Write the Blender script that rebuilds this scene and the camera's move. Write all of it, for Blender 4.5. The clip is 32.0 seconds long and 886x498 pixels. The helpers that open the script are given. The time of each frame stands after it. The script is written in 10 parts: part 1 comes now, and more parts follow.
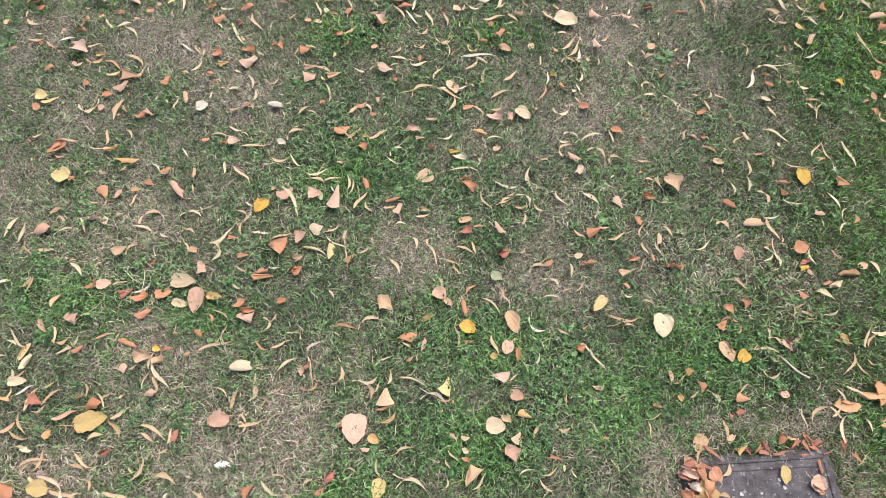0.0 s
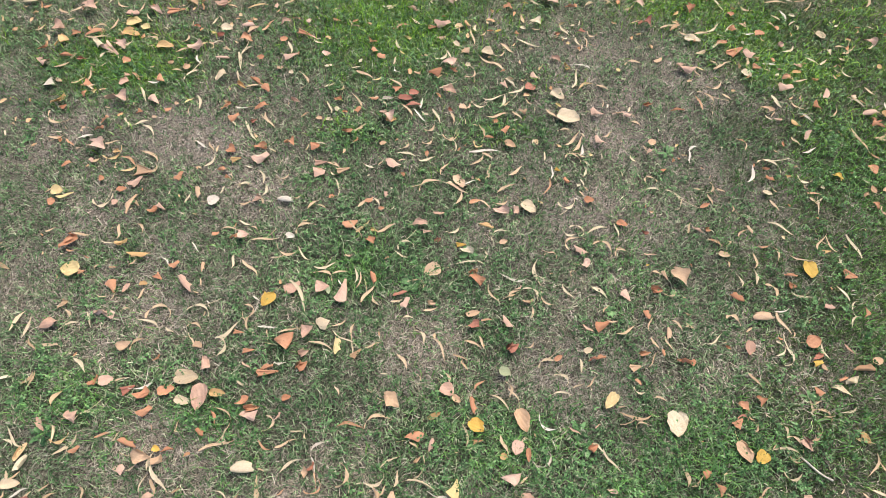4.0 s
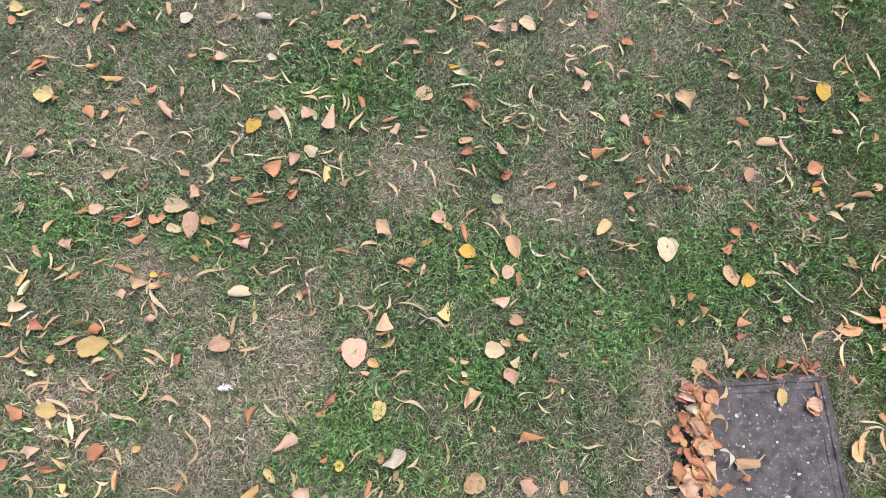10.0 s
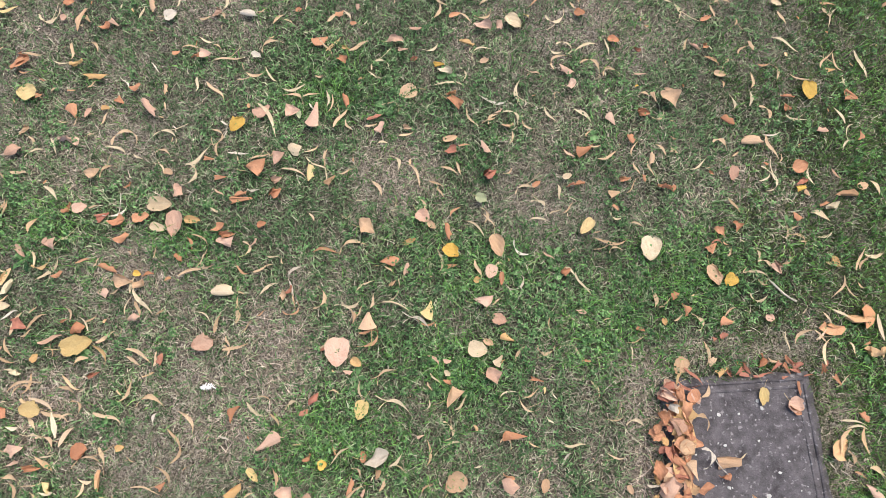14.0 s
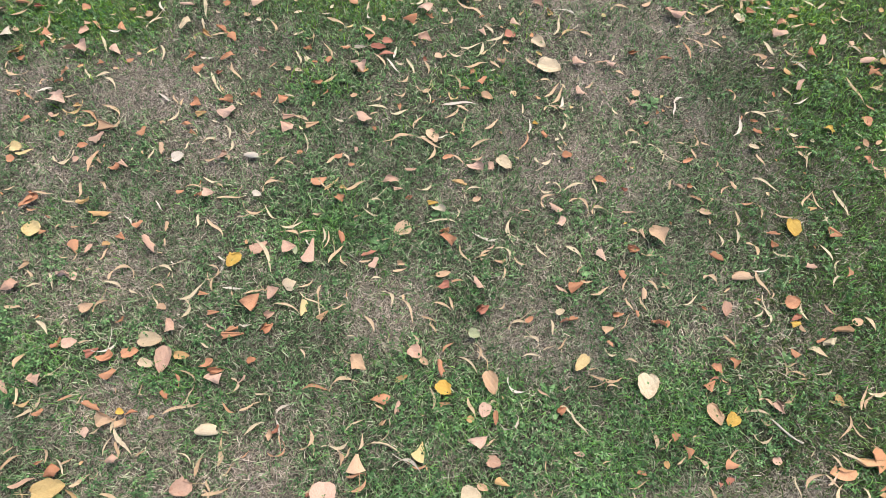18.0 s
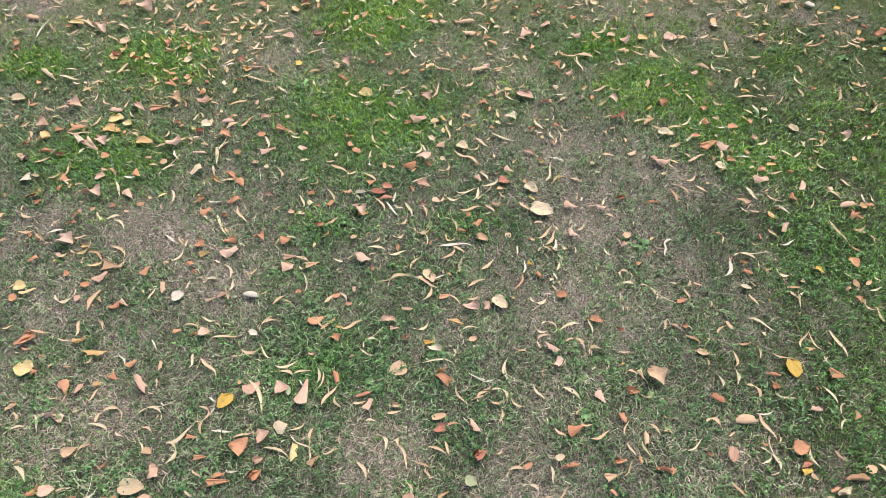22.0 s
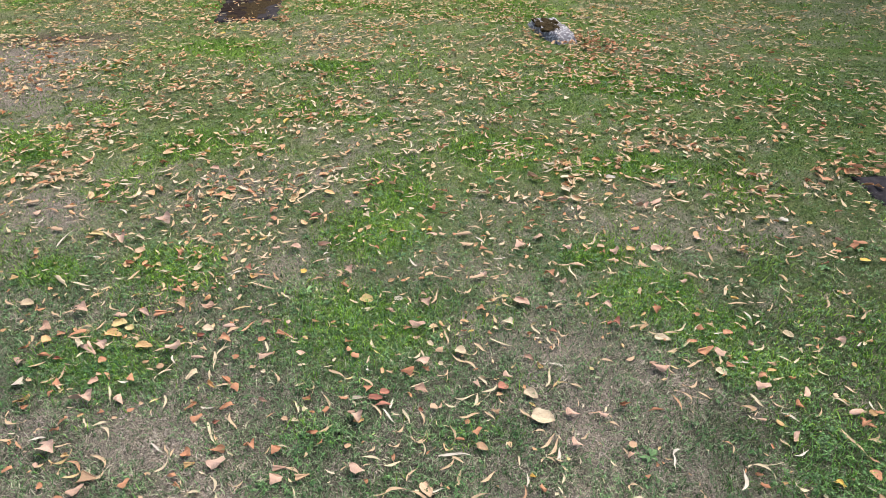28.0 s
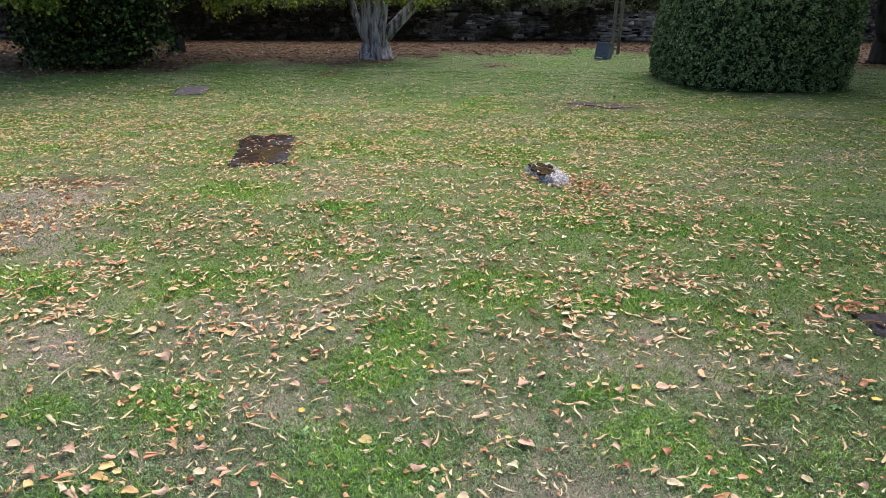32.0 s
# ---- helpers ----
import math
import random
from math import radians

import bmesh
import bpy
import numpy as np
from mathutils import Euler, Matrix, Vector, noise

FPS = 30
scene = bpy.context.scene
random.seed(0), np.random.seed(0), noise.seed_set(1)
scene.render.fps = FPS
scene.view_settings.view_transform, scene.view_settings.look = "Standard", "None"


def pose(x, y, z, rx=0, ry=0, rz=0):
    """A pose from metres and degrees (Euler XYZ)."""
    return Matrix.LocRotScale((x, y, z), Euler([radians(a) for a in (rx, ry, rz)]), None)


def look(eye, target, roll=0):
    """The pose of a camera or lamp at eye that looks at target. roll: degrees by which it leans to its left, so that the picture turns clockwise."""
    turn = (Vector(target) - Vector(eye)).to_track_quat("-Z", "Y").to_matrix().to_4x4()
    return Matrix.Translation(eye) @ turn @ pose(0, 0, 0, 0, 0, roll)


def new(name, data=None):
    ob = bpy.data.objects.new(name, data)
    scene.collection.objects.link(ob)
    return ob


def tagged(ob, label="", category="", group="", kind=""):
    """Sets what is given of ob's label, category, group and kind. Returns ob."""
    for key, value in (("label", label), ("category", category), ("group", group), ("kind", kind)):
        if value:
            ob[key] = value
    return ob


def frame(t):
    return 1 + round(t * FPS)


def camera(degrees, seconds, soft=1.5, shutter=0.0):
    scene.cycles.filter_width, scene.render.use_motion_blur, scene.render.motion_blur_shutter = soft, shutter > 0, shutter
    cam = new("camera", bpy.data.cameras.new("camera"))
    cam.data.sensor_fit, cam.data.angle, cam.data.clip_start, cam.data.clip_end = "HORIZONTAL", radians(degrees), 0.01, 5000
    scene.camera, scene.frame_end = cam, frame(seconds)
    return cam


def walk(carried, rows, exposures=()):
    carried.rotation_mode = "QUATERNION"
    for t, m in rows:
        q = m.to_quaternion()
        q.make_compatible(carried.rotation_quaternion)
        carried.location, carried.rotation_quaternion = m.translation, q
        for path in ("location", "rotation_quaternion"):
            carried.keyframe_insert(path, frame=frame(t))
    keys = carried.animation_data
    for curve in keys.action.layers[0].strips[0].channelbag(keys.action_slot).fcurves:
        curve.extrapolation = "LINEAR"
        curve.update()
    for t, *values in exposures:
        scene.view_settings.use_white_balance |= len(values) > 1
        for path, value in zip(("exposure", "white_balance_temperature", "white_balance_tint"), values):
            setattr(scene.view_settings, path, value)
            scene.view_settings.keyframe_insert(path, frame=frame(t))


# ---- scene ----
cam = camera(70.0, 32.0, soft=0.7)
PATH = [
    (0, pose(-0.001, 0.046, 1.555, 22.98, -0.75, 0.28)),
    (0.5, pose(-0.002, 0.049, 1.556, 24.24, -0.76, 0.29)),
    (1, pose(-0.006, 0.051, 1.559, 25.88, -0.68, 0.33)),
    (1.5, pose(-0.009, 0.055, 1.562, 27.40, -0.52, 0.37)),
    (2, pose(-0.011, 0.062, 1.564, 29.04, -0.56, 0.43)),
    (2.5, pose(-0.012, 0.069, 1.568, 30.54, -0.57, 0.42)),
    (4.5, pose(-0.015, 0.086, 1.569, 29.62, -0.42, 0.38)),
    (5, pose(-0.019, 0.089, 1.567, 27.82, -0.25, 0.44)),
    (5.5, pose(-0.021, 0.091, 1.564, 26.42, -0.22, 0.42)),
    (6, pose(-0.017, 0.095, 1.560, 24.71, -0.31, 0.37)),
    (6.5, pose(-0.012, 0.100, 1.556, 23.26, -0.34, 0.33)),
    (7, pose(-0.008, 0.103, 1.553, 21.63, -0.30, 0.34)),
    (7.5, pose(-0.005, 0.103, 1.549, 20.97, -0.34, 0.34)),
    (8, pose(-0.003, 0.100, 1.545, 20.66, -0.19, 0.37)),
    (8.5, pose(0.003, 0.095, 1.542, 19.15, -0.18, 0.34)),
    (9, pose(0.012, 0.091, 1.537, 17.73, -0.25, 0.32)),
    (9.5, pose(0.018, 0.090, 1.532, 16.25, -0.26, 0.31)),
    (10, pose(0.017, 0.092, 1.529, 14.87, -0.14, 0.30)),
    (10.5, pose(0.018, 0.092, 1.527, 13.29, -0.21, 0.28)),
    (11, pose(0.020, 0.092, 1.525, 11.81, -0.13, 0.27)),
    (11.5, pose(0.028, 0.093, 1.526, 10.38, -0.20, 0.27)),
    (12, pose(0.039, 0.094, 1.527, 9.55, -0.16, 0.26)),
    (12.5, pose(0.049, 0.097, 1.527, 10.05, -0.20, 0.27)),
    (13, pose(0.054, 0.101, 1.527, 11.60, -0.17, 0.26)),
    (13.5, pose(0.055, 0.104, 1.529, 12.99, -0.13, 0.28)),
    (15.5, pose(0.076, 0.124, 1.534, 17.83, -0.14, 0.30)),
    (16, pose(0.080, 0.129, 1.536, 19.30, -0.08, 0.36)),
    (16.5, pose(0.081, 0.133, 1.537, 20.89, -0.10, 0.38)),
    (17, pose(0.081, 0.134, 1.538, 22.33, -0.07, 0.39)),
    (17.5, pose(0.080, 0.135, 1.538, 23.86, -0.04, 0.41)),
    (18, pose(0.080, 0.137, 1.538, 25.36, -0.04, 0.44)),
    (18.5, pose(0.081, 0.136, 1.539, 26.89, -0.00, 0.46)),
    (19, pose(0.085, 0.133, 1.541, 28.43, -0.06, 0.45)),
    (19.5, pose(0.087, 0.129, 1.543, 29.82, -0.01, 0.47)),
    (20, pose(0.089, 0.129, 1.545, 31.31, 0.01, 0.50)),
    (20.5, pose(0.092, 0.129, 1.546, 32.88, 0.01, 0.51)),
    (21, pose(0.095, 0.132, 1.549, 34.40, -0.02, 0.51)),
    (21.5, pose(0.095, 0.139, 1.552, 35.90, 0.04, 0.54)),
    (22, pose(0.095, 0.146, 1.554, 37.43, 0.05, 0.58)),
    (22.5, pose(0.096, 0.151, 1.555, 38.92, 0.02, 0.57)),
    (23, pose(0.098, 0.151, 1.558, 40.40, 0.01, 0.59)),
    (23.5, pose(0.099, 0.148, 1.562, 41.88, -0.05, 0.57)),
    (24, pose(0.099, 0.146, 1.565, 43.39, 0.01, 0.58)),
    (24.5, pose(0.099, 0.146, 1.568, 44.87, -0.00, 0.60)),
    (25, pose(0.100, 0.146, 1.568, 46.39, -0.00, 0.60)),
    (25.5, pose(0.100, 0.147, 1.565, 47.97, -0.07, 0.59)),
    (26, pose(0.097, 0.150, 1.563, 49.55, -0.04, 0.61)),
    (26.5, pose(0.096, 0.154, 1.562, 51.15, -0.08, 0.58)),
    (28.5, pose(0.097, 0.143, 1.557, 57.31, -0.11, 0.61)),
    (29, pose(0.094, 0.142, 1.557, 58.84, -0.09, 0.64)),
    (29.5, pose(0.093, 0.139, 1.558, 60.35, -0.12, 0.65)),
    (30, pose(0.094, 0.135, 1.560, 61.89, -0.12, 0.63)),
    (30.5, pose(0.094, 0.131, 1.561, 63.42, -0.10, 0.65)),
    (31, pose(0.094, 0.130, 1.563, 64.93, -0.12, 0.65)),
    (31.5, pose(0.092, 0.133, 1.566, 66.45, -0.12, 0.66)),
    (32, pose(0.092, 0.138, 1.568, 68.01, -0.14, 0.67)),
]
walk(cam, PATH, exposures=((0, 1.1, 6500, 13), (6, 1.1, 6500, 13), (10, 1.02, 6500, 13), (16, 1.0, 6500, 13), (20, 1.1, 6500, 13), (26, 1.13, 6500, 13), (29, 1.12, 6500, 13), (31, 1.15, 6500, 13), (32, 1.27, 6500, 13)))

# ---------------------------------------------------------------- light
world = bpy.data.worlds.new("overcast_sky")
scene.world = world
world.use_nodes = True
wn = world.node_tree.nodes
sky = wn.new("ShaderNodeTexSky")
sky.sky_type = "NISHITA"
sky.sun_disc = False
sky.sun_elevation, sky.sun_rotation = radians(63), radians(35)
sky.air_density, sky.dust_density, sky.ozone_density = 1.0, 4.0, 1.0
world.node_tree.links.new(sky.outputs[0], wn["Background"].inputs[0])
wn["Background"].inputs[1].default_value = 0.13

sun_data = bpy.data.lights.new("sun", "SUN")
sun_data.energy, sun_data.angle, sun_data.color = 1.4, radians(50), (1.0, 0.95, 0.87)
sun = new("sun", sun_data)
sun.matrix_world = look((5, 9, 17), (0, 2, 0))

# ---------------------------------------------------------------- materials


class Graph:
    """A short way to write a node material."""

    def __init__(self, name, rough=0.8, spec=0.3):
        self.mat = bpy.data.materials.new(name)
        self.mat.use_nodes = True
        self.tree = self.mat.node_tree
        self.shader = self.tree.nodes["Principled BSDF"]
        self.shader.inputs["Roughness"].default_value = rough
        self.shader.inputs["Specular IOR Level"].default_value = spec

    def node(self, kind, **sets):
        n = self.tree.nodes.new("ShaderNode" + kind)
        for k, v in sets.items():
            n.inputs[k].default_value = v
        return n

    def link(self, a, b):
        self.tree.links.new(a, b)

    def noise(self, scale, detail=4.0, rough=0.6, space="Object"):
        n = self.node("TexNoise", Scale=scale, Detail=detail, Roughness=rough)
        self.link(self.node("TexCoord").outputs[space], n.inputs["Vector"])
        return n.outputs["Fac"]

    def ramp(self, fac, stops, kind="LINEAR"):
        r = self.tree.nodes.new("ShaderNodeValToRGB")
        r.color_ramp.interpolation = kind
        e = r.color_ramp.elements
        e[0].position, e[0].color = stops[0][0], (*stops[0][1], 1)
        e[1].position, e[1].color = stops[-1][0], (*stops[-1][1], 1)
        for p, c in stops[1:-1]:
            e.new(p).color = (*c, 1)
        self.link(fac, r.inputs[0])
        return r.outputs[0]

    def mix(self, fac, a, b, mode="MIX"):
        m = self.tree.nodes.new("ShaderNodeMix")
        m.data_type, m.blend_type = "RGBA", mode
        for socket, v in ((m.inputs[0], fac), (m.inputs[6], a), (m.inputs[7], b)):
            if isinstance(v, (int, float)):
                socket.default_value = v
            elif isinstance(v, tuple):
                socket.default_value = (*v, 1)
            else:
                self.link(v, socket)
        return m.outputs[2]

    def colour(self, c):
        if isinstance(c, tuple):
            self.shader.inputs["Base Color"].default_value = (*c, 1)
        else:
            self.link(c, self.shader.inputs["Base Color"])
        return self

    def bump(self, fac, strength=0.4, distance=0.01):
        b = self.node("Bump", Strength=strength, Distance=distance)
        self.link(fac, b.inputs["Height"])
        self.link(b.outputs[0], self.shader.inputs["Normal"])
        return self

    def island(self):
        return self.node("NewGeometry").outputs["Random Per Island"]

    def piece(self):
        return self.node("ObjectInfo").outputs["Random"]

    def attribute(self, name):
        a = self.node("Attribute")
        a.attribute_name = name
        return a.outputs["Fac"]

    def thin(self, amount):
        """Lets light through, as a thin leaf does."""
        through_ = self.node("BsdfTranslucent")
        blend = self.node("MixShader")
        blend.inputs[0].default_value = amount
        source = self.shader.inputs["Base Color"].links[0].from_socket
        self.link(source, through_.inputs["Color"])
        self.link(self.shader.outputs[0], blend.inputs[1])
        self.link(through_.outputs[0], blend.inputs[2])
        self.link(blend.outputs[0], self.tree.nodes["Material Output"].inputs["Surface"])
        return self


def soil_material():
    g = Graph("lawn_soil", 0.95, 0.1)
    fine, mid, big = g.noise(210, 6, 0.7), g.noise(38, 5), g.noise(2.2, 4)
    green = g.ramp(fine, [(0.42, (0.018, 0.023, 0.014)), (0.52, (0.05, 0.062, 0.036)), (0.64, (0.17, 0.195, 0.112))])
    straw = g.ramp(fine, [(0.36, (0.036, 0.03, 0.025)), (0.5, (0.19, 0.164, 0.133)), (0.66, (0.5, 0.44, 0.37))])
    earth = g.ramp(mid, [(0.36, (0.018, 0.011, 0.009)), (0.52, (0.055, 0.032, 0.024)), (0.68, (0.12, 0.066, 0.04))])
    patch = g.ramp(mid, [(0.35, (0, 0, 0)), (0.65, (1, 1, 1))])
    lively = g.mix(g.ramp(big, [(0.35, (0, 0, 0)), (0.7, (0.3, 0.3, 0.3))]), green, straw)
    lively = g.mix(g.mix(0.5, patch, (0.0, 0.0, 0.0)), lively, g.mix(0.35, lively, (0.1, 0.085, 0.06)))
    fresh = g.ramp(fine, [(0.36, (0.052, 0.098, 0.018)), (0.5, (0.098, 0.175, 0.03)), (0.64, (0.165, 0.235, 0.052))])
    fresh = g.mix(g.ramp(g.noise(1.5, 6, 0.7), [(0.46, (0, 0, 0)), (0.64, (0.45, 0.45, 0.45))]), fresh, (0.2, 0.18, 0.11))
    lively = g.mix(g.attribute("fresh"), lively, fresh)
    # A darker green for the soil cover, with the shade of the trees in it.
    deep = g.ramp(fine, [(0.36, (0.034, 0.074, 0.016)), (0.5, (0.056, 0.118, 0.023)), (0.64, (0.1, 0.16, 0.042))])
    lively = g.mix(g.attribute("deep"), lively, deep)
    dry = g.mix(g.attribute("dry"), lively, straw)
    g.colour(g.mix(g.attribute("bare"), dry, earth)).bump(fine, 0.9, 0.012)
    return g.mat


def blade_material(name, stops, rough=0.55, thin=0.1, worn=None):
    g = Graph(name, rough, 0.18)
    tone = g.ramp(g.island(), stops)
    if worn:
        tone = g.mix(g.ramp(g.noise(1.5, 6, 0.7), [(0.42, (0, 0, 0)), (0.6, (0.75, 0.75, 0.75))]), tone, worn)
    drift = g.ramp(g.noise(2.6, 4), [(0.32, (0.62, 0.7, 0.6)), (0.68, (1.3, 1.2, 1.15))])
    tuft = g.ramp(g.noise(55, 3, 0.65), [(0.36, (0.6, 0.6, 0.6)), (0.5, (1.0, 1.0, 1.0)), (0.64, (1.42, 1.42, 1.4))])
    g.colour(g.mix(1.0, g.mix(1.0, tone, drift, "MULTIPLY"), tuft, "MULTIPLY")).thin(thin)
    return g.mat


def leaf_material(name, stops, spot=(0.16, 0.075, 0.03), rough=0.6, each=True):
    g = Graph(name, rough, 0.25)
    if each:
        stops = [(p, tuple(0.9 * (0.88 * q + 0.12 * pale) for q, pale in zip(c, (0.62, 0.49, 0.38)))) for p, c in stops]
    tone = g.ramp(g.piece() if each else g.island(), stops)
    k = 0.055 if each else 1.0
    blotch = g.ramp(g.noise(70 * k, 5), [(0.54, (0, 0, 0)), (0.78, (0.5, 0.5, 0.5))])
    grain = g.ramp(g.noise(420 * k, 4), [(0.3, (0.84, 0.82, 0.8)), (0.7, (1.1, 1.1, 1.1))])
    if each:
        other = g.node("TexWhiteNoise")
        other.noise_dimensions = "1D"
        g.link(g.piece(), other.inputs["W"])
        grain = g.mix(1.0, grain, g.ramp(other.outputs["Value"], [(0.0, (0.76, 0.72, 0.68)), (0.5, (0.97, 0.96, 0.95)), (1.0, (1.06, 1.06, 1.06))]), "MULTIPLY")
    g.colour(g.mix(1.0, g.mix(blotch, tone, spot), grain, "MULTIPLY")).bump(g.noise(190 * k, 4), 0.25, 0.003 if not each else 0.06).thin(0.05)
    return g.mat


SOIL = soil_material()
GRASS = blade_material("grass_blade", [(0.0, (0.03, 0.06, 0.024)), (0.35, (0.086, 0.17, 0.073)), (0.72, (0.168, 0.28, 0.132)), (0.9, (0.295, 0.36, 0.22)), (1.0, (0.43, 0.44, 0.33))])
FAR_GRASS = blade_material("middle_lawn_blade", [(0.0, (0.055, 0.118, 0.02)), (0.5, (0.12, 0.228, 0.038)), (1.0, (0.22, 0.325, 0.072))], worn=(0.2, 0.215, 0.1))
# Darker lawn blades: deep green with tree shade put into the colour.
SHADE_GRASS = blade_material("shaded_green_blade", [(0.0, (0.03, 0.066, 0.015)), (0.5, (0.056, 0.112, 0.026)), (1.0, (0.115, 0.17, 0.05))])
LUSH = blade_material("lush_grass_blade", [(0.0, (0.032, 0.095, 0.022)), (0.5, (0.11, 0.28, 0.062)), (1.0, (0.23, 0.43, 0.12))])
VIVID = blade_material("vivid_grass_blade", [(0.0, (0.06, 0.14, 0.014)), (0.5, (0.165, 0.35, 0.03)), (1.0, (0.3, 0.5, 0.075))])
STRAW = blade_material("dry_grass_blade", [(0.0, (0.11, 0.095, 0.072)), (0.3, (0.26, 0.236, 0.175)), (0.6, (0.37, 0.328, 0.276)), (1.0, (0.52, 0.465, 0.405))], 0.7)
CLOVER = blade_material("clover_leaf", [(0.0, (0.02, 0.058, 0.023)), (0.6, (0.092, 0.2, 0.075)), (1.0, (0.18, 0.33, 0.135))], 0.45)
LEAF = {
    "cream": leaf_material("cream_leaf", [(0.0, (0.6, 0.5, 0.32)), (1.0, (0.7, 0.6, 0.41))], (0.418, 0.285, 0.133)),
    "tan": leaf_material("tan_leaf", [(0.0, (0.522, 0.342, 0.19)), (1.0, (0.617, 0.437, 0.275))], (0.427, 0.228, 0.114)),
    "pink": leaf_material("pink_tan_leaf", [(0.0, (0.55, 0.34, 0.235)), (1.0, (0.65, 0.45, 0.335))], (0.437, 0.199, 0.114)),
    "orange": leaf_material("orange_brown_leaf", [(0.0, (0.46, 0.19, 0.085)), (1.0, (0.57, 0.28, 0.14))], (0.361, 0.133, 0.0617)),
    "red": leaf_material("red_brown_leaf", [(0.0, (0.36, 0.12, 0.075)), (1.0, (0.48, 0.19, 0.115))], (0.27, 0.08, 0.05)),
    "yellow": leaf_material("yellow_leaf", [(0.0, (0.66, 0.41, 0.045)), (1.0, (0.70, 0.50, 0.08))], (0.5, 0.24, 0.04)),
    "gold": leaf_material("golden_leaf", [(0.0, (0.56, 0.34, 0.12)), (1.0, (0.64, 0.43, 0.18))], (0.42, 0.2, 0.07)),
    "lemon": leaf_material("pale_yellow_leaf", [(0.0, (0.62, 0.48, 0.18)), (1.0, (0.68, 0.55, 0.26))], (0.5, 0.32, 0.12)),
    "white": leaf_material("bleached_leaf", [(0.0, (0.513, 0.475, 0.38)), (1.0, (0.598, 0.56, 0.465))], (0.38, 0.323, 0.209)),
}
STRIP = {
    "cream": leaf_material("cream_bract", [(0.0, (0.52, 0.44, 0.27)), (1.0, (0.62, 0.54, 0.36))], (0.42, 0.31, 0.16)),
    "tan": leaf_material("tan_bract", [(0.0, (0.47, 0.33, 0.18)), (1.0, (0.59, 0.45, 0.28))], (0.36, 0.2, 0.1)),
    "pink": leaf_material("pinkish_bract", [(0.0, (0.49, 0.30, 0.19)), (1.0, (0.58, 0.39, 0.26))], (0.38, 0.18, 0.1)),
    "orange": leaf_material("orange_bract", [(0.0, (0.44, 0.23, 0.11)), (1.0, (0.52, 0.3, 0.16))], (0.3, 0.13, 0.06)),
    "gold": leaf_material("golden_bract", [(0.0, (0.50, 0.34, 0.14)), (1.0, (0.58, 0.43, 0.2))], (0.38, 0.2, 0.08)),
    "white": leaf_material("bleached_bract", [(0.0, (0.54, 0.50, 0.40)), (1.0, (0.64, 0.60, 0.50))], (0.4, 0.34, 0.22)),
}
LITTER_STOPS = [(0.0, (0.62, 0.47, 0.27)), (0.3, (0.61, 0.41, 0.215)), (0.6, (0.59, 0.34, 0.175)), (0.76, (0.55, 0.27, 0.13)), (0.84, (0.5, 0.22, 0.12)), (0.88, (0.64, 0.44, 0.1)), (0.92, (0.64, 0.55, 0.36))]
LITTER = leaf_material("mixed_leaf_litter", LITTER_STOPS, each=False)
BRACT_STOPS = [(0.0, (0.46, 0.31, 0.17)), (0.3, (0.55, 0.40, 0.23)), (0.6, (0.6, 0.48, 0.30)), (0.85, (0.6, 0.53, 0.38)), (1.0, (0.47, 0.26, 0.14))]
BRACTS = leaf_material("mixed_bract_litter", BRACT_STOPS, (0.313, 0.184, 0.0828), each=False)
FAR_LITTER = leaf_material("pale_far_litter", [(0.0, (0.48, 0.35, 0.18)), (0.3, (0.53, 0.44, 0.22)), (0.55, (0.56, 0.49, 0.28)), (0.72, (0.54, 0.34, 0.16)), (0.88, (0.5, 0.25, 0.12)), (1.0, (0.6, 0.4, 0.08))], (0.45, 0.3, 0.14), each=False)
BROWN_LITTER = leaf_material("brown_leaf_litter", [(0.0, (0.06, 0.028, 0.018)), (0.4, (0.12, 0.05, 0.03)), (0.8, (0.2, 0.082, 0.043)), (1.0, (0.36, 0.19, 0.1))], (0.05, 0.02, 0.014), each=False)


def stone_material(name, low, high, lichen=(0.4, 0.4, 0.36), spread=0.62, scale=14.0, each=None):
    g = Graph(name, 0.95, 0.06)
    base = g.ramp(g.noise(scale, 8, 0.7), [(0.34, low), (0.5, tuple((a + c) / 2 for a, c in zip(low, high))), (0.66, high)])
    grit = g.ramp(g.noise(scale * 22, 4), [(0.3, (0.7, 0.7, 0.7)), (0.7, (1.25, 1.25, 1.25))])
    dots = g.ramp(g.noise(scale * 3.1, 3), [(spread, (0, 0, 0)), (spread + 0.05, (0.75, 0.75, 0.75))])
    tone = g.mix(dots, g.mix(1.0, base, grit, "MULTIPLY"), lichen)
    if each:
        tone = g.mix(1.0, tone, g.ramp(g.piece() if each == "piece" else g.island(), [(0.0, (0.45, 0.44, 0.43)), (0.75, (1.2, 1.18, 1.15)), (1.0, (2.1, 2.05, 2.0))]), "MULTIPLY")
    g.colour(tone).bump(g.noise(scale * 9, 6), 0.6, 0.006)
    return g.mat


SLAB = stone_material("weathered_slab", (0.055, 0.05, 0.052), (0.145, 0.137, 0.14), (0.27, 0.26, 0.26), 0.6, 26)
DARK_SLAB = stone_material("dark_mossy_slab", (0.010, 0.007, 0.006), (0.034, 0.023, 0.018), (0.05, 0.036, 0.016), 0.6, 9)
PALE_STONE = stone_material("lichen_white_stone", (0.1, 0.095, 0.1), (0.26, 0.25, 0.26), (0.55, 0.55, 0.54), 0.52, 14)
SLATE = stone_material("dark_slate_slab", (0.018, 0.016, 0.018), (0.06, 0.056, 0.06), (0.09, 0.088, 0.085), 0.66, 12)
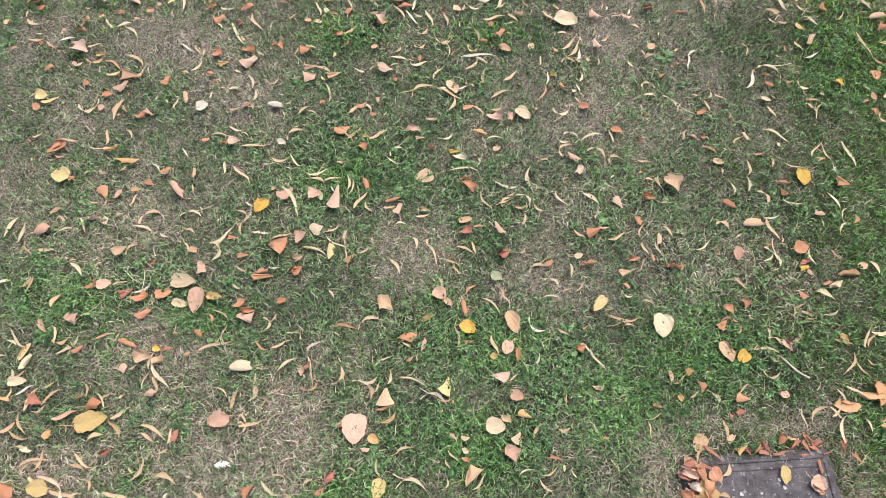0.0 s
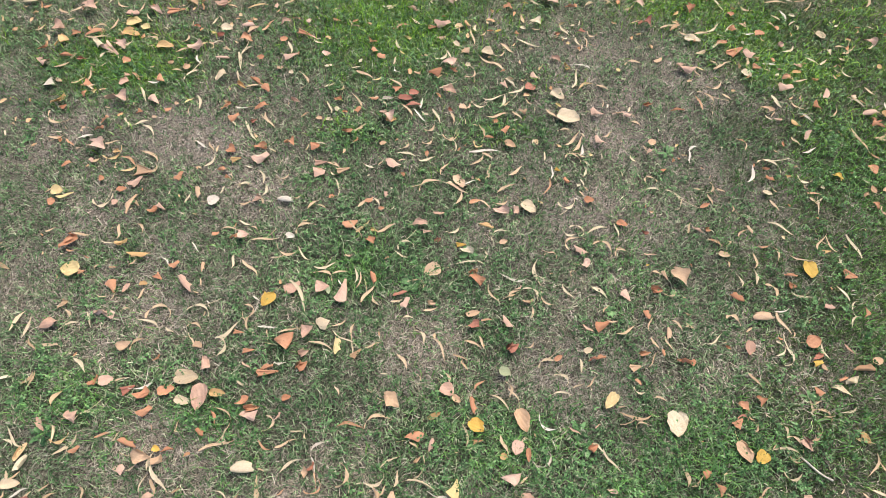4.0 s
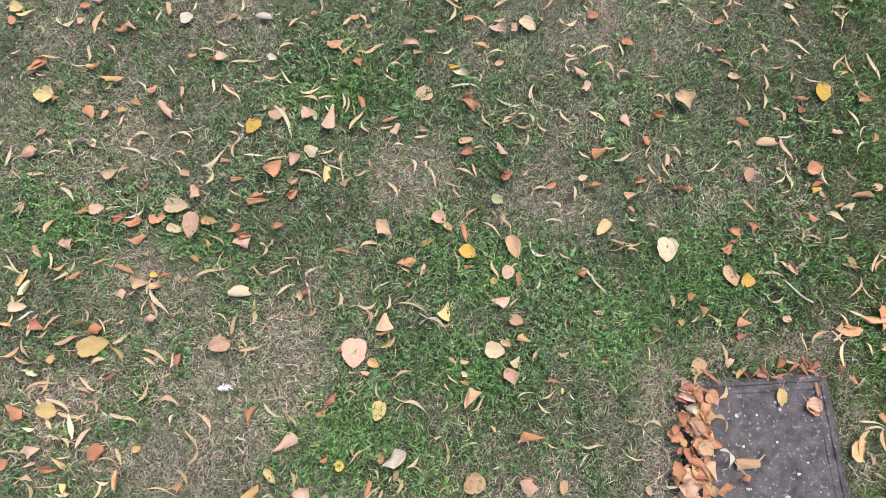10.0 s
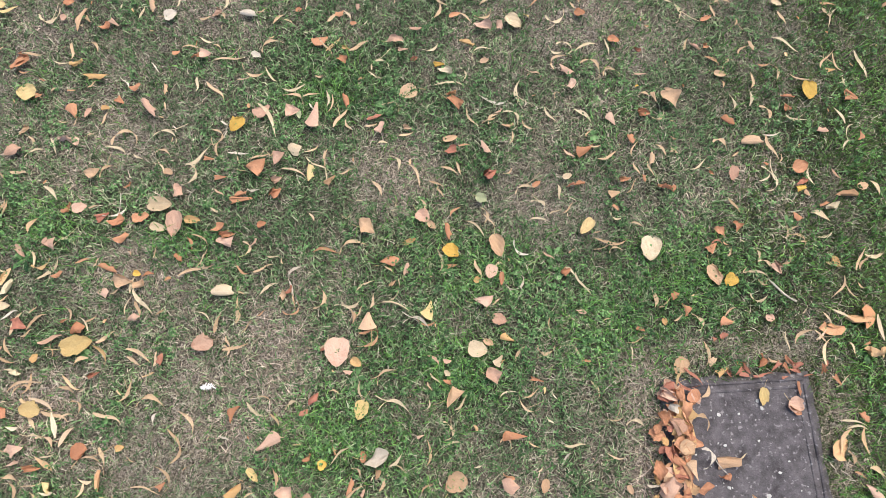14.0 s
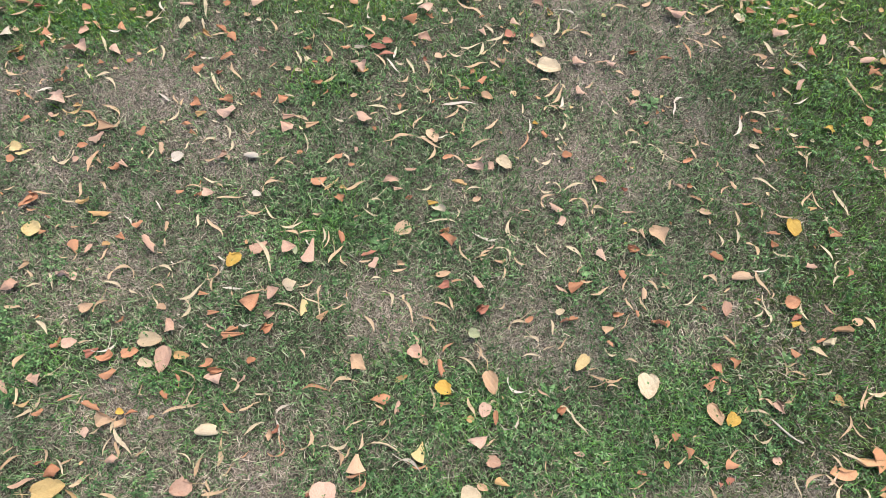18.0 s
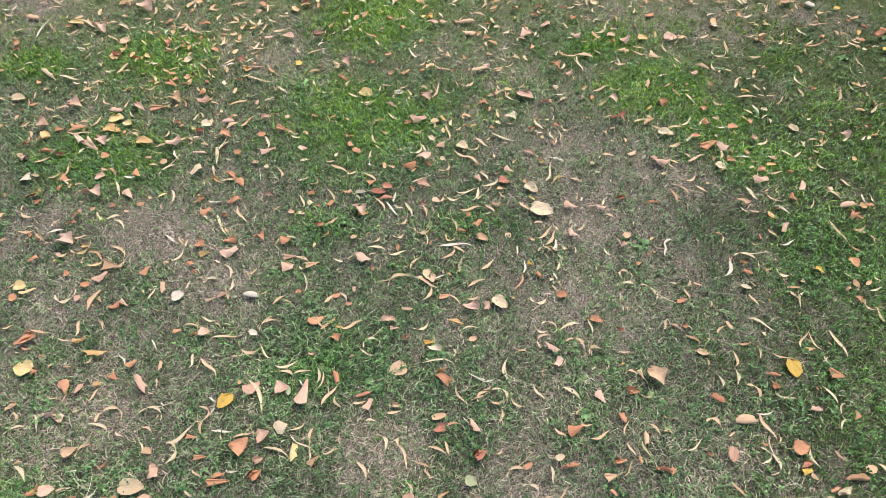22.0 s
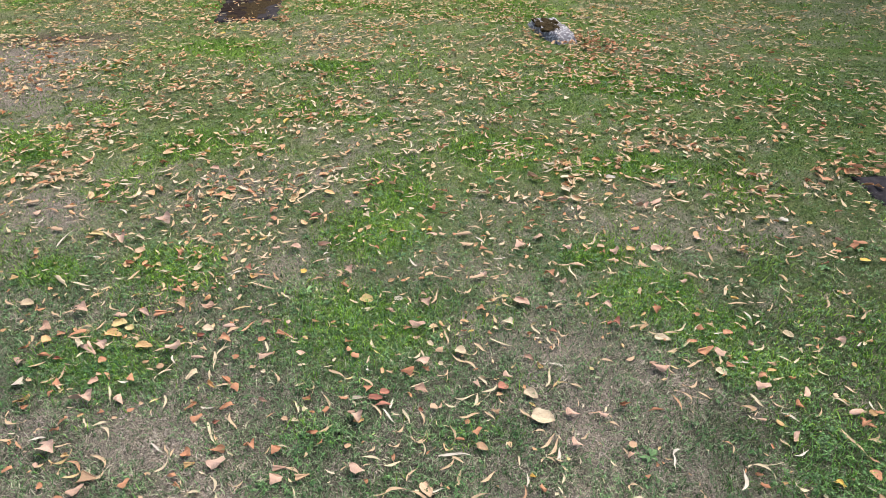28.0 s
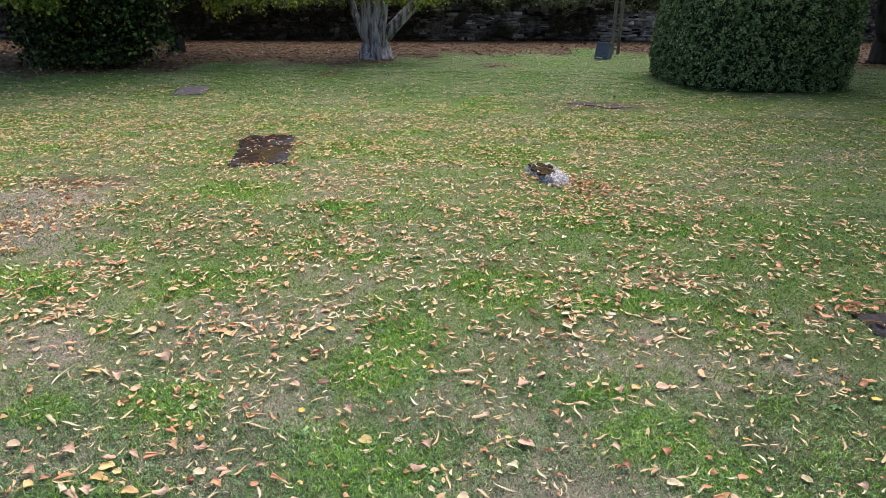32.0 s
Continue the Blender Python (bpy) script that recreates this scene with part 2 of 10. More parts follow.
GREY_SLAB = stone_material("grey_slab", (0.055, 0.05, 0.056), (0.11, 0.10, 0.11), (0.18, 0.17, 0.16), 0.68, 10)
WALL_STONE = stone_material("dry_stone", (0.035, 0.032, 0.03), (0.14, 0.13, 0.125), (0.3, 0.29, 0.27), 0.62, 7, True)
PALE_WALL_STONE = stone_material("pale_dry_stone", (0.15, 0.145, 0.15), (0.36, 0.35, 0.36), (0.5, 0.49, 0.49), 0.62, 7, True)
SINGLE_STONE = stone_material("laid_wall_stone", (0.035, 0.032, 0.03), (0.15, 0.14, 0.135), (0.32, 0.31, 0.29), 0.60, 2.2, "piece")
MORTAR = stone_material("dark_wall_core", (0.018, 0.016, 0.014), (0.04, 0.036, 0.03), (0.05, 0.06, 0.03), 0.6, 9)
MOSS = stone_material("moss", (0.02, 0.015, 0.007), (0.06, 0.042, 0.018), (0.10, 0.07, 0.03), 0.6, 40)
LICHEN = stone_material("white_lichen", (0.45, 0.45, 0.42), (0.62, 0.62, 0.58), (0.7, 0.7, 0.66), 0.6, 90)
HOLE = Graph("dark_hole", 1.0, 0.05).colour((0.006, 0.006, 0.006)).mat


def bark_material(name, low, high):
    g = Graph(name, 0.92, 0.15)
    c = g.node("TexCoord")
    m = g.node("Mapping", Scale=(5, 5, 0.8))
    g.link(c.outputs["Object"], m.inputs[0])
    n = g.node("TexNoise", Scale=2.2, Detail=8, Roughness=0.7)
    g.link(m.outputs[0], n.inputs["Vector"])
    tone = g.ramp(n.outputs["Fac"], [(0.4, low), (0.5, tuple((p + q) / 2 for p, q in zip(low, high))), (0.66, high)])
    pale = g.ramp(g.noise(16, 4), [(0.62, (0, 0, 0)), (0.72, (0.7, 0.7, 0.7))])
    g.colour(g.mix(pale, tone, tuple(min(1, h * 1.7) for h in high))).bump(n.outputs["Fac"], 1.0, 0.04)
    return g.mat


BARK = bark_material("grey_fissured_bark", (0.06, 0.055, 0.06), (0.44, 0.42, 0.44))
DARK_BARK = bark_material("dark_bark", (0.013, 0.012, 0.011), (0.045, 0.04, 0.036))
POST_WOOD = bark_material("weathered_post_wood", (0.09, 0.075, 0.06), (0.2, 0.175, 0.145))
YEW = blade_material("yew_needles", [(0.0, (0.017, 0.036, 0.016)), (0.45, (0.072, 0.13, 0.052)), (0.85, (0.18, 0.26, 0.115)), (1.0, (0.34, 0.4, 0.23))], 0.6, 0.12)
YEW_CORE = stone_material("dark_yew_core", (0.004, 0.007, 0.004), (0.014, 0.022, 0.011), (0.02, 0.026, 0.014), 0.6, 30)
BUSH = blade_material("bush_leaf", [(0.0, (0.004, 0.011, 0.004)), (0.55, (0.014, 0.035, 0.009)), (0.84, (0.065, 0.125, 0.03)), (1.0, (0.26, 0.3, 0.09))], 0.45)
LIME = blade_material("lime_tree_leaf", [(0.0, (0.07, 0.12, 0.025)), (0.5, (0.17, 0.24, 0.045)), (0.85, (0.34, 0.4, 0.08)), (1.0, (0.55, 0.46, 0.1))], 0.5, 0.4)
ORANGE_LITTER = leaf_material("orange_leaf_drift", [(0.0, (0.62, 0.46, 0.26)), (0.45, (0.58, 0.34, 0.18)), (0.8, (0.52, 0.25, 0.12)), (1.0, (0.46, 0.17, 0.08))], each=False)
IVY = blade_material("hanging_ivy_leaf", [(0.0, (0.05, 0.075, 0.032)), (0.6, (0.14, 0.18, 0.085)), (1.0, (0.34, 0.37, 0.22))], 0.45, 0.25)
CREEPER_SHADE = blade_material("creeper_and_shade", [(0.0, (0.01, 0.008, 0.006)), (0.6, (0.03, 0.026, 0.018)), (1.0, (0.09, 0.08, 0.05))], 0.7)
STALK = Graph("leaf_stalk", 0.7, 0.3).colour((0.52, 0.4, 0.2)).mat
CRATE = Graph("dark_blue_plastic", 0.5, 0.4)
CRATE = CRATE.colour(CRATE.ramp(CRATE.noise(30, 4), [(0.3, (0.04, 0.052, 0.085)), (0.7, (0.075, 0.092, 0.14))])).mat
PALE_PLASTIC = Graph("pale_label", 0.5, 0.3).colour((0.5, 0.52, 0.55)).mat
FEATHER = Graph("white_feather", 0.6, 0.3).colour((0.82, 0.83, 0.84)).mat


# ---------------------------------------------------------------- mesh helpers


def part(name, bm, material, parent=None, label=""):
    """Links a bmesh as one mesh object, under a parent where one is given."""
    me = bpy.data.meshes.new(name)
    bm.to_mesh(me)
    bm.free()
    me.materials.append(material)
    ob = new(name, me)
    ob.parent = parent
    return tagged(ob, label)


def stuff(name, verts, faces, materials, label, category, index=None, parent=None):
    """One joined mesh of many small pieces, all triangles."""
    me = bpy.data.meshes.new(name)
    verts, faces = np.asarray(verts, np.float32), np.asarray(faces, np.int32)
    me.vertices.add(len(verts))
    me.vertices.foreach_set("co", verts.ravel())
    me.loops.add(faces.size)
    me.loops.foreach_set("vertex_index", faces.ravel())
    me.polygons.add(len(faces))
    me.polygons.foreach_set("loop_start", np.arange(0, faces.size, 3, dtype=np.int32))
    for m in materials:
        me.materials.append(m)
    if index is not None:
        me.polygons.foreach_set("material_index", np.asarray(index, np.int32))
    me.update()
    ob = new(name, me)
    ob.parent = parent
    if parent:
        return tagged(ob, label, kind="stuff")
    return tagged(ob, label, category, kind="stuff")


def tube(bm, points, radii, sides=10, uneven=0.0, rng=random):
    """A tapered tube along points, closed at both ends."""
    pts = [Vector(p) for p in points]
    rings = []
    for i, p in enumerate(pts):
        way = (pts[min(i + 1, len(pts) - 1)] - pts[max(i - 1, 0)]).normalized()
        side = way.orthogonal().normalized() if abs(way.x) > 0.9 else Vector((0, 1, 0)).cross(way).normalized()
        up = way.cross(side)
        ring = []
        for k in range(sides):
            a = 2 * math.pi * k / sides
            r = radii[i] * (1 + uneven * (rng.random() - 0.5))
            ring.append(bm.verts.new(p + r * (math.cos(a) * side + math.sin(a) * up)))
        rings.append(ring)
    for a, b in zip(rings, rings[1:]):
        for k in range(sides):
            bm.faces.new((a[k], a[(k + 1) % sides], b[(k + 1) % sides], b[k]))
    bm.faces.new(rings[0][::-1])
    bm.faces.new(rings[-1])
    for f in bm.faces:
        f.smooth = True


def block(bm, x, y, z, sx, sy, sz, turn=0.0, bevel=0.0, jitter=0.0, rng=random):
    """A box with its centre at x, y, z, bevelled and knocked about."""
    made = bmesh.ops.create_cube(bm, size=1.0)["verts"]
    m = pose(x, y, z, 0, 0, turn) @ Matrix.Diagonal((sx, sy, sz, 1))
    bmesh.ops.transform(bm, matrix=m, verts=made)
    if jitter:
        for v in made:
            v.co += Vector([(rng.random() - 0.5) * jitter for _ in range(3)])
    if bevel:
        edges = list({e for v in made for e in v.link_edges})
        bmesh.ops.bevel(bm, geom=edges, offset=bevel, segments=2, affect="EDGES", profile=0.6)


def waves(x, y, seed, size):
    """Smooth unevenness between about -1 and 1 with features of the given size."""
    r = np.random.RandomState(seed)
    out = 0.0
    for k in range(7):
        a, p, q = r.uniform(0, 2 * np.pi), r.uniform(0, 6.28), r.uniform(0.6, 1.8)
        out = out + np.sin((x * np.cos(a) + y * np.sin(a)) * 2 * np.pi / size * q + p)
    return out / 3.2


# ---------------------------------------------------------------- the lawn
BASE = -0.013  # the soil; fallen leaves lie on the grass, a little above it

# Worn, straw-coloured patches and lush, bright ones: x, y, half width, half depth.
WORN_NEAR = [(-0.74, 0.80, 0.11, 0.07), (-0.70, 0.45, 0.14, 0.07), (-0.47, 0.08, 0.17, 0.12), (-0.61, -0.03, 0.17, 0.08), (0.35, 0.61, 0.11, 0.09),
       (0.53, 0.18, 0.06, 0.11), (0.50, -0.05, 0.08, 0.14), (-0.09, 0.70, 0.13, 0.10), (-0.35, 0.24, 0.05, 0.12), (-0.88, 0.14, 0.12, 0.05),
       (-0.55, -0.19, 0.17, 0.04), (0.25, -0.14, 0.10, 0.07), (0.97, 0.08, 0.03, 0.26), (0.35, 1.13, 0.22, 0.11), (-0.56, 1.19, 0.16, 0.09),
       (0.98, 1.28, 0.15, 0.12)]
WORN_FAR = [(-2.93, 4.25, 0.42, 0.65), (-3.09, 5.20, 0.68, 0.55), (-0.65, 2.32, 0.26, 0.18), (-0.74, 1.43, 0.16, 0.12), (0.50, 1.45, 0.20, 0.16),
       (0.78, 1.62, 0.21, 0.13), (-1.04, 3.06, 0.46, 0.30), (-1.79, 2.82, 0.24, 0.27), (-2.70, 4.25, 0.22, 0.26), (0.54, 1.81, 0.26, 0.13),
       (1.38, 2.56, 0.45, 0.21)]
DRY = WORN_NEAR + WORN_FAR
BRIGHT_NEAR = [(0.45, 0.31, 0.14, 0.11), (0.16, 0.45, 0.17, 0.09), (-0.18, 0.04, 0.16, 0.10), (-0.79, -0.14, 0.12, 0.06), (-0.94, 0.55, 0.11, 0.07),
       (0.66, 0.44, 0.15, 0.10), (-0.60, 0.51, 0.07, 0.06), (0.09, 0.21, 0.15, 0.08), (-0.26, 0.92, 0.12, 0.08), (1.04, -0.12, 0.05, 0.06)]
BRIGHT_MIDDLE = [(-0.19, 2.59, 0.20, 0.21), (-0.20, 1.90, 0.25, 0.19), (-1.09, 2.35, 0.19, 0.12), (-1.55, 2.26, 0.12, 0.08), (-1.11, 1.71, 0.22, 0.14),
       (0.90, 2.16, 0.18, 0.15), (1.08, 1.94, 0.13, 0.10), (1.20, 1.73, 0.14, 0.08), (1.31, 1.35, 0.12, 0.13), (0.70, 2.41, 0.20, 0.11),
       (-0.31, 1.43, 0.11, 0.06), (0.15, 1.44, 0.11, 0.05), (-0.12, 2.91, 0.17, 0.17)]
BRIGHT_FAR = [(1.45, 4.55, 0.37, 0.28), (0.72, 6.78, 0.42, 0.39), (-0.88, 7.02, 0.50, 0.42), (0.62, 9.67, 0.51, 0.39), (-2.24, 3.35, 0.18, 0.18),
       (0.36, 3.42, 0.19, 0.18), (1.11, 3.29, 0.24, 0.13), (-0.44, 3.91, 0.17, 0.13), (-2.33, 3.46, 0.16, 0.14), (-1.64, 5.38, 0.29, 0.24),
       (0.51, 3.51, 0.20, 0.16), (0.56, 10.22, 0.35, 0.45), (1.47, 7.68, 0.41, 0.33), (2.21, 7.70, 0.27, 0.26), (-0.80, 5.00, 0.27, 0.15)]
LUSH_SPOTS = BRIGHT_NEAR + BRIGHT_MIDDLE + BRIGHT_FAR
# Slabs that lie in the turf: x, y, width, length, turn in degrees.
SUNKEN = ((0.785, -0.32, 0.36, 1.02, 3.5), (-1.925, 6.9, 0.58, 1.37, 9.0), (1.0, 5.87, 0.27, 0.68, 10.0), (-4.42, 11.35, 0.5, 1.0, 12.0), (2.56, 2.69, 0.62, 0.98, 2.0), (2.35, 9.95, 0.34, 0.9, 60.0))


def spots(x, y, some):
    out = np.zeros_like(x)
    for cx, cy, rx, ry in some:
        d = ((x - cx) / rx) ** 2 + ((y - cy) / ry) ** 2
        out = np.maximum(out, np.exp(-0.9 * d))
    return out


def dryness(x, y):
    inner = (np.abs(x) < 7) & (y > -1.5) & (y < 12)
    rough = (waves(x, y, 5, 0.45) * 0.16 + waves(x, y, 6, 0.13) * 0.2) * inner + waves(x, y, 9, 2.6) * 0.16 * (np.hypot(x, y) < 30)
    return np.clip(spots(x, y, DRY) * (0.85 + 0.4 * waves(x, y, 19, 0.35)) * np.interp(y, [0.7, 1.2], [0.85, 0.5]) + 0.255 + 0.17 * np.interp(y, [0.6, 1.2, 2.6, 4.0], [0, 1, 0.8, 0.1]) + 0.08 * np.clip((-0.15 - x) / 0.5, 0, 1) * np.interp(y, [1.2, 2.0], [1, 0]) - 0.39 * np.clip((x - 0.35 - 0.2 * np.maximum(y, 0) + 0.14 * waves(x, y, 61, 0.5)) / 0.5, 0, 1) * np.interp(y, [4, 6], [1, 0]) + 1.3 * rough - 0.6 * spots(x, y, LUSH_SPOTS) + 0.9 * spots(x, y, ((-3.35, 4.85, 0.55, 0.5), (-2.95, 4.4, 0.2, 0.25), (1.01, -0.15, 0.05, 0.35), (0.55, -0.1, 0.06, 0.3), (0.78, 0.26, 0.2, 0.04))), 0, 1) * np.maximum(np.interp(y, [4, 9], [1, 0.6]), spots(x, y, ((-3.35, 4.85, 0.7, 0.6),)))


def bareness(x, y):
    """Brown earth under the trees by the wall, and by the worn corner on the left."""
    edge = np.interp(x, [-14, -9.3, -6.9, -6.5, -5.6, -4.0, -2.4, -1, 0.1, 1.6, 3.5, 4.2, 4.7, 5.5, 7, 9, 12], [12.2, 12.8, 12.9, 13.3, 15.3, 15.6, 14.6, 16.4, 17.6, 17.8, 18.2, 20.8, 19.2, 18.4, 18.0, 14.6, 14.2])
    far = np.clip((y - edge + waves(x, y, 3, 2.0) * 0.9 + waves(x, y, 13, 0.7) * 0.4) / 1.6, 0, 1)
    worn = spots(x, y, ((-3.25, 5.65, 0.6, 0.16), (2.4, 9.9, 0.95, 0.4), (-2.5, 13.75, 0.35, 0.3), (1.15, 15.7, 0.5, 0.5)))
    return np.maximum(far * 0.9, np.clip(worn * 0.8 + waves(x, y, 4, 0.3) * 0.12 * (worn > 0.1), 0, 1))


def freshness(x, y):
    """The middle of the lawn is greener than its worn near end."""
    return np.clip(np.maximum(np.interp(y, [1.7, 3.4, 40], [0, 0.9, 0.95]), np.interp(np.hypot(x, y - 2), [4, 7, 40], [0, 0.6, 0.9])) * (0.95 + 0.2 * waves(x, y, 15, 1.4) * (np.hypot(x, y) < 30)) + 0.9 * spots(x, y, LUSH_SPOTS) * (y > 1.6) - 0.95 * spots(x, y, ((-3.35, 4.85, 0.55, 0.5), (-2.95, 4.4, 0.2, 0.25))), 0, 1)


def shade_depth(x, y):
    """Towards the far end and the side, tree shade is painted in as deep green."""
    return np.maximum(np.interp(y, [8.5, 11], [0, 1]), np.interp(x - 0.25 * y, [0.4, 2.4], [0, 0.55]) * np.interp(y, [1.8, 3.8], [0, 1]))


def on_slab(x, y, grow=0.0):
    inside = np.zeros(np.shape(x), bool)
    for cx, cy, w, l, turn in SUNKEN:
        c, s = math.cos(radians(turn)), math.sin(radians(turn))
        u, v = (x - cx) * c + (y - cy) * s, -(x - cx) * s + (y - cy) * c
        ragged = 0.03 * waves(x, y, 44, 0.22) if cy > 2 else 0.0
        inside |= (np.abs(u) < w / 2 + grow + ragged) & (np.abs(v) < l / 2 + grow + ragged)
    return inside


def soil_height(x, y):
    z = BASE + 0.005 * waves(x, y, 1, 0.5) + 0.003 * waves(x, y, 2, 0.11) * (np.hypot(x, y) < 7)
    return np.where(on_slab(x, y, -0.012), BASE - 0.013, z)


def build_ground():
    xs = np.unique(np.r_[-700, -300, -120, -60, -35, np.arange(-24, -6, 0.5), np.arange(-6, -2.6, 0.12), np.arange(-2.6, 2.6, 0.035), np.arange(2.6, 6, 0.12), np.arange(6, 24, 0.5), 35, 60, 120, 300, 700].round(4))
    ys = np.unique(np.r_[-700, -300, -120, -60, -30, -15, -8, -4, -2, np.arange(-1, 4.2, 0.035), np.arange(4.2, 9, 0.08), np.arange(9, 26, 0.25), 30, 40, 60, 120, 300, 700].round(4))
    gx, gy = np.meshgrid(xs, ys)
    verts = np.stack([gx, gy, soil_height(gx, gy)], -1).reshape(-1, 3)
    n, m = len(ys), len(xs)
    i = (np.arange(n - 1)[:, None] * m + np.arange(m - 1)).ravel()
    faces = np.concatenate([np.stack([i, i + 1, i + m + 1], 1), np.stack([i, i + m + 1, i + m], 1)])
    ob = stuff("ground", verts, faces, [SOIL], "short churchyard lawn with worn dry patches and bare earth", "ground")
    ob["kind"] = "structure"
    for name, f in (("dry", dryness), ("bare", bareness), ("fresh", freshness), ("deep", shade_depth)):
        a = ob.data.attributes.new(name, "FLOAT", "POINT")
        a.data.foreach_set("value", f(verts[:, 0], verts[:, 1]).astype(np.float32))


def sown(rng, zones, keep):
    """Random places over zones of (y0, y1, half width at y0, half width at y1, number a square metre), thinned by keep(x, y)."""
    out = []
    for y0, y1, w0, w1, density in zones:
        edge = 0.3 * max(w0, w1)
        n = int(density * (y1 - y0) * (w0 + w1) * (1 + edge / max(w0, w1)))
        y = rng.uniform(y0, y1, n)
        w = w0 + (w1 - w0) * (y - y0) / (y1 - y0)
        x = rng.uniform(-1, 1, n) * (max(w0, w1) + edge)
        ok = (np.abs(x) < w + 0.1 + edge * rng.uniform(0, 1, n) ** 2) & (rng.uniform(size=n) < keep(x, y))
        out.append(np.stack([x[ok], y[ok]], 1))
    return np.concatenate(out)


def blades(rng, xy, height, width, lean, far, bent=2.2):
    """Tapered grass blades, bent ones of three triangles up to the given distance and single ones past it. far: how much wider a blade grows a metre of distance."""
    n = len(xy)
    h = height * rng.uniform(0.5, 1.35, n) * np.interp(xy[:, 1], [1.6, 4, 7], [1, 0.85, 0.8])
    w = width * rng.uniform(0.6, 1.4, n) * (1 + far * np.maximum(xy[:, 1] - 1.5, 0))
    a = rng.uniform(0, 2 * np.pi, n)
    l = lean * h * rng.uniform(0.3, 1.5, n)
    b = a + rng.uniform(-1.2, 1.2, n) + np.pi / 2
    side = np.stack([np.cos(b), np.sin(b), 0 * b], 1) * w[:, None] / 2
    way = np.stack([np.cos(a), np.sin(a), 0 * a], 1)
    foot = np.c_[xy, soil_height(xy[:, 0], xy[:, 1]) - 0.002]
    up = np.array([0, 0, 1.0])
    mid = foot + way * (0.35 * l)[:, None] + up * (0.6 * h)[:, None]
    tip = foot + way * l[:, None] + up * (h * np.clip(1.0 - 0.25 * l / h, 0.35, 1))[:, None]
    near = (xy[:, 1] < bent) & (xy[:, 1] > -0.75) & (np.abs(xy[:, 0]) < 1.0 + 0.75 * np.maximum(xy[:, 1], 0))
    v = np.stack([foot - side, foot + side, mid - side * 0.8, mid + side * 0.8, tip], 1)[near].reshape(-1, 3)
    k = np.arange(near.sum())[:, None] * 5
    f = np.concatenate([k + [0, 1, 3], k + [0, 3, 2], k + [2, 3, 4]])
    single = np.stack([foot - side * 1.35, foot + side * 1.35, tip], 1)[~near].reshape(-1, 3)
    return np.concatenate([v, single]), np.concatenate([f, np.arange((~near).sum() * 3).reshape(-1, 3) + len(v)])


ZONES = ((-0.75, 1.3, 1.45, 1.75, 1.0), (1.3, 2.6, 1.75, 2.6, 0.8), (2.6, 5.0, 2.6, 4.4, 0.52), (5.0, 9.0, 4.4, 7.4, 0.17), (9.0, 14.5, 7.4, 11.5, 0.055), (14.5, 21.0, 11.5, 15.5, 0.02))
MARGIN = ((-1.6, -0.75, 2.2, 2.2, 0.1), (-4.0, -0.75, 5.0, 5.0, 0.03), (-7.0, -4.0, 5.5, 5.5, 0.01), (-0.75, 5.0, 5.5, 7.5, 0.02), (5.0, 12.0, 9.5, 13.0, 0.008))


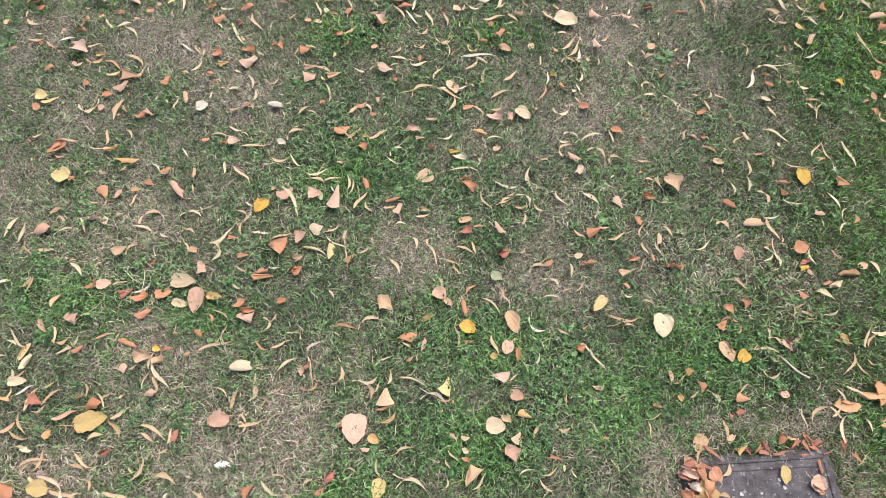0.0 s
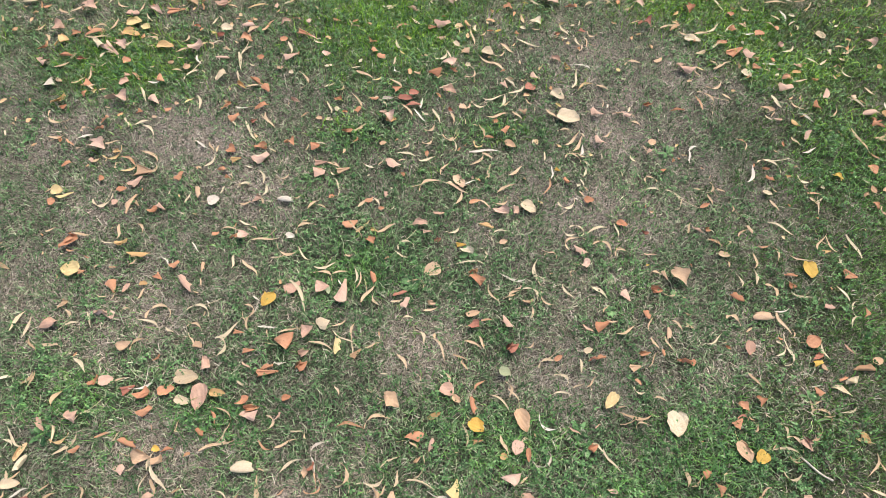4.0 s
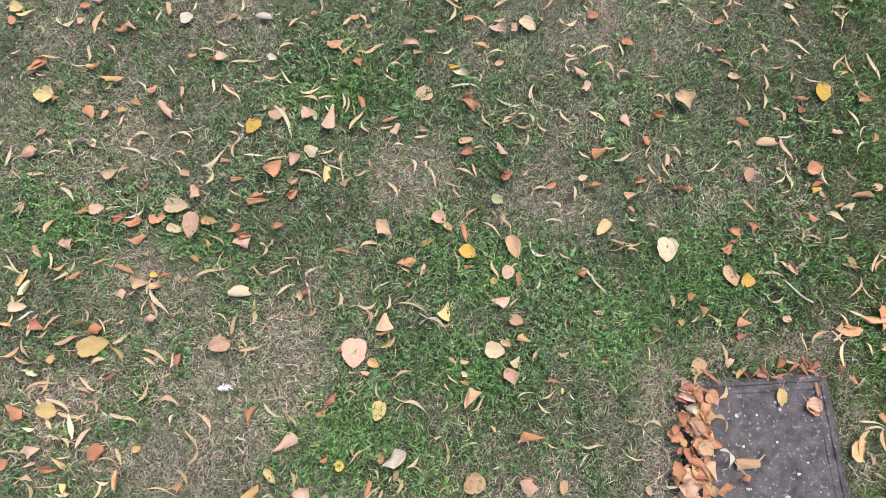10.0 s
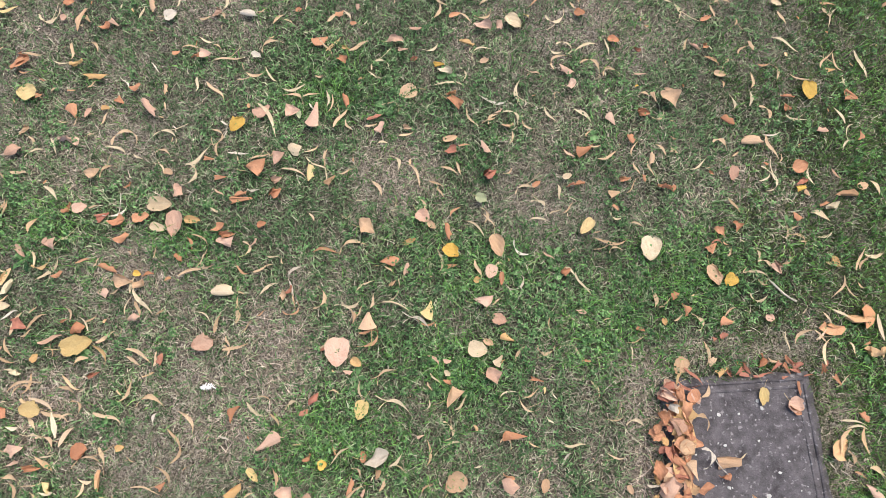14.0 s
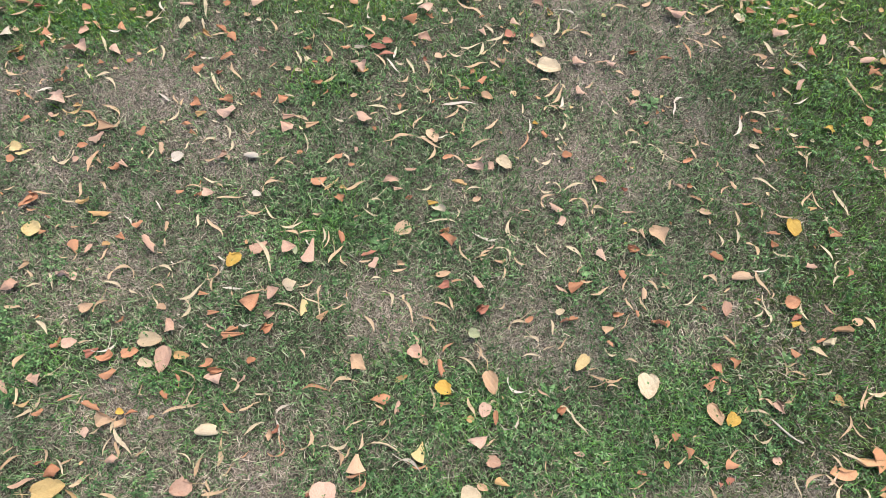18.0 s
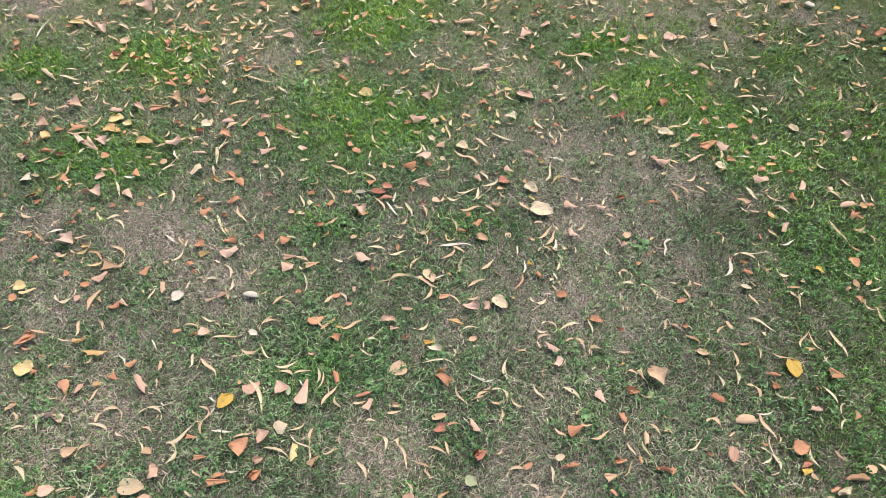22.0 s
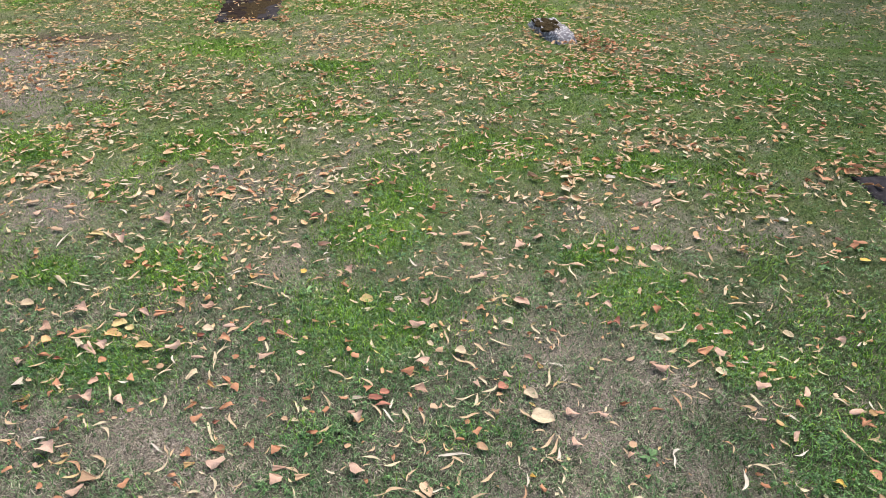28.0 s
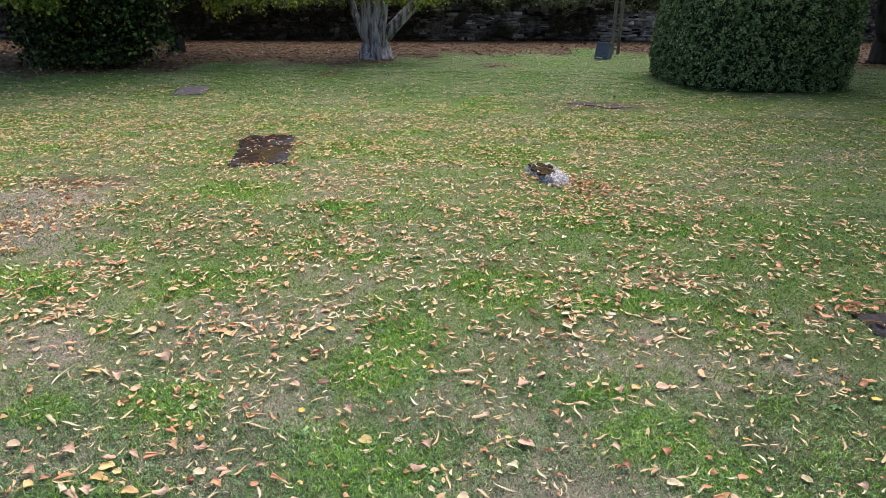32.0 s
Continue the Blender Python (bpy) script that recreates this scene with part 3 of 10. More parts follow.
def build_grass():
    rng = np.random.RandomState(11)

    def zones(density):
        return [(a, b, c, d, e * density) for a, b, c, d, e in ZONES + MARGIN]

    def green(x, y):
        return np.clip(1.05 - 0.72 * dryness(x, y) + 0.1 * waves(x, y, 71, 0.06), 0.22, 1) * (1 - np.clip(bareness(x, y) * 1.15, 0, 1)) * ~on_slab(x, y, -0.006)

    def straw(x, y):
        return np.clip(0.17 + 1.0 * dryness(x, y) + 0.15 * waves(x, y, 72, 0.07), 0, 1) * np.maximum(np.interp(y, [2.2, 4.5], [1, 0.25]), 4 * spots(x, y, ((-3.35, 4.85, 0.5, 0.45),))) * (1 - 0.8 * bareness(x, y)) * ~on_slab(x, y, 0.0)

    def lush(x, y):
        return np.clip(spots(x, y, LUSH_SPOTS) * np.interp(y, [1.4, 2.4], [0.95, 2.0]) + 0.12 * waves(x, y, 8, 0.4) + (0.75 * waves(x, y, 28, 1.1) - 0.3) * np.interp(y, [1.8, 2.6, 9, 12], [0, 1, 1, 0.4]) + 0.5 * np.clip((x - 0.72 - 0.2 * np.maximum(y, 0) + 0.16 * waves(x, y, 62, 0.45)) / 0.4, 0, 1) * (y < 3), 0, 1) * ~on_slab(x, y, 0.01) * (1 - bareness(x, y))

    def weeds(x, y):
        return np.clip(0.34 + 0.5 * spots(x, y, LUSH_SPOTS) + 0.3 * waves(x, y, 12, 0.28) - 0.45 * dryness(x, y), 0, 1) * ~on_slab(x, y, 0.01) * (y < 6)

    xy = sown(rng, zones(30000), green)
    near = rng.uniform(size=len(xy)) > np.interp(xy[:, 1], [1.7, 3.2, 8.0], [0, 0.85, 0.97])
    # The near right side takes the blades with shade in their colour too.
    side = (xy[:, 1] < 4) & (rng.uniform(size=len(xy)) < np.clip((xy[:, 0] - 0.5 - 0.2 * np.maximum(xy[:, 1], 0) + 0.14 * waves(xy[:, 0], xy[:, 1], 63, 0.4)) / 0.45, 0, 0.85))
    near = near & ~side
    deep = ~near & (side | (rng.uniform(size=len(xy)) < shade_depth(xy[:, 0], xy[:, 1])))
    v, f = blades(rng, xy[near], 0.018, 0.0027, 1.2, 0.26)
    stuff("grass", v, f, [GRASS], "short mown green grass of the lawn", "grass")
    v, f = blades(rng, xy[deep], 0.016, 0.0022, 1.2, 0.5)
    stuff("deep_grass", v, f, [SHADE_GRASS], "smooth deep green grass, shade in its colour, at far end and right side", "grass")
    v, f = blades(rng, xy[~near & ~deep], 0.017, 0.0022, 1.2, 0.6)
    stuff("middle_grass", v, f, [FAR_GRASS], "fresher yellow-green grass in the middle of the lawn", "grass")
    v, f = blades(rng, sown(rng, zones(30000), straw), 0.0125, 0.0019, 2.2, 0.3, 0.9)
    stuff("dry_grass", v, f, [STRAW], "dry straw-coloured grass and thatch in worn patches", "dry grass")
    xy = sown(rng, zones(24000), lush)
    past = rng.uniform(size=len(xy)) < np.interp(xy[:, 1], [1.2, 2.4], [0, 1])
    v, f = blades(rng, xy[~past], 0.024, 0.0024, 0.9, 0.32)
    stuff("lush_grass", v, f, [LUSH], "longer bright green tufts of grass", "grass")
    v, f = blades(rng, xy[past], 0.03, 0.0024, 0.9, 0.45)
    stuff("vivid_grass", v, f, [VIVID], "longer vivid yellow-green tufts further off on the lawn", "grass")

    # Rosettes of broad-leaved weeds, their leaves spread flat.
    spread = sown(rng, [(a, b, c, d, e * 46) for a, b, c, d, e in ZONES[:3]], weeds)
    vs, fs = [], []
    for x, y in spread:
        z, big, twist = float(soil_height(np.array(x), np.array(y))), rng.uniform(0.012, 0.034), rng.uniform(0, 6.28)
        for k in range(rng.randint(4, 8)):
            a = twist + k * 2.4 + rng.uniform(-0.3, 0.3)
            l, w = big * rng.uniform(0.7, 1.1), big * rng.uniform(0.16, 0.26)
            at = len(vs) * 7
            out, side = np.array([np.cos(a), np.sin(a), 0]), np.array([-np.sin(a), np.cos(a), 0])
            base = np.array([x, y, z + 0.004])
            pts = [base]
            for t, q, h in ((0.4, 0.8, 0.22), (0.75, 1.0, 0.26)):
                pts += [base + out * l * t - side * w * q + (0, 0, h * l), base + out * l * t + (0, 0, h * l * 0.75), base + out * l * t + side * w * q + (0, 0, h * l)]
            vs.append(pts[:7])
            fs += [(at, at + 1, at + 2), (at, at + 2, at + 3), (at + 1, at + 4, at + 5), (at + 1, at + 5, at + 2), (at + 2, at + 5, at + 6), (at + 2, at + 6, at + 3)]
    tips = np.array(vs)
    tip = tips[:, 5] * 1.45 - tips[:, 0] * 0.45
    tip[:, 2] = tips[:, 5, 2] - 0.002
    allv = np.concatenate([tips, tip[:, None]], 1).reshape(-1, 3)
    fs = np.array(fs)
    fs = fs // 7 * 8 + fs % 7
    k = np.arange(len(tips))[:, None] * 8
    stuff("broadleaf_weeds", allv, np.concatenate([fs, k + [4, 7, 5], k + [5, 7, 6]]), [CLOVER], "flat rosettes of broad-leaved weeds in the lawn", "weeds")

    # Clover: three round leaflets on each stem.
    xy = sown(rng, [(a, b, c, d, e * 10000) for a, b, c, d, e in ZONES[:3]], weeds)
    n = len(xy)
    r = rng.uniform(0.002, 0.0052, n)
    top = np.c_[xy, soil_height(xy[:, 0], xy[:, 1]) + rng.uniform(0.007, 0.02, n)]
    turn, tilt = rng.uniform(0, 6.28, n), rng.normal(0, 0.3, (n, 2))
    vs, fs = [], []
    for leaflet in range(3):
        a = turn + leaflet * 2.094
        for k, (d, u) in enumerate(((0, 0), (1.1, -0.62), (1.75, 0.0), (1.1, 0.62))):
            dx, dy = np.cos(a) * d * r - np.sin(a) * u * r, np.sin(a) * d * r + np.cos(a) * u * r
            vs.append(top + np.stack([dx, dy, tilt[:, 0] * dx + tilt[:, 1] * dy - 0.15 * abs(u) * r], 1))
    v = np.stack(vs, 1).reshape(-1, 3)
    k = np.arange(n)[:, None] * 12
    for leaflet in range(3):
        for c in range(1, 3):
            fs.append(k + np.array([0, c, c + 1]) + 4 * leaflet)
    stuff("clover", v, np.concatenate(fs), [CLOVER], "small clover and weed leaves among the grass", "clover")


# ---------------------------------------------------------------- fallen leaves


def lime_outline(v):
    """Half width of a heart-shaped leaf from its base (0) to its tip (1), for a leaf one unit long."""
    v = np.clip(v, 0, 1)
    return 0.52 * np.sin(np.pi * v ** 0.78) ** (0.45 + 0.14 * v) * (1.05 - 0.14 * v)


def creased(verts, folds):
    """The shape bent sharply along random straight creases: how far off the middle, the turn of the crease and the angle it bends by."""
    v = verts.copy()
    for off, turn, angle in folds:
        n = np.array([-np.sin(turn), np.cos(turn)])
        way = np.array([np.cos(turn), np.sin(turn), 0.0])
        d = v[:, :2] @ n - off
        past = d > 0
        c, s = np.cos(angle), np.sin(angle)
        z = v[past, 2].copy()
        soft = d[past]
        v[past, 0] += n[0] * (soft * c - z * s - soft)
        v[past, 1] += n[1] * (soft * c - z * s - soft)
        v[past, 2] = soft * s + z * c
    return v


def leaf_shape(seed, roll, cup, fold, tooth, across=10, along=11, creases=(), lean=0.0):
    """Corners and triangles of a leaf one unit long, its tip towards +x. roll: radians that each half curls up, fold: angle along the rib."""
    r = np.random.RandomState(seed)
    wave, phase, skew = r.uniform(0.01, 0.035), r.uniform(0, 6), r.uniform(-0.25, 0.25)
    verts, faces = [], []
    for i in range(along):
        v = i / (along - 1)
        sides = [lime_outline(0.012 + 0.976 * v) * (1 + tooth * r.uniform(-1, 1)) for _ in range(2)]
        back = 0.01 * (1 - v) ** 3
        for j in range(across + 1):
            u = 2 * j / across - 1
            half = sides[u > 0]
            arc = roll * abs(u) * (1 + skew * u)
            flat = half * (np.sin(arc) / arc if arc > 1e-3 else 1.0) * u
            lift = half * abs(u) * ((1 - np.cos(arc)) / arc if arc > 1e-3 else 0.0)
            flat, lift = flat * np.cos(fold + 0.12), lift + abs(flat) * np.sin(fold + 0.12)
            z = lift + cup * (v - 0.5) ** 2 + 1.5 * wave * np.sin(7 * v + 4 * u + phase) * (abs(u) ** 1.5 + 0.3) + 0.7 * wave * np.sin(14 * v - 9 * u * (1 + skew) + 2 * phase) + 0.006 * r.randn()
            verts.append((v - 0.5 - back * u * u * 1.6 + 0.04 * skew * u, flat, z))
    n = across + 1
    for i in range(along - 1):
        for j in range(across):
            a = i * n + j
            faces += [(a, a + 1, a + n + 1), (a, a + n + 1, a + n)]
    verts = creased(np.array(verts), creases)
    c, s = np.cos(lean), np.sin(lean)
    verts = np.stack([verts[:, 0], c * verts[:, 1] - s * verts[:, 2], s * verts[:, 1] + c * verts[:, 2]], 1)
    verts -= [0, verts[:, 1].mean(), np.percentile(verts[:, 2], 10)]
    return verts, np.array(faces)


def cone_shape(seed, wrap=1.55):
    """A leaf rolled into a lopsided cone, its point towards +x."""
    r = np.random.RandomState(seed)
    verts, faces, n, m = [], [], 10, 6
    for i in range(m):
        v = i / (m - 1)
        rad = 0.19 * (1 - 0.88 * v) + 0.01
        for j in range(n + 1):
            a = wrap * np.pi * (j / n - 0.5) * (1.0 + 0.12 * v)
            verts.append((v - 0.5 + 0.07 * np.sin(3 * a + seed) * (1 - v), rad * np.sin(a) * 1.25, rad * 0.75 * (1 - np.cos(a)) + 0.012 * r.randn()))
    for i in range(m - 1):
        for j in range(n):
            a = i * (n + 1) + j
            faces += [(a, a + 1, a + n + 2), (a, a + n + 2, a + n + 1)]
    return np.array(verts), np.array(faces)


def bract_shape(seed, bend, along=10, tail=True, broad=1.0):
    """A narrow papery strip one unit long that curves sideways, lifts and twists, some with a thin flower stalk left on it. broad: its width."""
    r = np.random.RandomState(seed)
    twist, lift, snake = r.uniform(-1.3, 1.3), r.uniform(0.01, 0.09), r.uniform(-0.05, 0.05)
    verts, faces = [], []

    def spine(v):
        a = bend * (v - 0.5)
        x = (np.sin(a) / bend) if abs(bend) > 0.05 else v - 0.5
        y = ((np.cos(a) - np.cos(bend / 2)) / bend) if abs(bend) > 0.05 else 0.0
        return a, np.array([x, y + snake * np.sin(2 * np.pi * v), lift * (2 * v - 1) ** 2 + 0.01])

    for i in range(along):
        v = i / (along - 1)
        half = 0.55 * broad * (0.12 + 0.9 * np.sin(np.pi * min(1, 0.02 + v * 1.02) ** 0.7) ** 0.9) * r.uniform(0.85, 1.15)
        a, mid = spine(v)
        t = twist * (v - 0.4)
        side = np.array([-np.sin(a) * np.cos(t), np.cos(a) * np.cos(t), np.sin(t)])
        side[1] *= np.sign(np.cos(a)) if abs(np.cos(a)) > 0.2 else 1.0
        verts += [mid - side * half, mid + np.array([0, 0, -0.3 * half]), mid + side * half]
    for i in range(along - 1):
        for j in range(2):
            a = 3 * i + j
            faces += [(a, a + 1, a + 4), (a, a + 4, a + 3)]
    if tail and r.uniform() < 0.4:
        at, (a, p) = len(verts), spine(0.45)
        way = np.array([np.cos(a + 0.5), np.sin(a + 0.5), 0.1]) * r.choice((-1, 1))
        for k in range(4):
            q = p + way * 0.17 * k + np.array([0, 0.02 * k * k, 0])
            verts += [q + (0, -0.011, 0), q + (0, 0.011, 0.006)]
        for k in range(3):
            c = at + 2 * k
            faces += [(c, c + 1, c + 3), (c, c + 3, c + 2)]
    return np.array(verts), np.array(faces)


def sheet(n, m, place):
    """A grid of n by m cells, its corners put where place(u, v) says, both from 0 to 1."""
    verts = np.array([place(j / n, i / m) for i in range(m + 1) for j in range(n + 1)])
    a = (np.arange(m)[:, None] * (n + 1) + np.arange(n)).ravel()
    return verts, np.concatenate([np.stack([a, a + 1, a + n + 2], 1), np.stack([a, a + n + 2, a + n + 1], 1)])


def folded_shape(seed):
    """A leaf folded over on itself, so that its outline has corners: a ridge where it folds, raised edges, and the folded part showing beside it."""
    r = np.random.RandomState(seed)
    n = r.choice((3, 4, 4, 5))
    at = (np.arange(n) + r.uniform(-0.3, 0.3, n)) * 2 * np.pi / n + r.uniform(0, 6)
    far = r.uniform(0.34, 0.64, n)
    ridge, off, p, q = r.uniform(0, 3), r.uniform(-0.1, 0.1), r.uniform(0.15, 0.6), r.uniform(0.05, 0.45)
    bow, curl, ph = r.uniform(-0.14, 0.07, n), r.uniform(0.12, 0.42), r.uniform(0, 6)

    def rim(a):
        for k in range(n):
            a0, a1 = at[k], at[(k + 1) % n] + (2 * np.pi if k == n - 1 else 0)
            for turn in (-2 * np.pi, 0, 2 * np.pi):
                if a0 <= a + turn <= a1:
                    x, y = (far[k] * np.cos(a0), far[k] * np.sin(a0)), (far[(k + 1) % n] * np.cos(a1), far[(k + 1) % n] * np.sin(a1))
                    t = (a + turn - a0) / (a1 - a0)
                    return np.array([x[0] * (1 - t) + y[0] * t, x[1] * (1 - t) + y[1] * t]) * (1 + bow[k] * np.sin(np.pi * t))
        return np.array([0.4 * np.cos(a), 0.4 * np.sin(a)])

    def place(u, v):
        xy = rim(u * 2 * np.pi) * (0.02 + 0.98 * v)
        d = -np.sin(ridge) * xy[0] + np.cos(ridge) * xy[1] - off
        return (*xy, 0.1 - (p if d > 0 else q) * abs(d) + curl * v ** 3 * np.sin(4 * np.pi * u + ph) + 0.03 * np.sin(11 * xy[0] + ph) * np.sin(9 * xy[1]) + 0.01 * r.randn() * v)

    v, f = sheet(28, 4, place)
    k = r.randint(n)
    c0, c1 = (far[j] * np.array([np.cos(at[j]), np.sin(at[j])]) for j in (k, (k + 1) % n))
    out = (c0 + c1) / 2 / (np.linalg.norm(c0 + c1) / 2 + 1e-6)
    w, g = sheet(4, 3, lambda a, b: (*(0.9 * (c0 * (1 - a) + c1 * a) + out * 0.2 * (b - 0.5) * (1 - (2 * a - 1) ** 2 * 0.8)), -0.04 + 0.1 * b * b))
    return np.concatenate([v, w]), np.concatenate([f, g + len(v)])


def wedge_shape(seed):
    """A leaf rolled half round its rib: broad and open at one end, pointed at the other."""
    r = np.random.RandomState(seed)
    bend, ph, arch, skew = r.uniform(-0.12, 0.12), r.uniform(0, 6), r.uniform(0.18, 0.38), r.uniform(-0.12, 0.12)
    return sheet(8, 8, lambda u, v: (v - 0.5 + 0.16 * (1 - v) * (abs(2 * u - 1) ** 2 - 0.6) + skew * (2 * u - 1) * (1 - v), (u - 0.5) * (1.0 - 0.86 * v ** 0.85) + bend * np.sin(np.pi * v),
                                     arch * (1 - (2 * u - 1) ** 2) * (1 - 0.8 * v) + 0.02 * np.sin(8 * v + 5 * u + ph) + 0.01 * r.randn()))


def tube_shape(seed, wrap=1.6):
    """A leaf rolled into a tube, the outer edge lapping over along one side, its ends cut askew."""
    r = np.random.RandomState(seed)
    bend, ph, lean, askew, slim = r.uniform(-0.22, 0.22), r.uniform(0, 6), r.uniform(-0.5, 0.5), r.uniform(-0.3, 0.3), r.uniform(0, 0.5)

    def place(u, v):
        a = wrap * (2 * u - 1) + lean
        k = (1 - 0.12 * abs(2 * v - 1) ** 3) * (0.88 + 0.14 * np.sin(4 * v + ph)) * (1 - 0.12 * u) * (1 - slim * v)
        return (v - 0.5 + askew * np.sin(a) * (2 * v - 1) + 0.06 * np.sin(3 * a + ph) * abs(2 * v - 1), 0.5 * k * np.sin(a) + bend * (2 * v - 1) ** 2, 0.38 * k * (0.4 + np.cos(a)) + 0.008 * r.randn())

    return sheet(10, 7, place)


def squared(shape):
    """The same shape brought to one unit long and one wide, round its middle, its foot at 0."""
    v, f = shape
    low, high = v.min(0), v.max(0)
    size = high - low
    return np.stack([(v[:, 0] - (low[0] + high[0]) / 2) / size[0], (v[:, 1] - (low[1] + high[1]) / 2) / size[1], (v[:, 2] - low[2]) / max(size[0], size[1])], 1), f


dice = random.Random(77)
SHAPES = {
    "L": [leaf_shape(s, roll, cup, fold, 0.1, creases=cr) for s, roll, cup, fold, cr in (
        (1, 0.35, 0.10, 0.08, ()), (2, 0.4, -0.12, 0.05, ((0.36, 0.4, 1.2),)), (3, 0.25, 0.2, 0.16, ()), (4, 0.55, 0.05, 0.0, ()),
        (5, 0.4, -0.15, 0.10, ((0.38, 1.9, 1.4),)), (6, 0.3, 0.05, 0.15, ()), (7, 0.2, -0.1, 0.05, ()), (8, 0.3, 0.1, 0.1, ((0.3, -1.5, 0.6),)))],
    "F": [leaf_shape(s, roll, cup, fold, 0.07, creases=cr, lean=lean) for s, roll, cup, fold, cr, lean in (
        (11, 0.3, 0.15, 0.1, ((0.02, 0.1, 2.2),), 0.35), (12, 0.5, 0.1, 0.1, ((0.06, -0.3, 1.5), (0.16, 2.7, 1.9)), 0.0), (13, 0.3, -0.2, 0.3, ((0.1, 0.5, 2.0), (0.12, 3.5, 1.4)), 0.3),
        (14, 0.8, 0.2, 0.2, ((0.05, 3.0, 2.6),), -0.5), (15, 0.4, 0.4, 0.5, ((0.2, 1.4, 1.7), (0.1, -0.4, 1.2)), 0.2), (16, 0.2, 0.1, 0.1, ((0.08, 0.9, 2.3), (0.18, -1.0, 1.2)), 0.0),
        (17, 1.3, 0.2, 0.4, ((0.2, 1.6, 1.4),), 0.4), (18, 0.3, 0.3, 0.2, ((-0.02, 0.25, 1.9), (0.2, -1.8, 1.5)), -0.3), (19, 0.6, -0.3, 0.1, ((0.12, 2.2, 2.4), (0.14, 0.2, 1.0)), 0.1))]
    + [cone_shape(3), cone_shape(8, 1.3), cone_shape(5, 1.75)],
    "C": [tube_shape(21), tube_shape(22, 1.4), tube_shape(23, 2.0), tube_shape(24, 1.7), tube_shape(25, 1.9)],
    "D": [folded_shape(200 + k) for k in range(16)],
    "T": [wedge_shape(230 + k) for k in range(5)],
}
SHAPES = {kind: [squared(q) for q in some] for kind, some in SHAPES.items()}
WIDTHS = (0.045, 0.075, 0.11, 0.16)
BRACT = {}


def bract(bend, ratio):
    """One of the bract shapes, by its bend in radians and its width over its length."""
    k, w, seed = round(bend / 0.4), min(range(4), key=lambda i: abs(WIDTHS[i] - ratio)), dice.randrange(3)
    if (k, w, seed) not in BRACT:
        BRACT[k, w, seed] = bract_shape(140 + 7 * k + seed, 0.4 * k, 12, True, WIDTHS[w])
    return BRACT[k, w, seed]


def twig_shape(bend, ratio):
    bm = bmesh.new()
    pts = [(math.sin(bend * (v - 0.5)) / bend if abs(bend) > 0.05 else v - 0.5, (math.cos(bend * (v - 0.5)) - math.cos(bend / 2)) / bend if abs(bend) > 0.05 else 0, 0.02 + 0.03 * math.sin(7 * v)) for v in (0, 0.2, 0.4, 0.6, 0.8, 1)]
    tube(bm, pts, [0.4 * ratio * q for q in (0.6, 1, 0.9, 1.05, 0.8, 1.0)], 6)
    bmesh.ops.triangulate(bm, faces=bm.faces[:])
    out = np.array([tuple(v.co) for v in bm.verts]), np.array([[v.index for v in f.verts] for f in bm.faces])
    bm.free()
    return out


def low_shapes(fine=5):
    """Simpler ones for the litter further off."""
    leaf = [leaf_shape(70 + s, 0.3, 0.1, 0.1, 0.07, fine - 1, fine, ((0.1 + 0.05 * s, 0.9 * s, 1.2 + 0.2 * s),)) for s in range(5)] + [leaf_shape(80 + s, 0.9, 0.3, 0.4, 0.07, fine - 1, fine, ((0.05, 1.3 * s, 2.0),), 0.3) for s in range(4)]
    leaf = [(v * (1, squeeze, 0.6), f) for v, f in leaf for squeeze in (0.5, 0.8)]
    return leaf, [bract_shape(90 + s, (-1.9, -0.9, 0.2, 1.0, 2.0)[s % 5], fine + 1, False, (0.11, 0.15, 0.2)[s % 3]) for s in range(9)]


def joined(placed):
    """Corners and triangles of many shapes: each (verts, faces), x, y, z, turn, scale and two tilts."""
    vs, fs, at = [], [], 0
    for (v, f), x, y, z, turn, size, tx, ty in placed:
        c, s = math.cos(turn), math.sin(turn)
        p = v * size
        h = p[:, 2] + tx * p[:, 0] + ty * p[:, 1]
        vs.append(np.stack([x + c * p[:, 0] - s * p[:, 1], y + s * p[:, 0] + c * p[:, 1], z + h], 1))
        fs.append(f + at)
        at += len(v)
    return np.concatenate(vs), np.concatenate(fs)


MESHES = {}


def shared_mesh(name, shape):
    key = (name, id(shape))
    if key not in MESHES:
        me = bpy.data.meshes.new(name)
        me.from_pydata([tuple(p) for p in shape[0]], [], [tuple(int(i) for i in f) for f in shape[1]])
        me.materials.append(LEAF["tan"])
        for p in me.polygons:
            p.use_smooth = True
        MESHES[key] = me
    return MESHES[key]


def stalk_mesh():
    bm = bmesh.new()
    tube(bm, ((0, 0, 0), (-0.17, 0.03, 0.03), (-0.36, 0.10, 0.05), (-0.55, 0.2, 0.02)), (0.016, 0.012, 0.011, 0.014), 5)
    me = bpy.data.meshes.new("stalk")
    bm.to_mesh(me)
    bm.free()
    me.materials.append(STALK)
    return me


STALK_MESH = stalk_mesh()
RISE = {"L": 0.75, "D": 0.75, "T": 0.65, "C": 0.6, "F": 0.6}
NAMES = {"L": "fallen_leaf", "D": "folded_leaf", "T": "pointed_leaf", "F": "curled_leaf", "C": "rolled_leaf", "B": "leaf_bract", "S": "twig"}
LOOKS = {"L": "{} heart-shaped fallen lime leaf lying on the grass", "F": "{} curled and folded fallen leaf on the grass", "C": "{} fallen leaf rolled into a tube", "D": "{} fallen leaf folded over, with sharp corners, on the grass", "T": "{} fallen leaf half rolled to a point on the grass", "B": "{} papery lime bract, narrow and curved, on the grass", "S": "thin {} dry twig lying on the grass"}
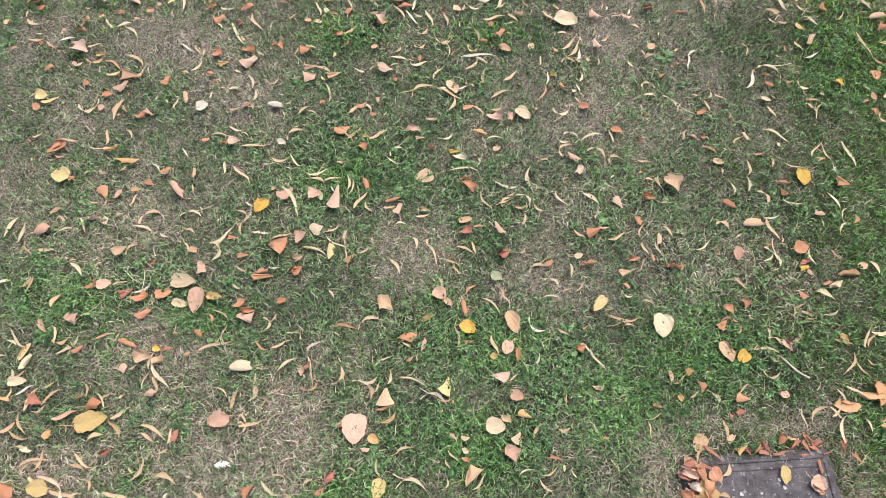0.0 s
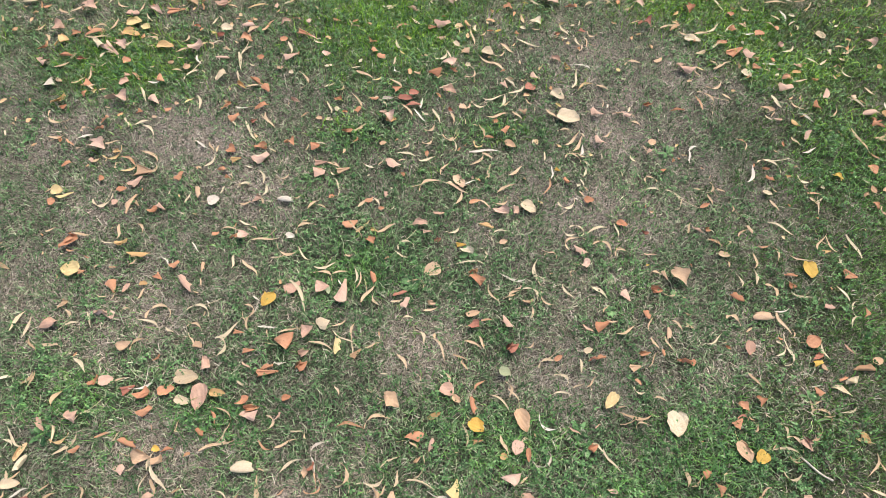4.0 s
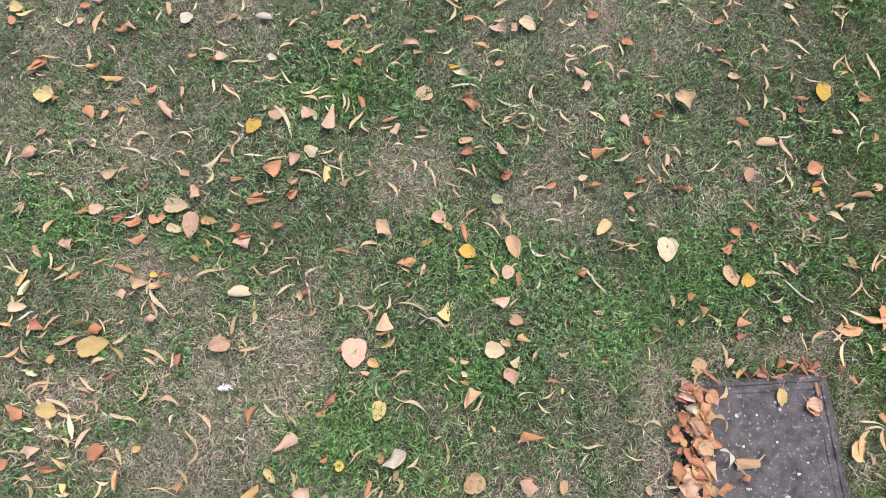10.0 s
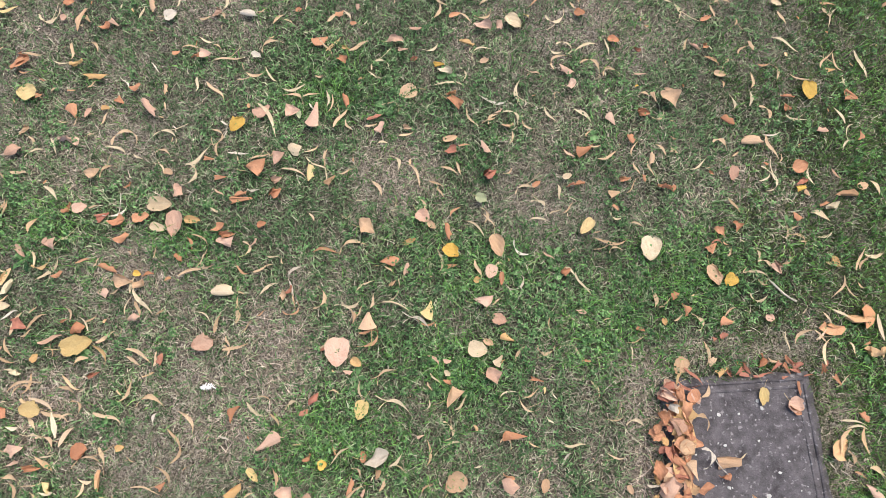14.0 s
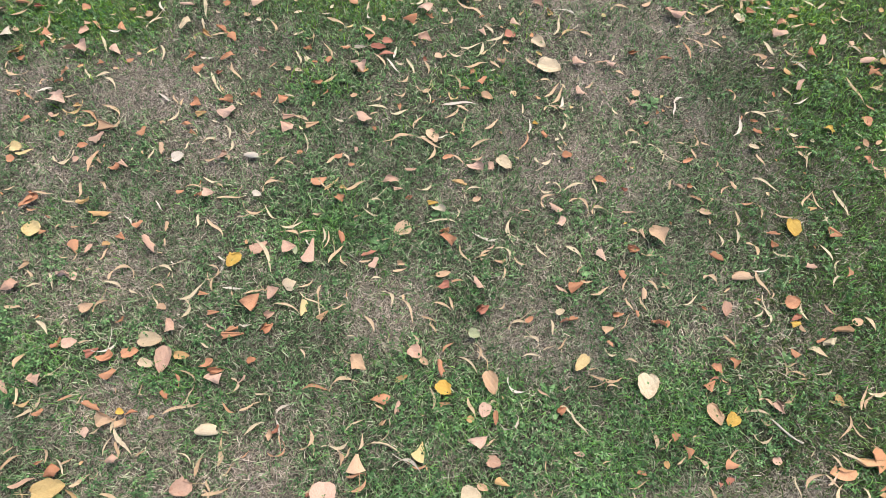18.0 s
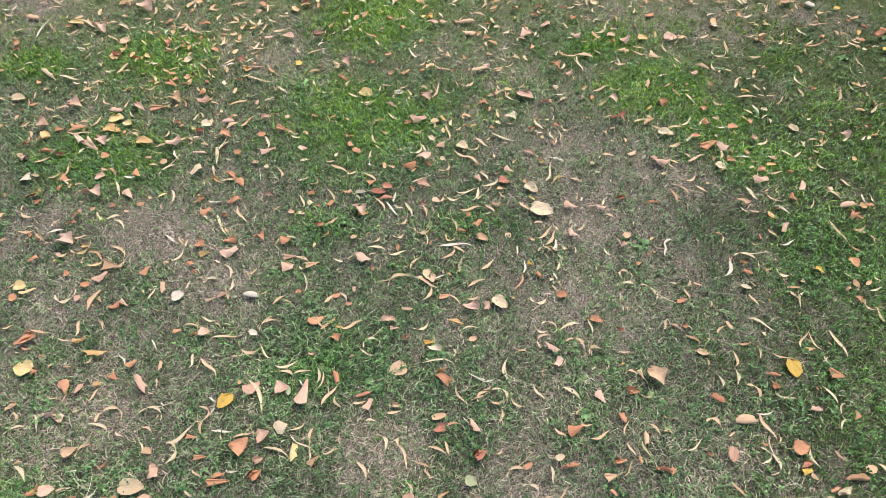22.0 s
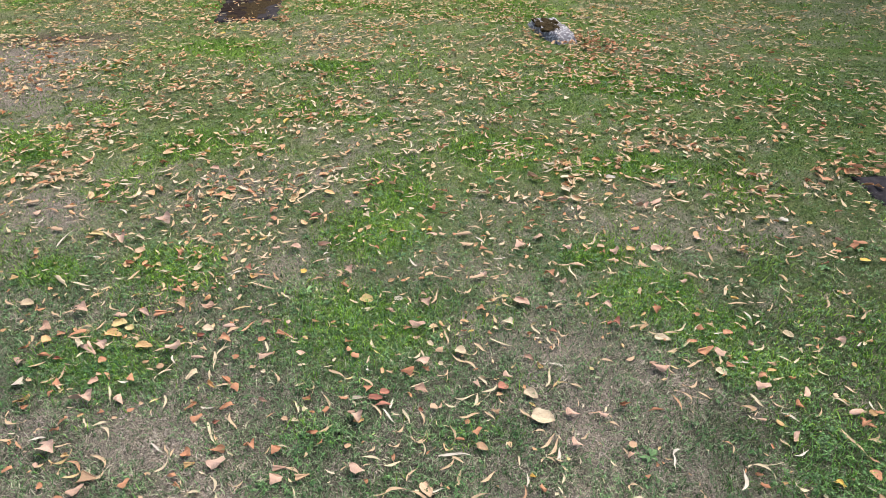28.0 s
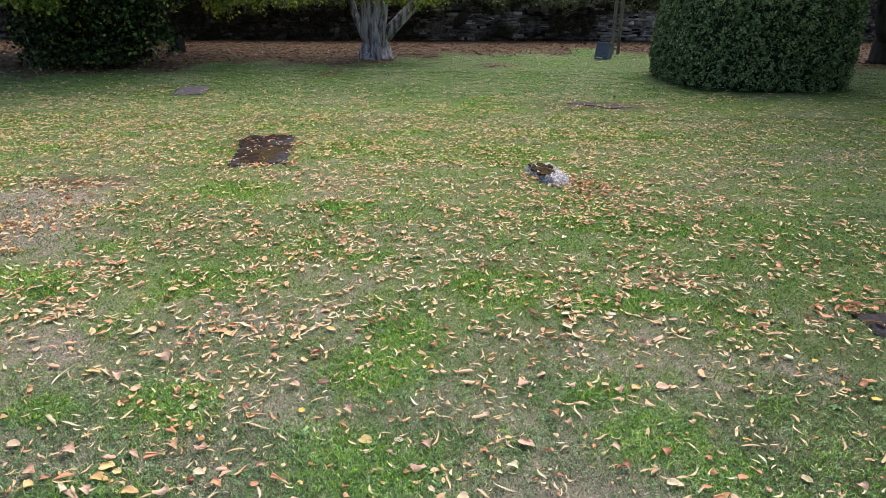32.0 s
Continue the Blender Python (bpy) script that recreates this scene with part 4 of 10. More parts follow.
TONES = {"cream": "pale cream", "tan": "light tan", "pink": "pinkish tan", "orange": "orange-brown", "red": "dark red-brown", "yellow": "bright yellow", "gold": "golden", "white": "bleached white", "greenish": "pale green", "lemon": "pale yellow"}
LEAF["greenish"] = STRIP["greenish"] = leaf_material("pale_green_leaf", [(0.0, (0.3, 0.38, 0.2)), (1.0, (0.4, 0.48, 0.28))], (0.3, 0.28, 0.14))
FAR_PIECES = []  # pieces past the stretch that the camera passes nearest


def litter(kind, x, y, turn, size, tone, width=1.0, bend=0.0, z=0.0):
    """A fallen leaf, bract or twig at x, y with its tip towards turn (degrees), its length and width in centimetres."""
    l, w = size / 100, width / 100
    if kind == "B":
        shape, scale = bract(bend * 1.12, 0.68 * w / l), (1.08 * l, 1.08 * l, l)
    elif kind == "S":
        shape, scale = twig_shape(bend, w / l), (l, l, l)
    else:
        shape = SHAPES[kind][dice.randrange(len(SHAPES[kind]))]
        scale = (l, w, RISE[kind] * math.sqrt(l * w) * (1 + 0.1 * min(max(y - 0.8, 0), 1.8)))
    tx, ty = dice.gauss(0, 0.07), dice.gauss(0, 0.09)
    if on_slab(np.array(x), np.array(y), -0.01):
        z, tx, ty = z + 0.004, 0.3 * tx, 0.3 * ty
    if 0.52 < x < 0.66 and y < 0.2:
        z += 0.012 + 0.012 * dice.random()
    if y > {"B": 0.7, "F": 1.6}.get(kind, 2.3):
        FAR_PIECES.append(((shape[0] * scale, shape[1]), x, y, z + 0.002, radians(turn), 1.0, tx, ty, ("B" if kind == "B" else "") + tone))
        return None
    ob = new(NAMES[kind], shared_mesh(NAMES[kind], shape))
    slot = ob.material_slots[0]
    slot.link = "OBJECT"
    slot.material = STRIP.get(tone, LEAF[tone]) if kind in "BS" else LEAF[tone]
    ob.matrix_world = Matrix.Translation((x, y, z + 0.002)) @ Euler((math.atan(ty), -math.atan(tx), radians(turn))).to_matrix().to_4x4() @ Matrix.Diagonal((*scale, 1))
    what = {"B": "bract", "S": "twig"}.get(kind, "leaf")
    tagged(ob, LOOKS[kind].format(TONES[tone]), what, {"bract": "bracts on the lawn", "twig": "twigs on the lawn"}.get(what, "fallen leaves on the lawn"))
    if (kind == "L" and size > 2.4 and dice.random() < 0.6) or (kind in "DT" and size > 2.8 and dice.random() < 0.4):
        stalk = new("stalk", STALK_MESH)
        stalk.parent = ob
        stalk.location = (-0.42, 0, 0.03)
    return ob


def build_far_pieces():
    tones = sorted({p[-1] for p in FAR_PIECES})
    vs, fs, ix, at = [], [], [], 0
    for n, tone in enumerate(tones):
        v, f = joined([p[:-1] for p in FAR_PIECES if p[-1] == tone])
        vs.append(v), fs.append(f + at), ix.append(np.full(len(f), n))
        at += len(v)
    stuff("leaf_litter", np.concatenate(vs), np.concatenate(fs), [STRIP.get(t[1:], LEAF[t.lstrip("B")]) if t[0] == "B" else LEAF[t] for t in tones], "tan and orange fallen leaves and bracts strewn on the lawn", "leaves", np.concatenate(ix))


def build_scatter():
    """The many leaves and bracts further off, denser towards the middle of the lawn."""
    rng = np.random.RandomState(23)
    leaves, strips = low_shapes()
    far_strips = low_shapes(4)[1]
    plain_leaves = low_shapes(3)[0]

    def keep(x, y):
        seen = np.abs(x) < 0.62 + 0.62 * y
        near = np.where(y < 2.85, 0.4, np.where(y < 5.0, 0.72, 0.9))
        k = np.where(seen, near, 0.75) * np.clip(0.78 + 0.42 * waves(x, y, 31, 0.9) + 0.42 * waves(x, y, 32, 0.3), 0.12, 1.5)
        k = k * np.interp(y, [8.0, 10.0, 11.5, 13, 19], [1, 0.7, 0.25, 0.1, 0.05])
        k = k + 0.7 * spots(x, y, ((-1.1, 2.2, 0.3, 0.18), (-0.85, 2.42, 0.2, 0.15))) + 0.9 * spots(x, y, ((1.3, 5.45, 0.3, 0.3), (1.15, 5.0, 0.4, 0.4)))
        k = np.where(x > 2.5, k * np.interp(y, [2, 3, 4], [1, 0.7, 0.95]), k) * np.interp(x - 0.25 * y, [0.5, 2.5], [1, 0.42]) * (1 - 0.6 * spots(x, y, ((-3.35, 4.85, 0.4, 0.4),)))
        return k * np.where(on_slab(x, y, 0.0), 0.55, 1)

    xy = sown(rng, ((-3.0, -0.75, 3.5, 3.5, 30), (-0.75, 1.2, 1.5, 1.7, 170), (1.2, 1.8, 1.7, 2.1, 330), (1.8, 2.85, 2.1, 2.9, 620), (2.85, 5.0, 2.9, 4.4, 420), (5.0, 9.0, 4.4, 7.4, 330), (9.0, 20.0, 7.4, 14.5, 250)), keep)
    aside = sown(rng, ((-5.0, -0.6, 4.5, 4.5, 45), (-0.6, 2.15, 4.5, 5.5, 60), (2.15, 7.0, 5.5, 8.0, 60)), lambda x, y: (np.abs(x) > 0.8 + 0.72 * np.maximum(y, -0.6)) * np.clip(0.8 + 0.4 * waves(x, y, 33, 0.8), 0.2, 1))
    xy = np.concatenate([xy, aside[~on_slab(aside[:, 0], aside[:, 1], 0.0)]])
    # Beyond the near end of the lawn the pieces lie in loose groups.
    more = xy[(xy[:, 1] > 2.7) & (rng.uniform(size=len(xy)) < 0.45)]
    more = np.concatenate([more + rng.normal(0, 0.045, more.shape) for _ in range(2)])
    xy = np.concatenate([xy, more[~on_slab(more[:, 0], more[:, 1], 0.0)]])
    a, b, c = [], [], []
    for x, y in xy:
        near = y < 2.85 and abs(x) < 0.62 + 0.62 * y
        place = (x, y, 0.0005 * np.interp(y, [1.0, 7.0], [0, 6]) + rng.uniform(-0.002, 0.005), rng.uniform(0, 6.28))
        tilt = rng.normal(0, 0.12, 2)
        if rng.uniform() < np.interp(y, [4.0, 7.5], [0, 0.9]):
            some = far_strips if rng.uniform() < 0.75 else plain_leaves
            c.append((some[rng.randint(len(some))], *place, rng.uniform(0.05, 0.092) * (1 if some is far_strips else 0.65), *(0.5 * tilt)))
        elif rng.uniform() < (0.5 if near else 0.4):
            a.append((leaves[rng.randint(len(leaves))], *place, rng.uniform(0.006, 0.017) * np.interp(y, [1.0, 2.4], [1, 2.6]) if near else rng.uniform(0.024, 0.06), *tilt))
        else:
            b.append((strips[rng.randint(len(strips))], *place, rng.uniform(0.012, 0.03) * np.interp(y, [1.0, 2.4], [1, 1.9]) if near else rng.uniform(0.036, 0.076), *tilt))
    stuff("scattered_leaves", *joined(a), [LITTER], "countless small tan and orange fallen leaves over the lawn", "leaves")
    stuff("scattered_bracts", *joined(b), [BRACTS], "countless pale curled lime bracts over the lawn", "bracts")

    stuff("pale_litter", *joined(c), [FAR_LITTER], "countless pale yellow bracts and leaves further off on the lawn", "leaves")

    # Drifts of orange leaves below the lichened stone and on the worn corner.
    d = []
    for cx, cy, sx, sy, n in ((1.33, 5.42, 0.17, 0.14, 60), (1.25, 5.0, 0.3, 0.3, 80), (1.2, 5.66, 0.1, 0.06, 30), (-3.1, 4.75, 0.35, 0.22, 26), (-2.75, 4.3, 0.2, 0.25, 30), (-3.4, 5.4, 0.35, 0.12, 40), (-2.0, 6.15, 0.25, 0.04, 14), (-1.5, 6.35, 0.05, 0.12, 14), (2.45, 3.17, 0.14, 0.035, 34), (2.14, 3.22, 0.1, 0.05, 14), (2.3, 3.0, 0.03, 0.08, 8), (-2.02, 7.2, 0.31, 0.3, 16), (-1.63, 7.1, 0.03, 0.3, 26), (-2.25, 6.75, 0.04, 0.3, 16), (-4.75, 11.2, 0.12, 0.2, 16)):
        for _ in range(n):
            x, y = rng.normal(cx, sx), rng.normal(cy, sy)
            if sx > 0.3 or not on_slab(np.array(x), np.array(y), -0.04):
                d.append((leaves[rng.randint(len(leaves))], x, y, 0.006 + rng.uniform(0, 0.012), rng.uniform(0, 6.28), rng.uniform(0.04, 0.065), *rng.normal(0, 0.2, 2)))
    stuff("leaf_drift", *joined(d), [ORANGE_LITTER], "drifts of orange-brown fallen leaves on worn turf", "leaves")

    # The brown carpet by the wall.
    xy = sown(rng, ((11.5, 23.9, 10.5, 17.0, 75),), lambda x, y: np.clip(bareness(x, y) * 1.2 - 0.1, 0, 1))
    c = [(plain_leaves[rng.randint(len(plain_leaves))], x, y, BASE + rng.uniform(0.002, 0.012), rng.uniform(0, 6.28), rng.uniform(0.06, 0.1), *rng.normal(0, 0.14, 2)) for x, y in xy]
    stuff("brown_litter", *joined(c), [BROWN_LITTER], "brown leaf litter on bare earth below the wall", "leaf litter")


# ---------------------------------------------------------------- slabs and stones in the turf


def slab(name, place, thick, material, label, rim=0.0, worn=0.006, top=0.0, seed=0):
    """A weathered slab set in the turf, with a worn edge and, where given, a raised rim round a sunk panel."""
    cx, cy, w, l, turn = place
    rng = random.Random(seed)
    bm = bmesh.new()
    n = 14
    m = max(6, int(n * l / w))
    grid = {}
    for i in range(n + 1):
        for j in range(m + 1):
            u, v = (i / n - 0.5) * w, (j / m - 0.5) * l
            edge = min(w / 2 - abs(u), l / 2 - abs(v))
            z = top + (rng.random() - 0.5) * worn * 0.5
            if edge < 1e-6:
                z -= worn
                u, v = u + (rng.random() - 0.5) * worn * 1.3, v + (rng.random() - 0.5) * worn * 1.3
            grid[i, j] = bm.verts.new((u, v, z))
    for i in range(n):
        for j in range(m):
            bm.faces.new((grid[i, j], grid[i + 1, j], grid[i + 1, j + 1], grid[i, j + 1]))
    bm.normal_update()
    rim_edges = [e for e in bm.edges if e.is_boundary]
    low = bmesh.ops.extrude_edge_only(bm, edges=rim_edges)["geom"]
    for v in (g for g in low if isinstance(g, bmesh.types.BMVert)):
        v.co.z = top - thick
    for f in bm.faces:
        f.smooth = f.normal.z > 0.5
    body = part("slab", bm, material)
    thing = new(name)
    thing.matrix_world = pose(cx, cy, 0, 0, 0, turn)
    body.parent = thing
    tagged(thing, label, "slab")
    if rim:
        # Two worn ribs beside the edge, with a groove between them.
        for k, (inset, width) in enumerate(((rim, 0.009), (rim * 0.5, 0.007))):
            for side in range(3):
                bm = bmesh.new()
                if side == 0:
                    block(bm, 0, l / 2 - inset, top - 0.0003, w - 2 * inset, width, 0.0045, 0, 0.002, 0.0022, rng)
                else:
                    block(bm, (w / 2 - inset) * (1 if side == 1 else -1), -0.004 - width, top - 0.0003, width, l - 2 * inset, 0.0045, 0, 0.002, 0.0022, rng)
                part("moulding", bm, material, body)
    return thing


def blob(bm, x, y, z, rx, ry, rz, seed, rough=0.25, turn=0.0, sub=2):
    made = bmesh.ops.create_icosphere(bm, subdivisions=sub, radius=1.0)["verts"]
    for v in made:
        k = 1 + rough * noise.noise(v.co * 1.6 + Vector((seed * 3.1, seed, 0))) + 0.4 * rough * noise.noise(v.co * 4 + Vector((seed, 0, 0)))
        v.co = v.co * k
    bmesh.ops.transform(bm, matrix=pose(x, y, z, 0, 0, turn) @ Matrix.Diagonal((rx, ry, rz, 1)), verts=made)


def build_slabs():
    near = slab("grave_slab", SUNKEN[0], 0.05, SLAB, "grey weathered stone slab set in the turf, leaves along its edge", rim=0.034, top=0.0, seed=1)
    rng = random.Random(5)
    w, l = SUNKEN[0][2], SUNKEN[0][3]
    for k in range(64):
        bm = bmesh.new()
        r = rng.choice((0.0012, 0.0015, 0.0018, 0.0025, 0.0035, 0.005))
        blob(bm, rng.uniform(-w / 2 + 0.03, w / 2 - 0.05), rng.uniform(0.0, l / 2 - 0.06), 0.0025, r * rng.uniform(0.8, 1.5), r, 0.0012, k, 0.5, 0, 1)
        part("lichen_spot", bm, LICHEN, near.children[0])
    for x, y, r in ((0.005, 0.175, 0.006), (0.0, 0.115, 0.012), (-0.03, 0.145, 0.004)):
        bm = bmesh.new()
        blob(bm, x, y, 0.001, r, r, 0.0024, 4, 0.2, 0, 2)
        part("pit", bm, HOLE, near.children[0], "dark round pit")
    far = slab("mossy_grave_slab", SUNKEN[1], 0.06, SLATE, "dark brown mossy grave slab with pale leaves on it", worn=0.02, top=0.003, seed=2)
    for k in range(34):
        x, y = rng.uniform(-0.25, 0.22), rng.uniform(-0.62, 0.6)
        if x > 0.08 and y < -0.1:
            continue
        bm = bmesh.new()
        blob(bm, x, y, 0.0045, rng.uniform(0.05, 0.13), rng.uniform(0.06, 0.16), rng.uniform(0.0035, 0.006), k, 0.7, 0, 3)
        part("moss", bm, MOSS if y < 0.0 and rng.random() < 0.8 else DARK_SLAB, far.children[0])
    thing = new("lichened_stone")
    thing.matrix_world = pose(1.0, 5.87, 0, 0, 0, 10)
    tagged(thing, "low rough stone with white lichen and brown moss in the lawn", "stone")
    bm = bmesh.new()
    made = bmesh.ops.create_grid(bm, x_segments=18, y_segments=34, size=0.5)["verts"]
    for v in made:
        r = max(abs(v.co.x), abs(v.co.y)) * 2
        h = 0.075 * (1 - max(0, r - 0.78) / 0.22 * 1.5) + 0.02 * noise.noise(v.co * 9) + 0.014 * noise.noise(v.co * 25)
        taper = 1 - 0.5 * max(0, -2 * v.co.y - 0.2)
        v.co = Vector((v.co.x * 0.27 * taper + 0.05 * max(0, -2 * v.co.y), v.co.y * 0.66, h * 0.7))
    for f in bm.faces:
        f.smooth = True
    rock = part("stone", bm, PALE_STONE, thing)
    for k in range(40):
        x, y = rng.uniform(-0.1, 0.07), rng.uniform(-0.14, 0.25)
        if x > 0.03 and y < 0.05:
            continue
        bm = bmesh.new()
        blob(bm, x, y, 0.05, rng.uniform(0.02, 0.045), rng.uniform(0.03, 0.07), 0.014, k, 0.6, 0, 2)
        part("moss", bm, MOSS, rock, "dark brown moss cushion")
    slab("grey_grave_slab", SUNKEN[3], 0.05, GREY_SLAB, "flat grey grave slab level with the grass", worn=0.012, top=0.002, seed=3)
    slab("dark_grave_slab", SUNKEN[4], 0.05, SLATE, "dark grey slab with fallen leaves along its edge", worn=0.012, top=0.0, seed=4)
    thing = new("sunken_stone")
    thing.matrix_world = pose(2.35, 9.95, 0, 0, 0, -25)
    tagged(thing, "low dark broken stone showing through worn turf", "stone")
    for x, y, sx, sy in ((-0.27, 0.05, 0.3, 0.13), (0.25, -0.04, 0.32, 0.16)):
        bm = bmesh.new()
        blob(bm, x, y, -0.02, sx * 0.8, sy * 0.7, 0.024, 7 + x, 0.6, 0, 3)
        part("stone", bm, GREY_SLAB, thing)


# ---------------------------------------------------------------- wall, trees, hedge


def quads(rng, centres, normals, size, lengthen=1.4, flop=0.7):
    """Small pointed leaves (two triangles each) at the centres, facing roughly along the normals."""
    n = len(centres)
    nn = normals + rng.normal(0, flop, (n, 3))
    nn /= np.linalg.norm(nn, axis=1, keepdims=True) + 1e-9
    any_way = rng.normal(0, 1, (n, 3))
    a = np.cross(nn, any_way)
    a /= np.linalg.norm(a, axis=1, keepdims=True) + 1e-9
    b = np.cross(nn, a)
    s = size * rng.uniform(0.6, 1.35, (n, 1))
    tip, tail = centres + a * s * lengthen / 2, centres - a * s * lengthen / 2
    left = centres + b * s / 2 - a * s * 0.12 + nn * s * 0.12
    right = centres - b * s / 2 - a * s * 0.12 + nn * s * 0.12
    v = np.stack([tail, right, tip, left], 1).reshape(-1, 3)
    k = np.arange(n)[:, None] * 4
    return v, np.concatenate([k + [0, 1, 2], k + [0, 2, 3]])


def clumps(rng, centres, radius, per, size, flop=0.9):
    """Leaves gathered in loose clumps."""
    c = np.repeat(np.asarray(centres, float), per, axis=0)
    d = rng.normal(0, 1, c.shape)
    d /= np.linalg.norm(d, axis=1, keepdims=True)
    r = radius * rng.uniform(0.2, 1, (len(c), 1)) ** 0.5
    return quads(rng, c + d * r * np.array([1, 1, 0.75]), d * 0.5 + np.array([0, 0, 0.7]), size, 1.25, flop)


def build_wall():
    """A dry stone wall: a dark core and stones laid in uneven courses on its face."""
    y, height = 24.25, 2.3
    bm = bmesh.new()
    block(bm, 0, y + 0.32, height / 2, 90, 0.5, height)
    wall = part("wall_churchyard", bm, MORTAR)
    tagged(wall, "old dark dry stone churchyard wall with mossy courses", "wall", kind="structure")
    rng = random.Random(41)
    vs = []
    cube = np.array([(a, b, c) for a in (-0.5, 0.5) for b in (-0.5, 0.5) for c in (-0.5, 0.5)])
    tri = np.array([(0, 1, 3), (0, 3, 2), (4, 6, 7), (4, 7, 5), (0, 4, 5), (0, 5, 1), (2, 3, 7), (2, 7, 6), (1, 5, 7), (1, 7, 3), (0, 2, 6), (0, 6, 4)])
    singles = []
    for k in range(14):
        me = bpy.data.meshes.new("stone")
        me.from_pydata([tuple(p + [rng.uniform(-0.09, 0.09), rng.uniform(-0.15, 0.15), rng.uniform(-0.2, 0.2)]) for p in cube], [], [tuple(int(i) for i in t) for t in tri])
        me.materials.append(SINGLE_STONE)
        singles.append(me)
    pale = []
    start = -21.0
    while start < 15.0:
        # Each run of wall has courses of its own, so that none goes through.
        end, z = start + rng.uniform(0.7, 1.9), 0.0
        while z < height:
            h = rng.choice((0.04, 0.05, 0.06, 0.08, 0.11, 0.15)) * rng.uniform(0.85, 1.2)
            x = start + rng.uniform(-0.12, 0.12)
            while x < end - 0.06:
                w = min(rng.uniform(0.1, 0.4) * (0.8 + 3 * h), end + rng.uniform(-0.1, 0.14) - x)
                # Stray pale stones stop at -2.5, so dark stone paints the left's shade.
                light = (5.2 < x < 7.6 and z < 0.95) or (0.4 < x < 2.5 and 0.4 < z < 0.9 and rng.random() < 0.6) or (x > -2.5 and rng.random() < 0.06)
                if w < 0.05 or rng.random() < 0.06:
                    pass
                elif -0.6 < x < 2.6 and z < 1.2 and not light:
                    stone = new("stone", singles[rng.randrange(len(singles))])
                    stone.parent = wall
                    stone.location = (x + w / 2, y - rng.uniform(-0.02, 0.07), z + h / 2)
                    stone.rotation_euler = (0, rng.gauss(0, 0.04), 0)
                    stone.scale = (w - 0.014, 0.22, h - 0.01)
                else:
                    p = cube * (w - 0.014, 0.22, h - 0.01) + (np.array([rng.uniform(-1, 1) for _ in range(24)]).reshape(8, 3) * (0.03, 0.03, 0.016))
                    (pale if light else vs).append(p + (x + w / 2, y - rng.uniform(-0.02, 0.07), z + h / 2))
                x += max(w, 0.05)
            z += h
        start = end
    fs = [tri + 8 * k for k in range(len(vs))]
    stuff("pale_stones", np.concatenate(pale), np.concatenate([tri + 8 * k for k in range(len(pale))]), [PALE_WALL_STONE], "pale grey flat wall stones", "", parent=wall)
    stuff("stones", np.concatenate(vs), np.concatenate(fs), [WALL_STONE], "grey rough wall stones", "", parent=wall)


def build_ivy():
    """Greenery hanging over the top of the wall."""
    rng = np.random.RandomState(51)
    n = 980
    x = rng.uniform(-15, 13, n)
    low = 1.12 + 0.2 * waves(x, x * 0, 55, 2.2) + rng.uniform(0, 1.0, n)
    c = np.stack([x, 24.0 - rng.uniform(0, 0.45, n), low], 1)
    v, f = clumps(rng, c, 0.2, 30, 0.055)
    stuff("ivy", v, f, [IVY], "dark ivy and foliage hanging over the stone wall", "ivy")
    # Dry dark creeper clings to the wall's face; its dense left paints in shade.
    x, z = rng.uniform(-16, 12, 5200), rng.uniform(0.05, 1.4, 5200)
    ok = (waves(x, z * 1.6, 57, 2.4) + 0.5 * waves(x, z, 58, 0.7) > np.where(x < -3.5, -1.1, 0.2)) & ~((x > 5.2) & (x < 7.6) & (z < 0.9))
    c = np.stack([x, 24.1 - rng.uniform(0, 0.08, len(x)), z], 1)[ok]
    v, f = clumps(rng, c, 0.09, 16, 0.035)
    stuff("creeper", v, f, [CREEPER_SHADE], "dark brown creeper clinging to the stone wall, denser at left as shade", "creeper")


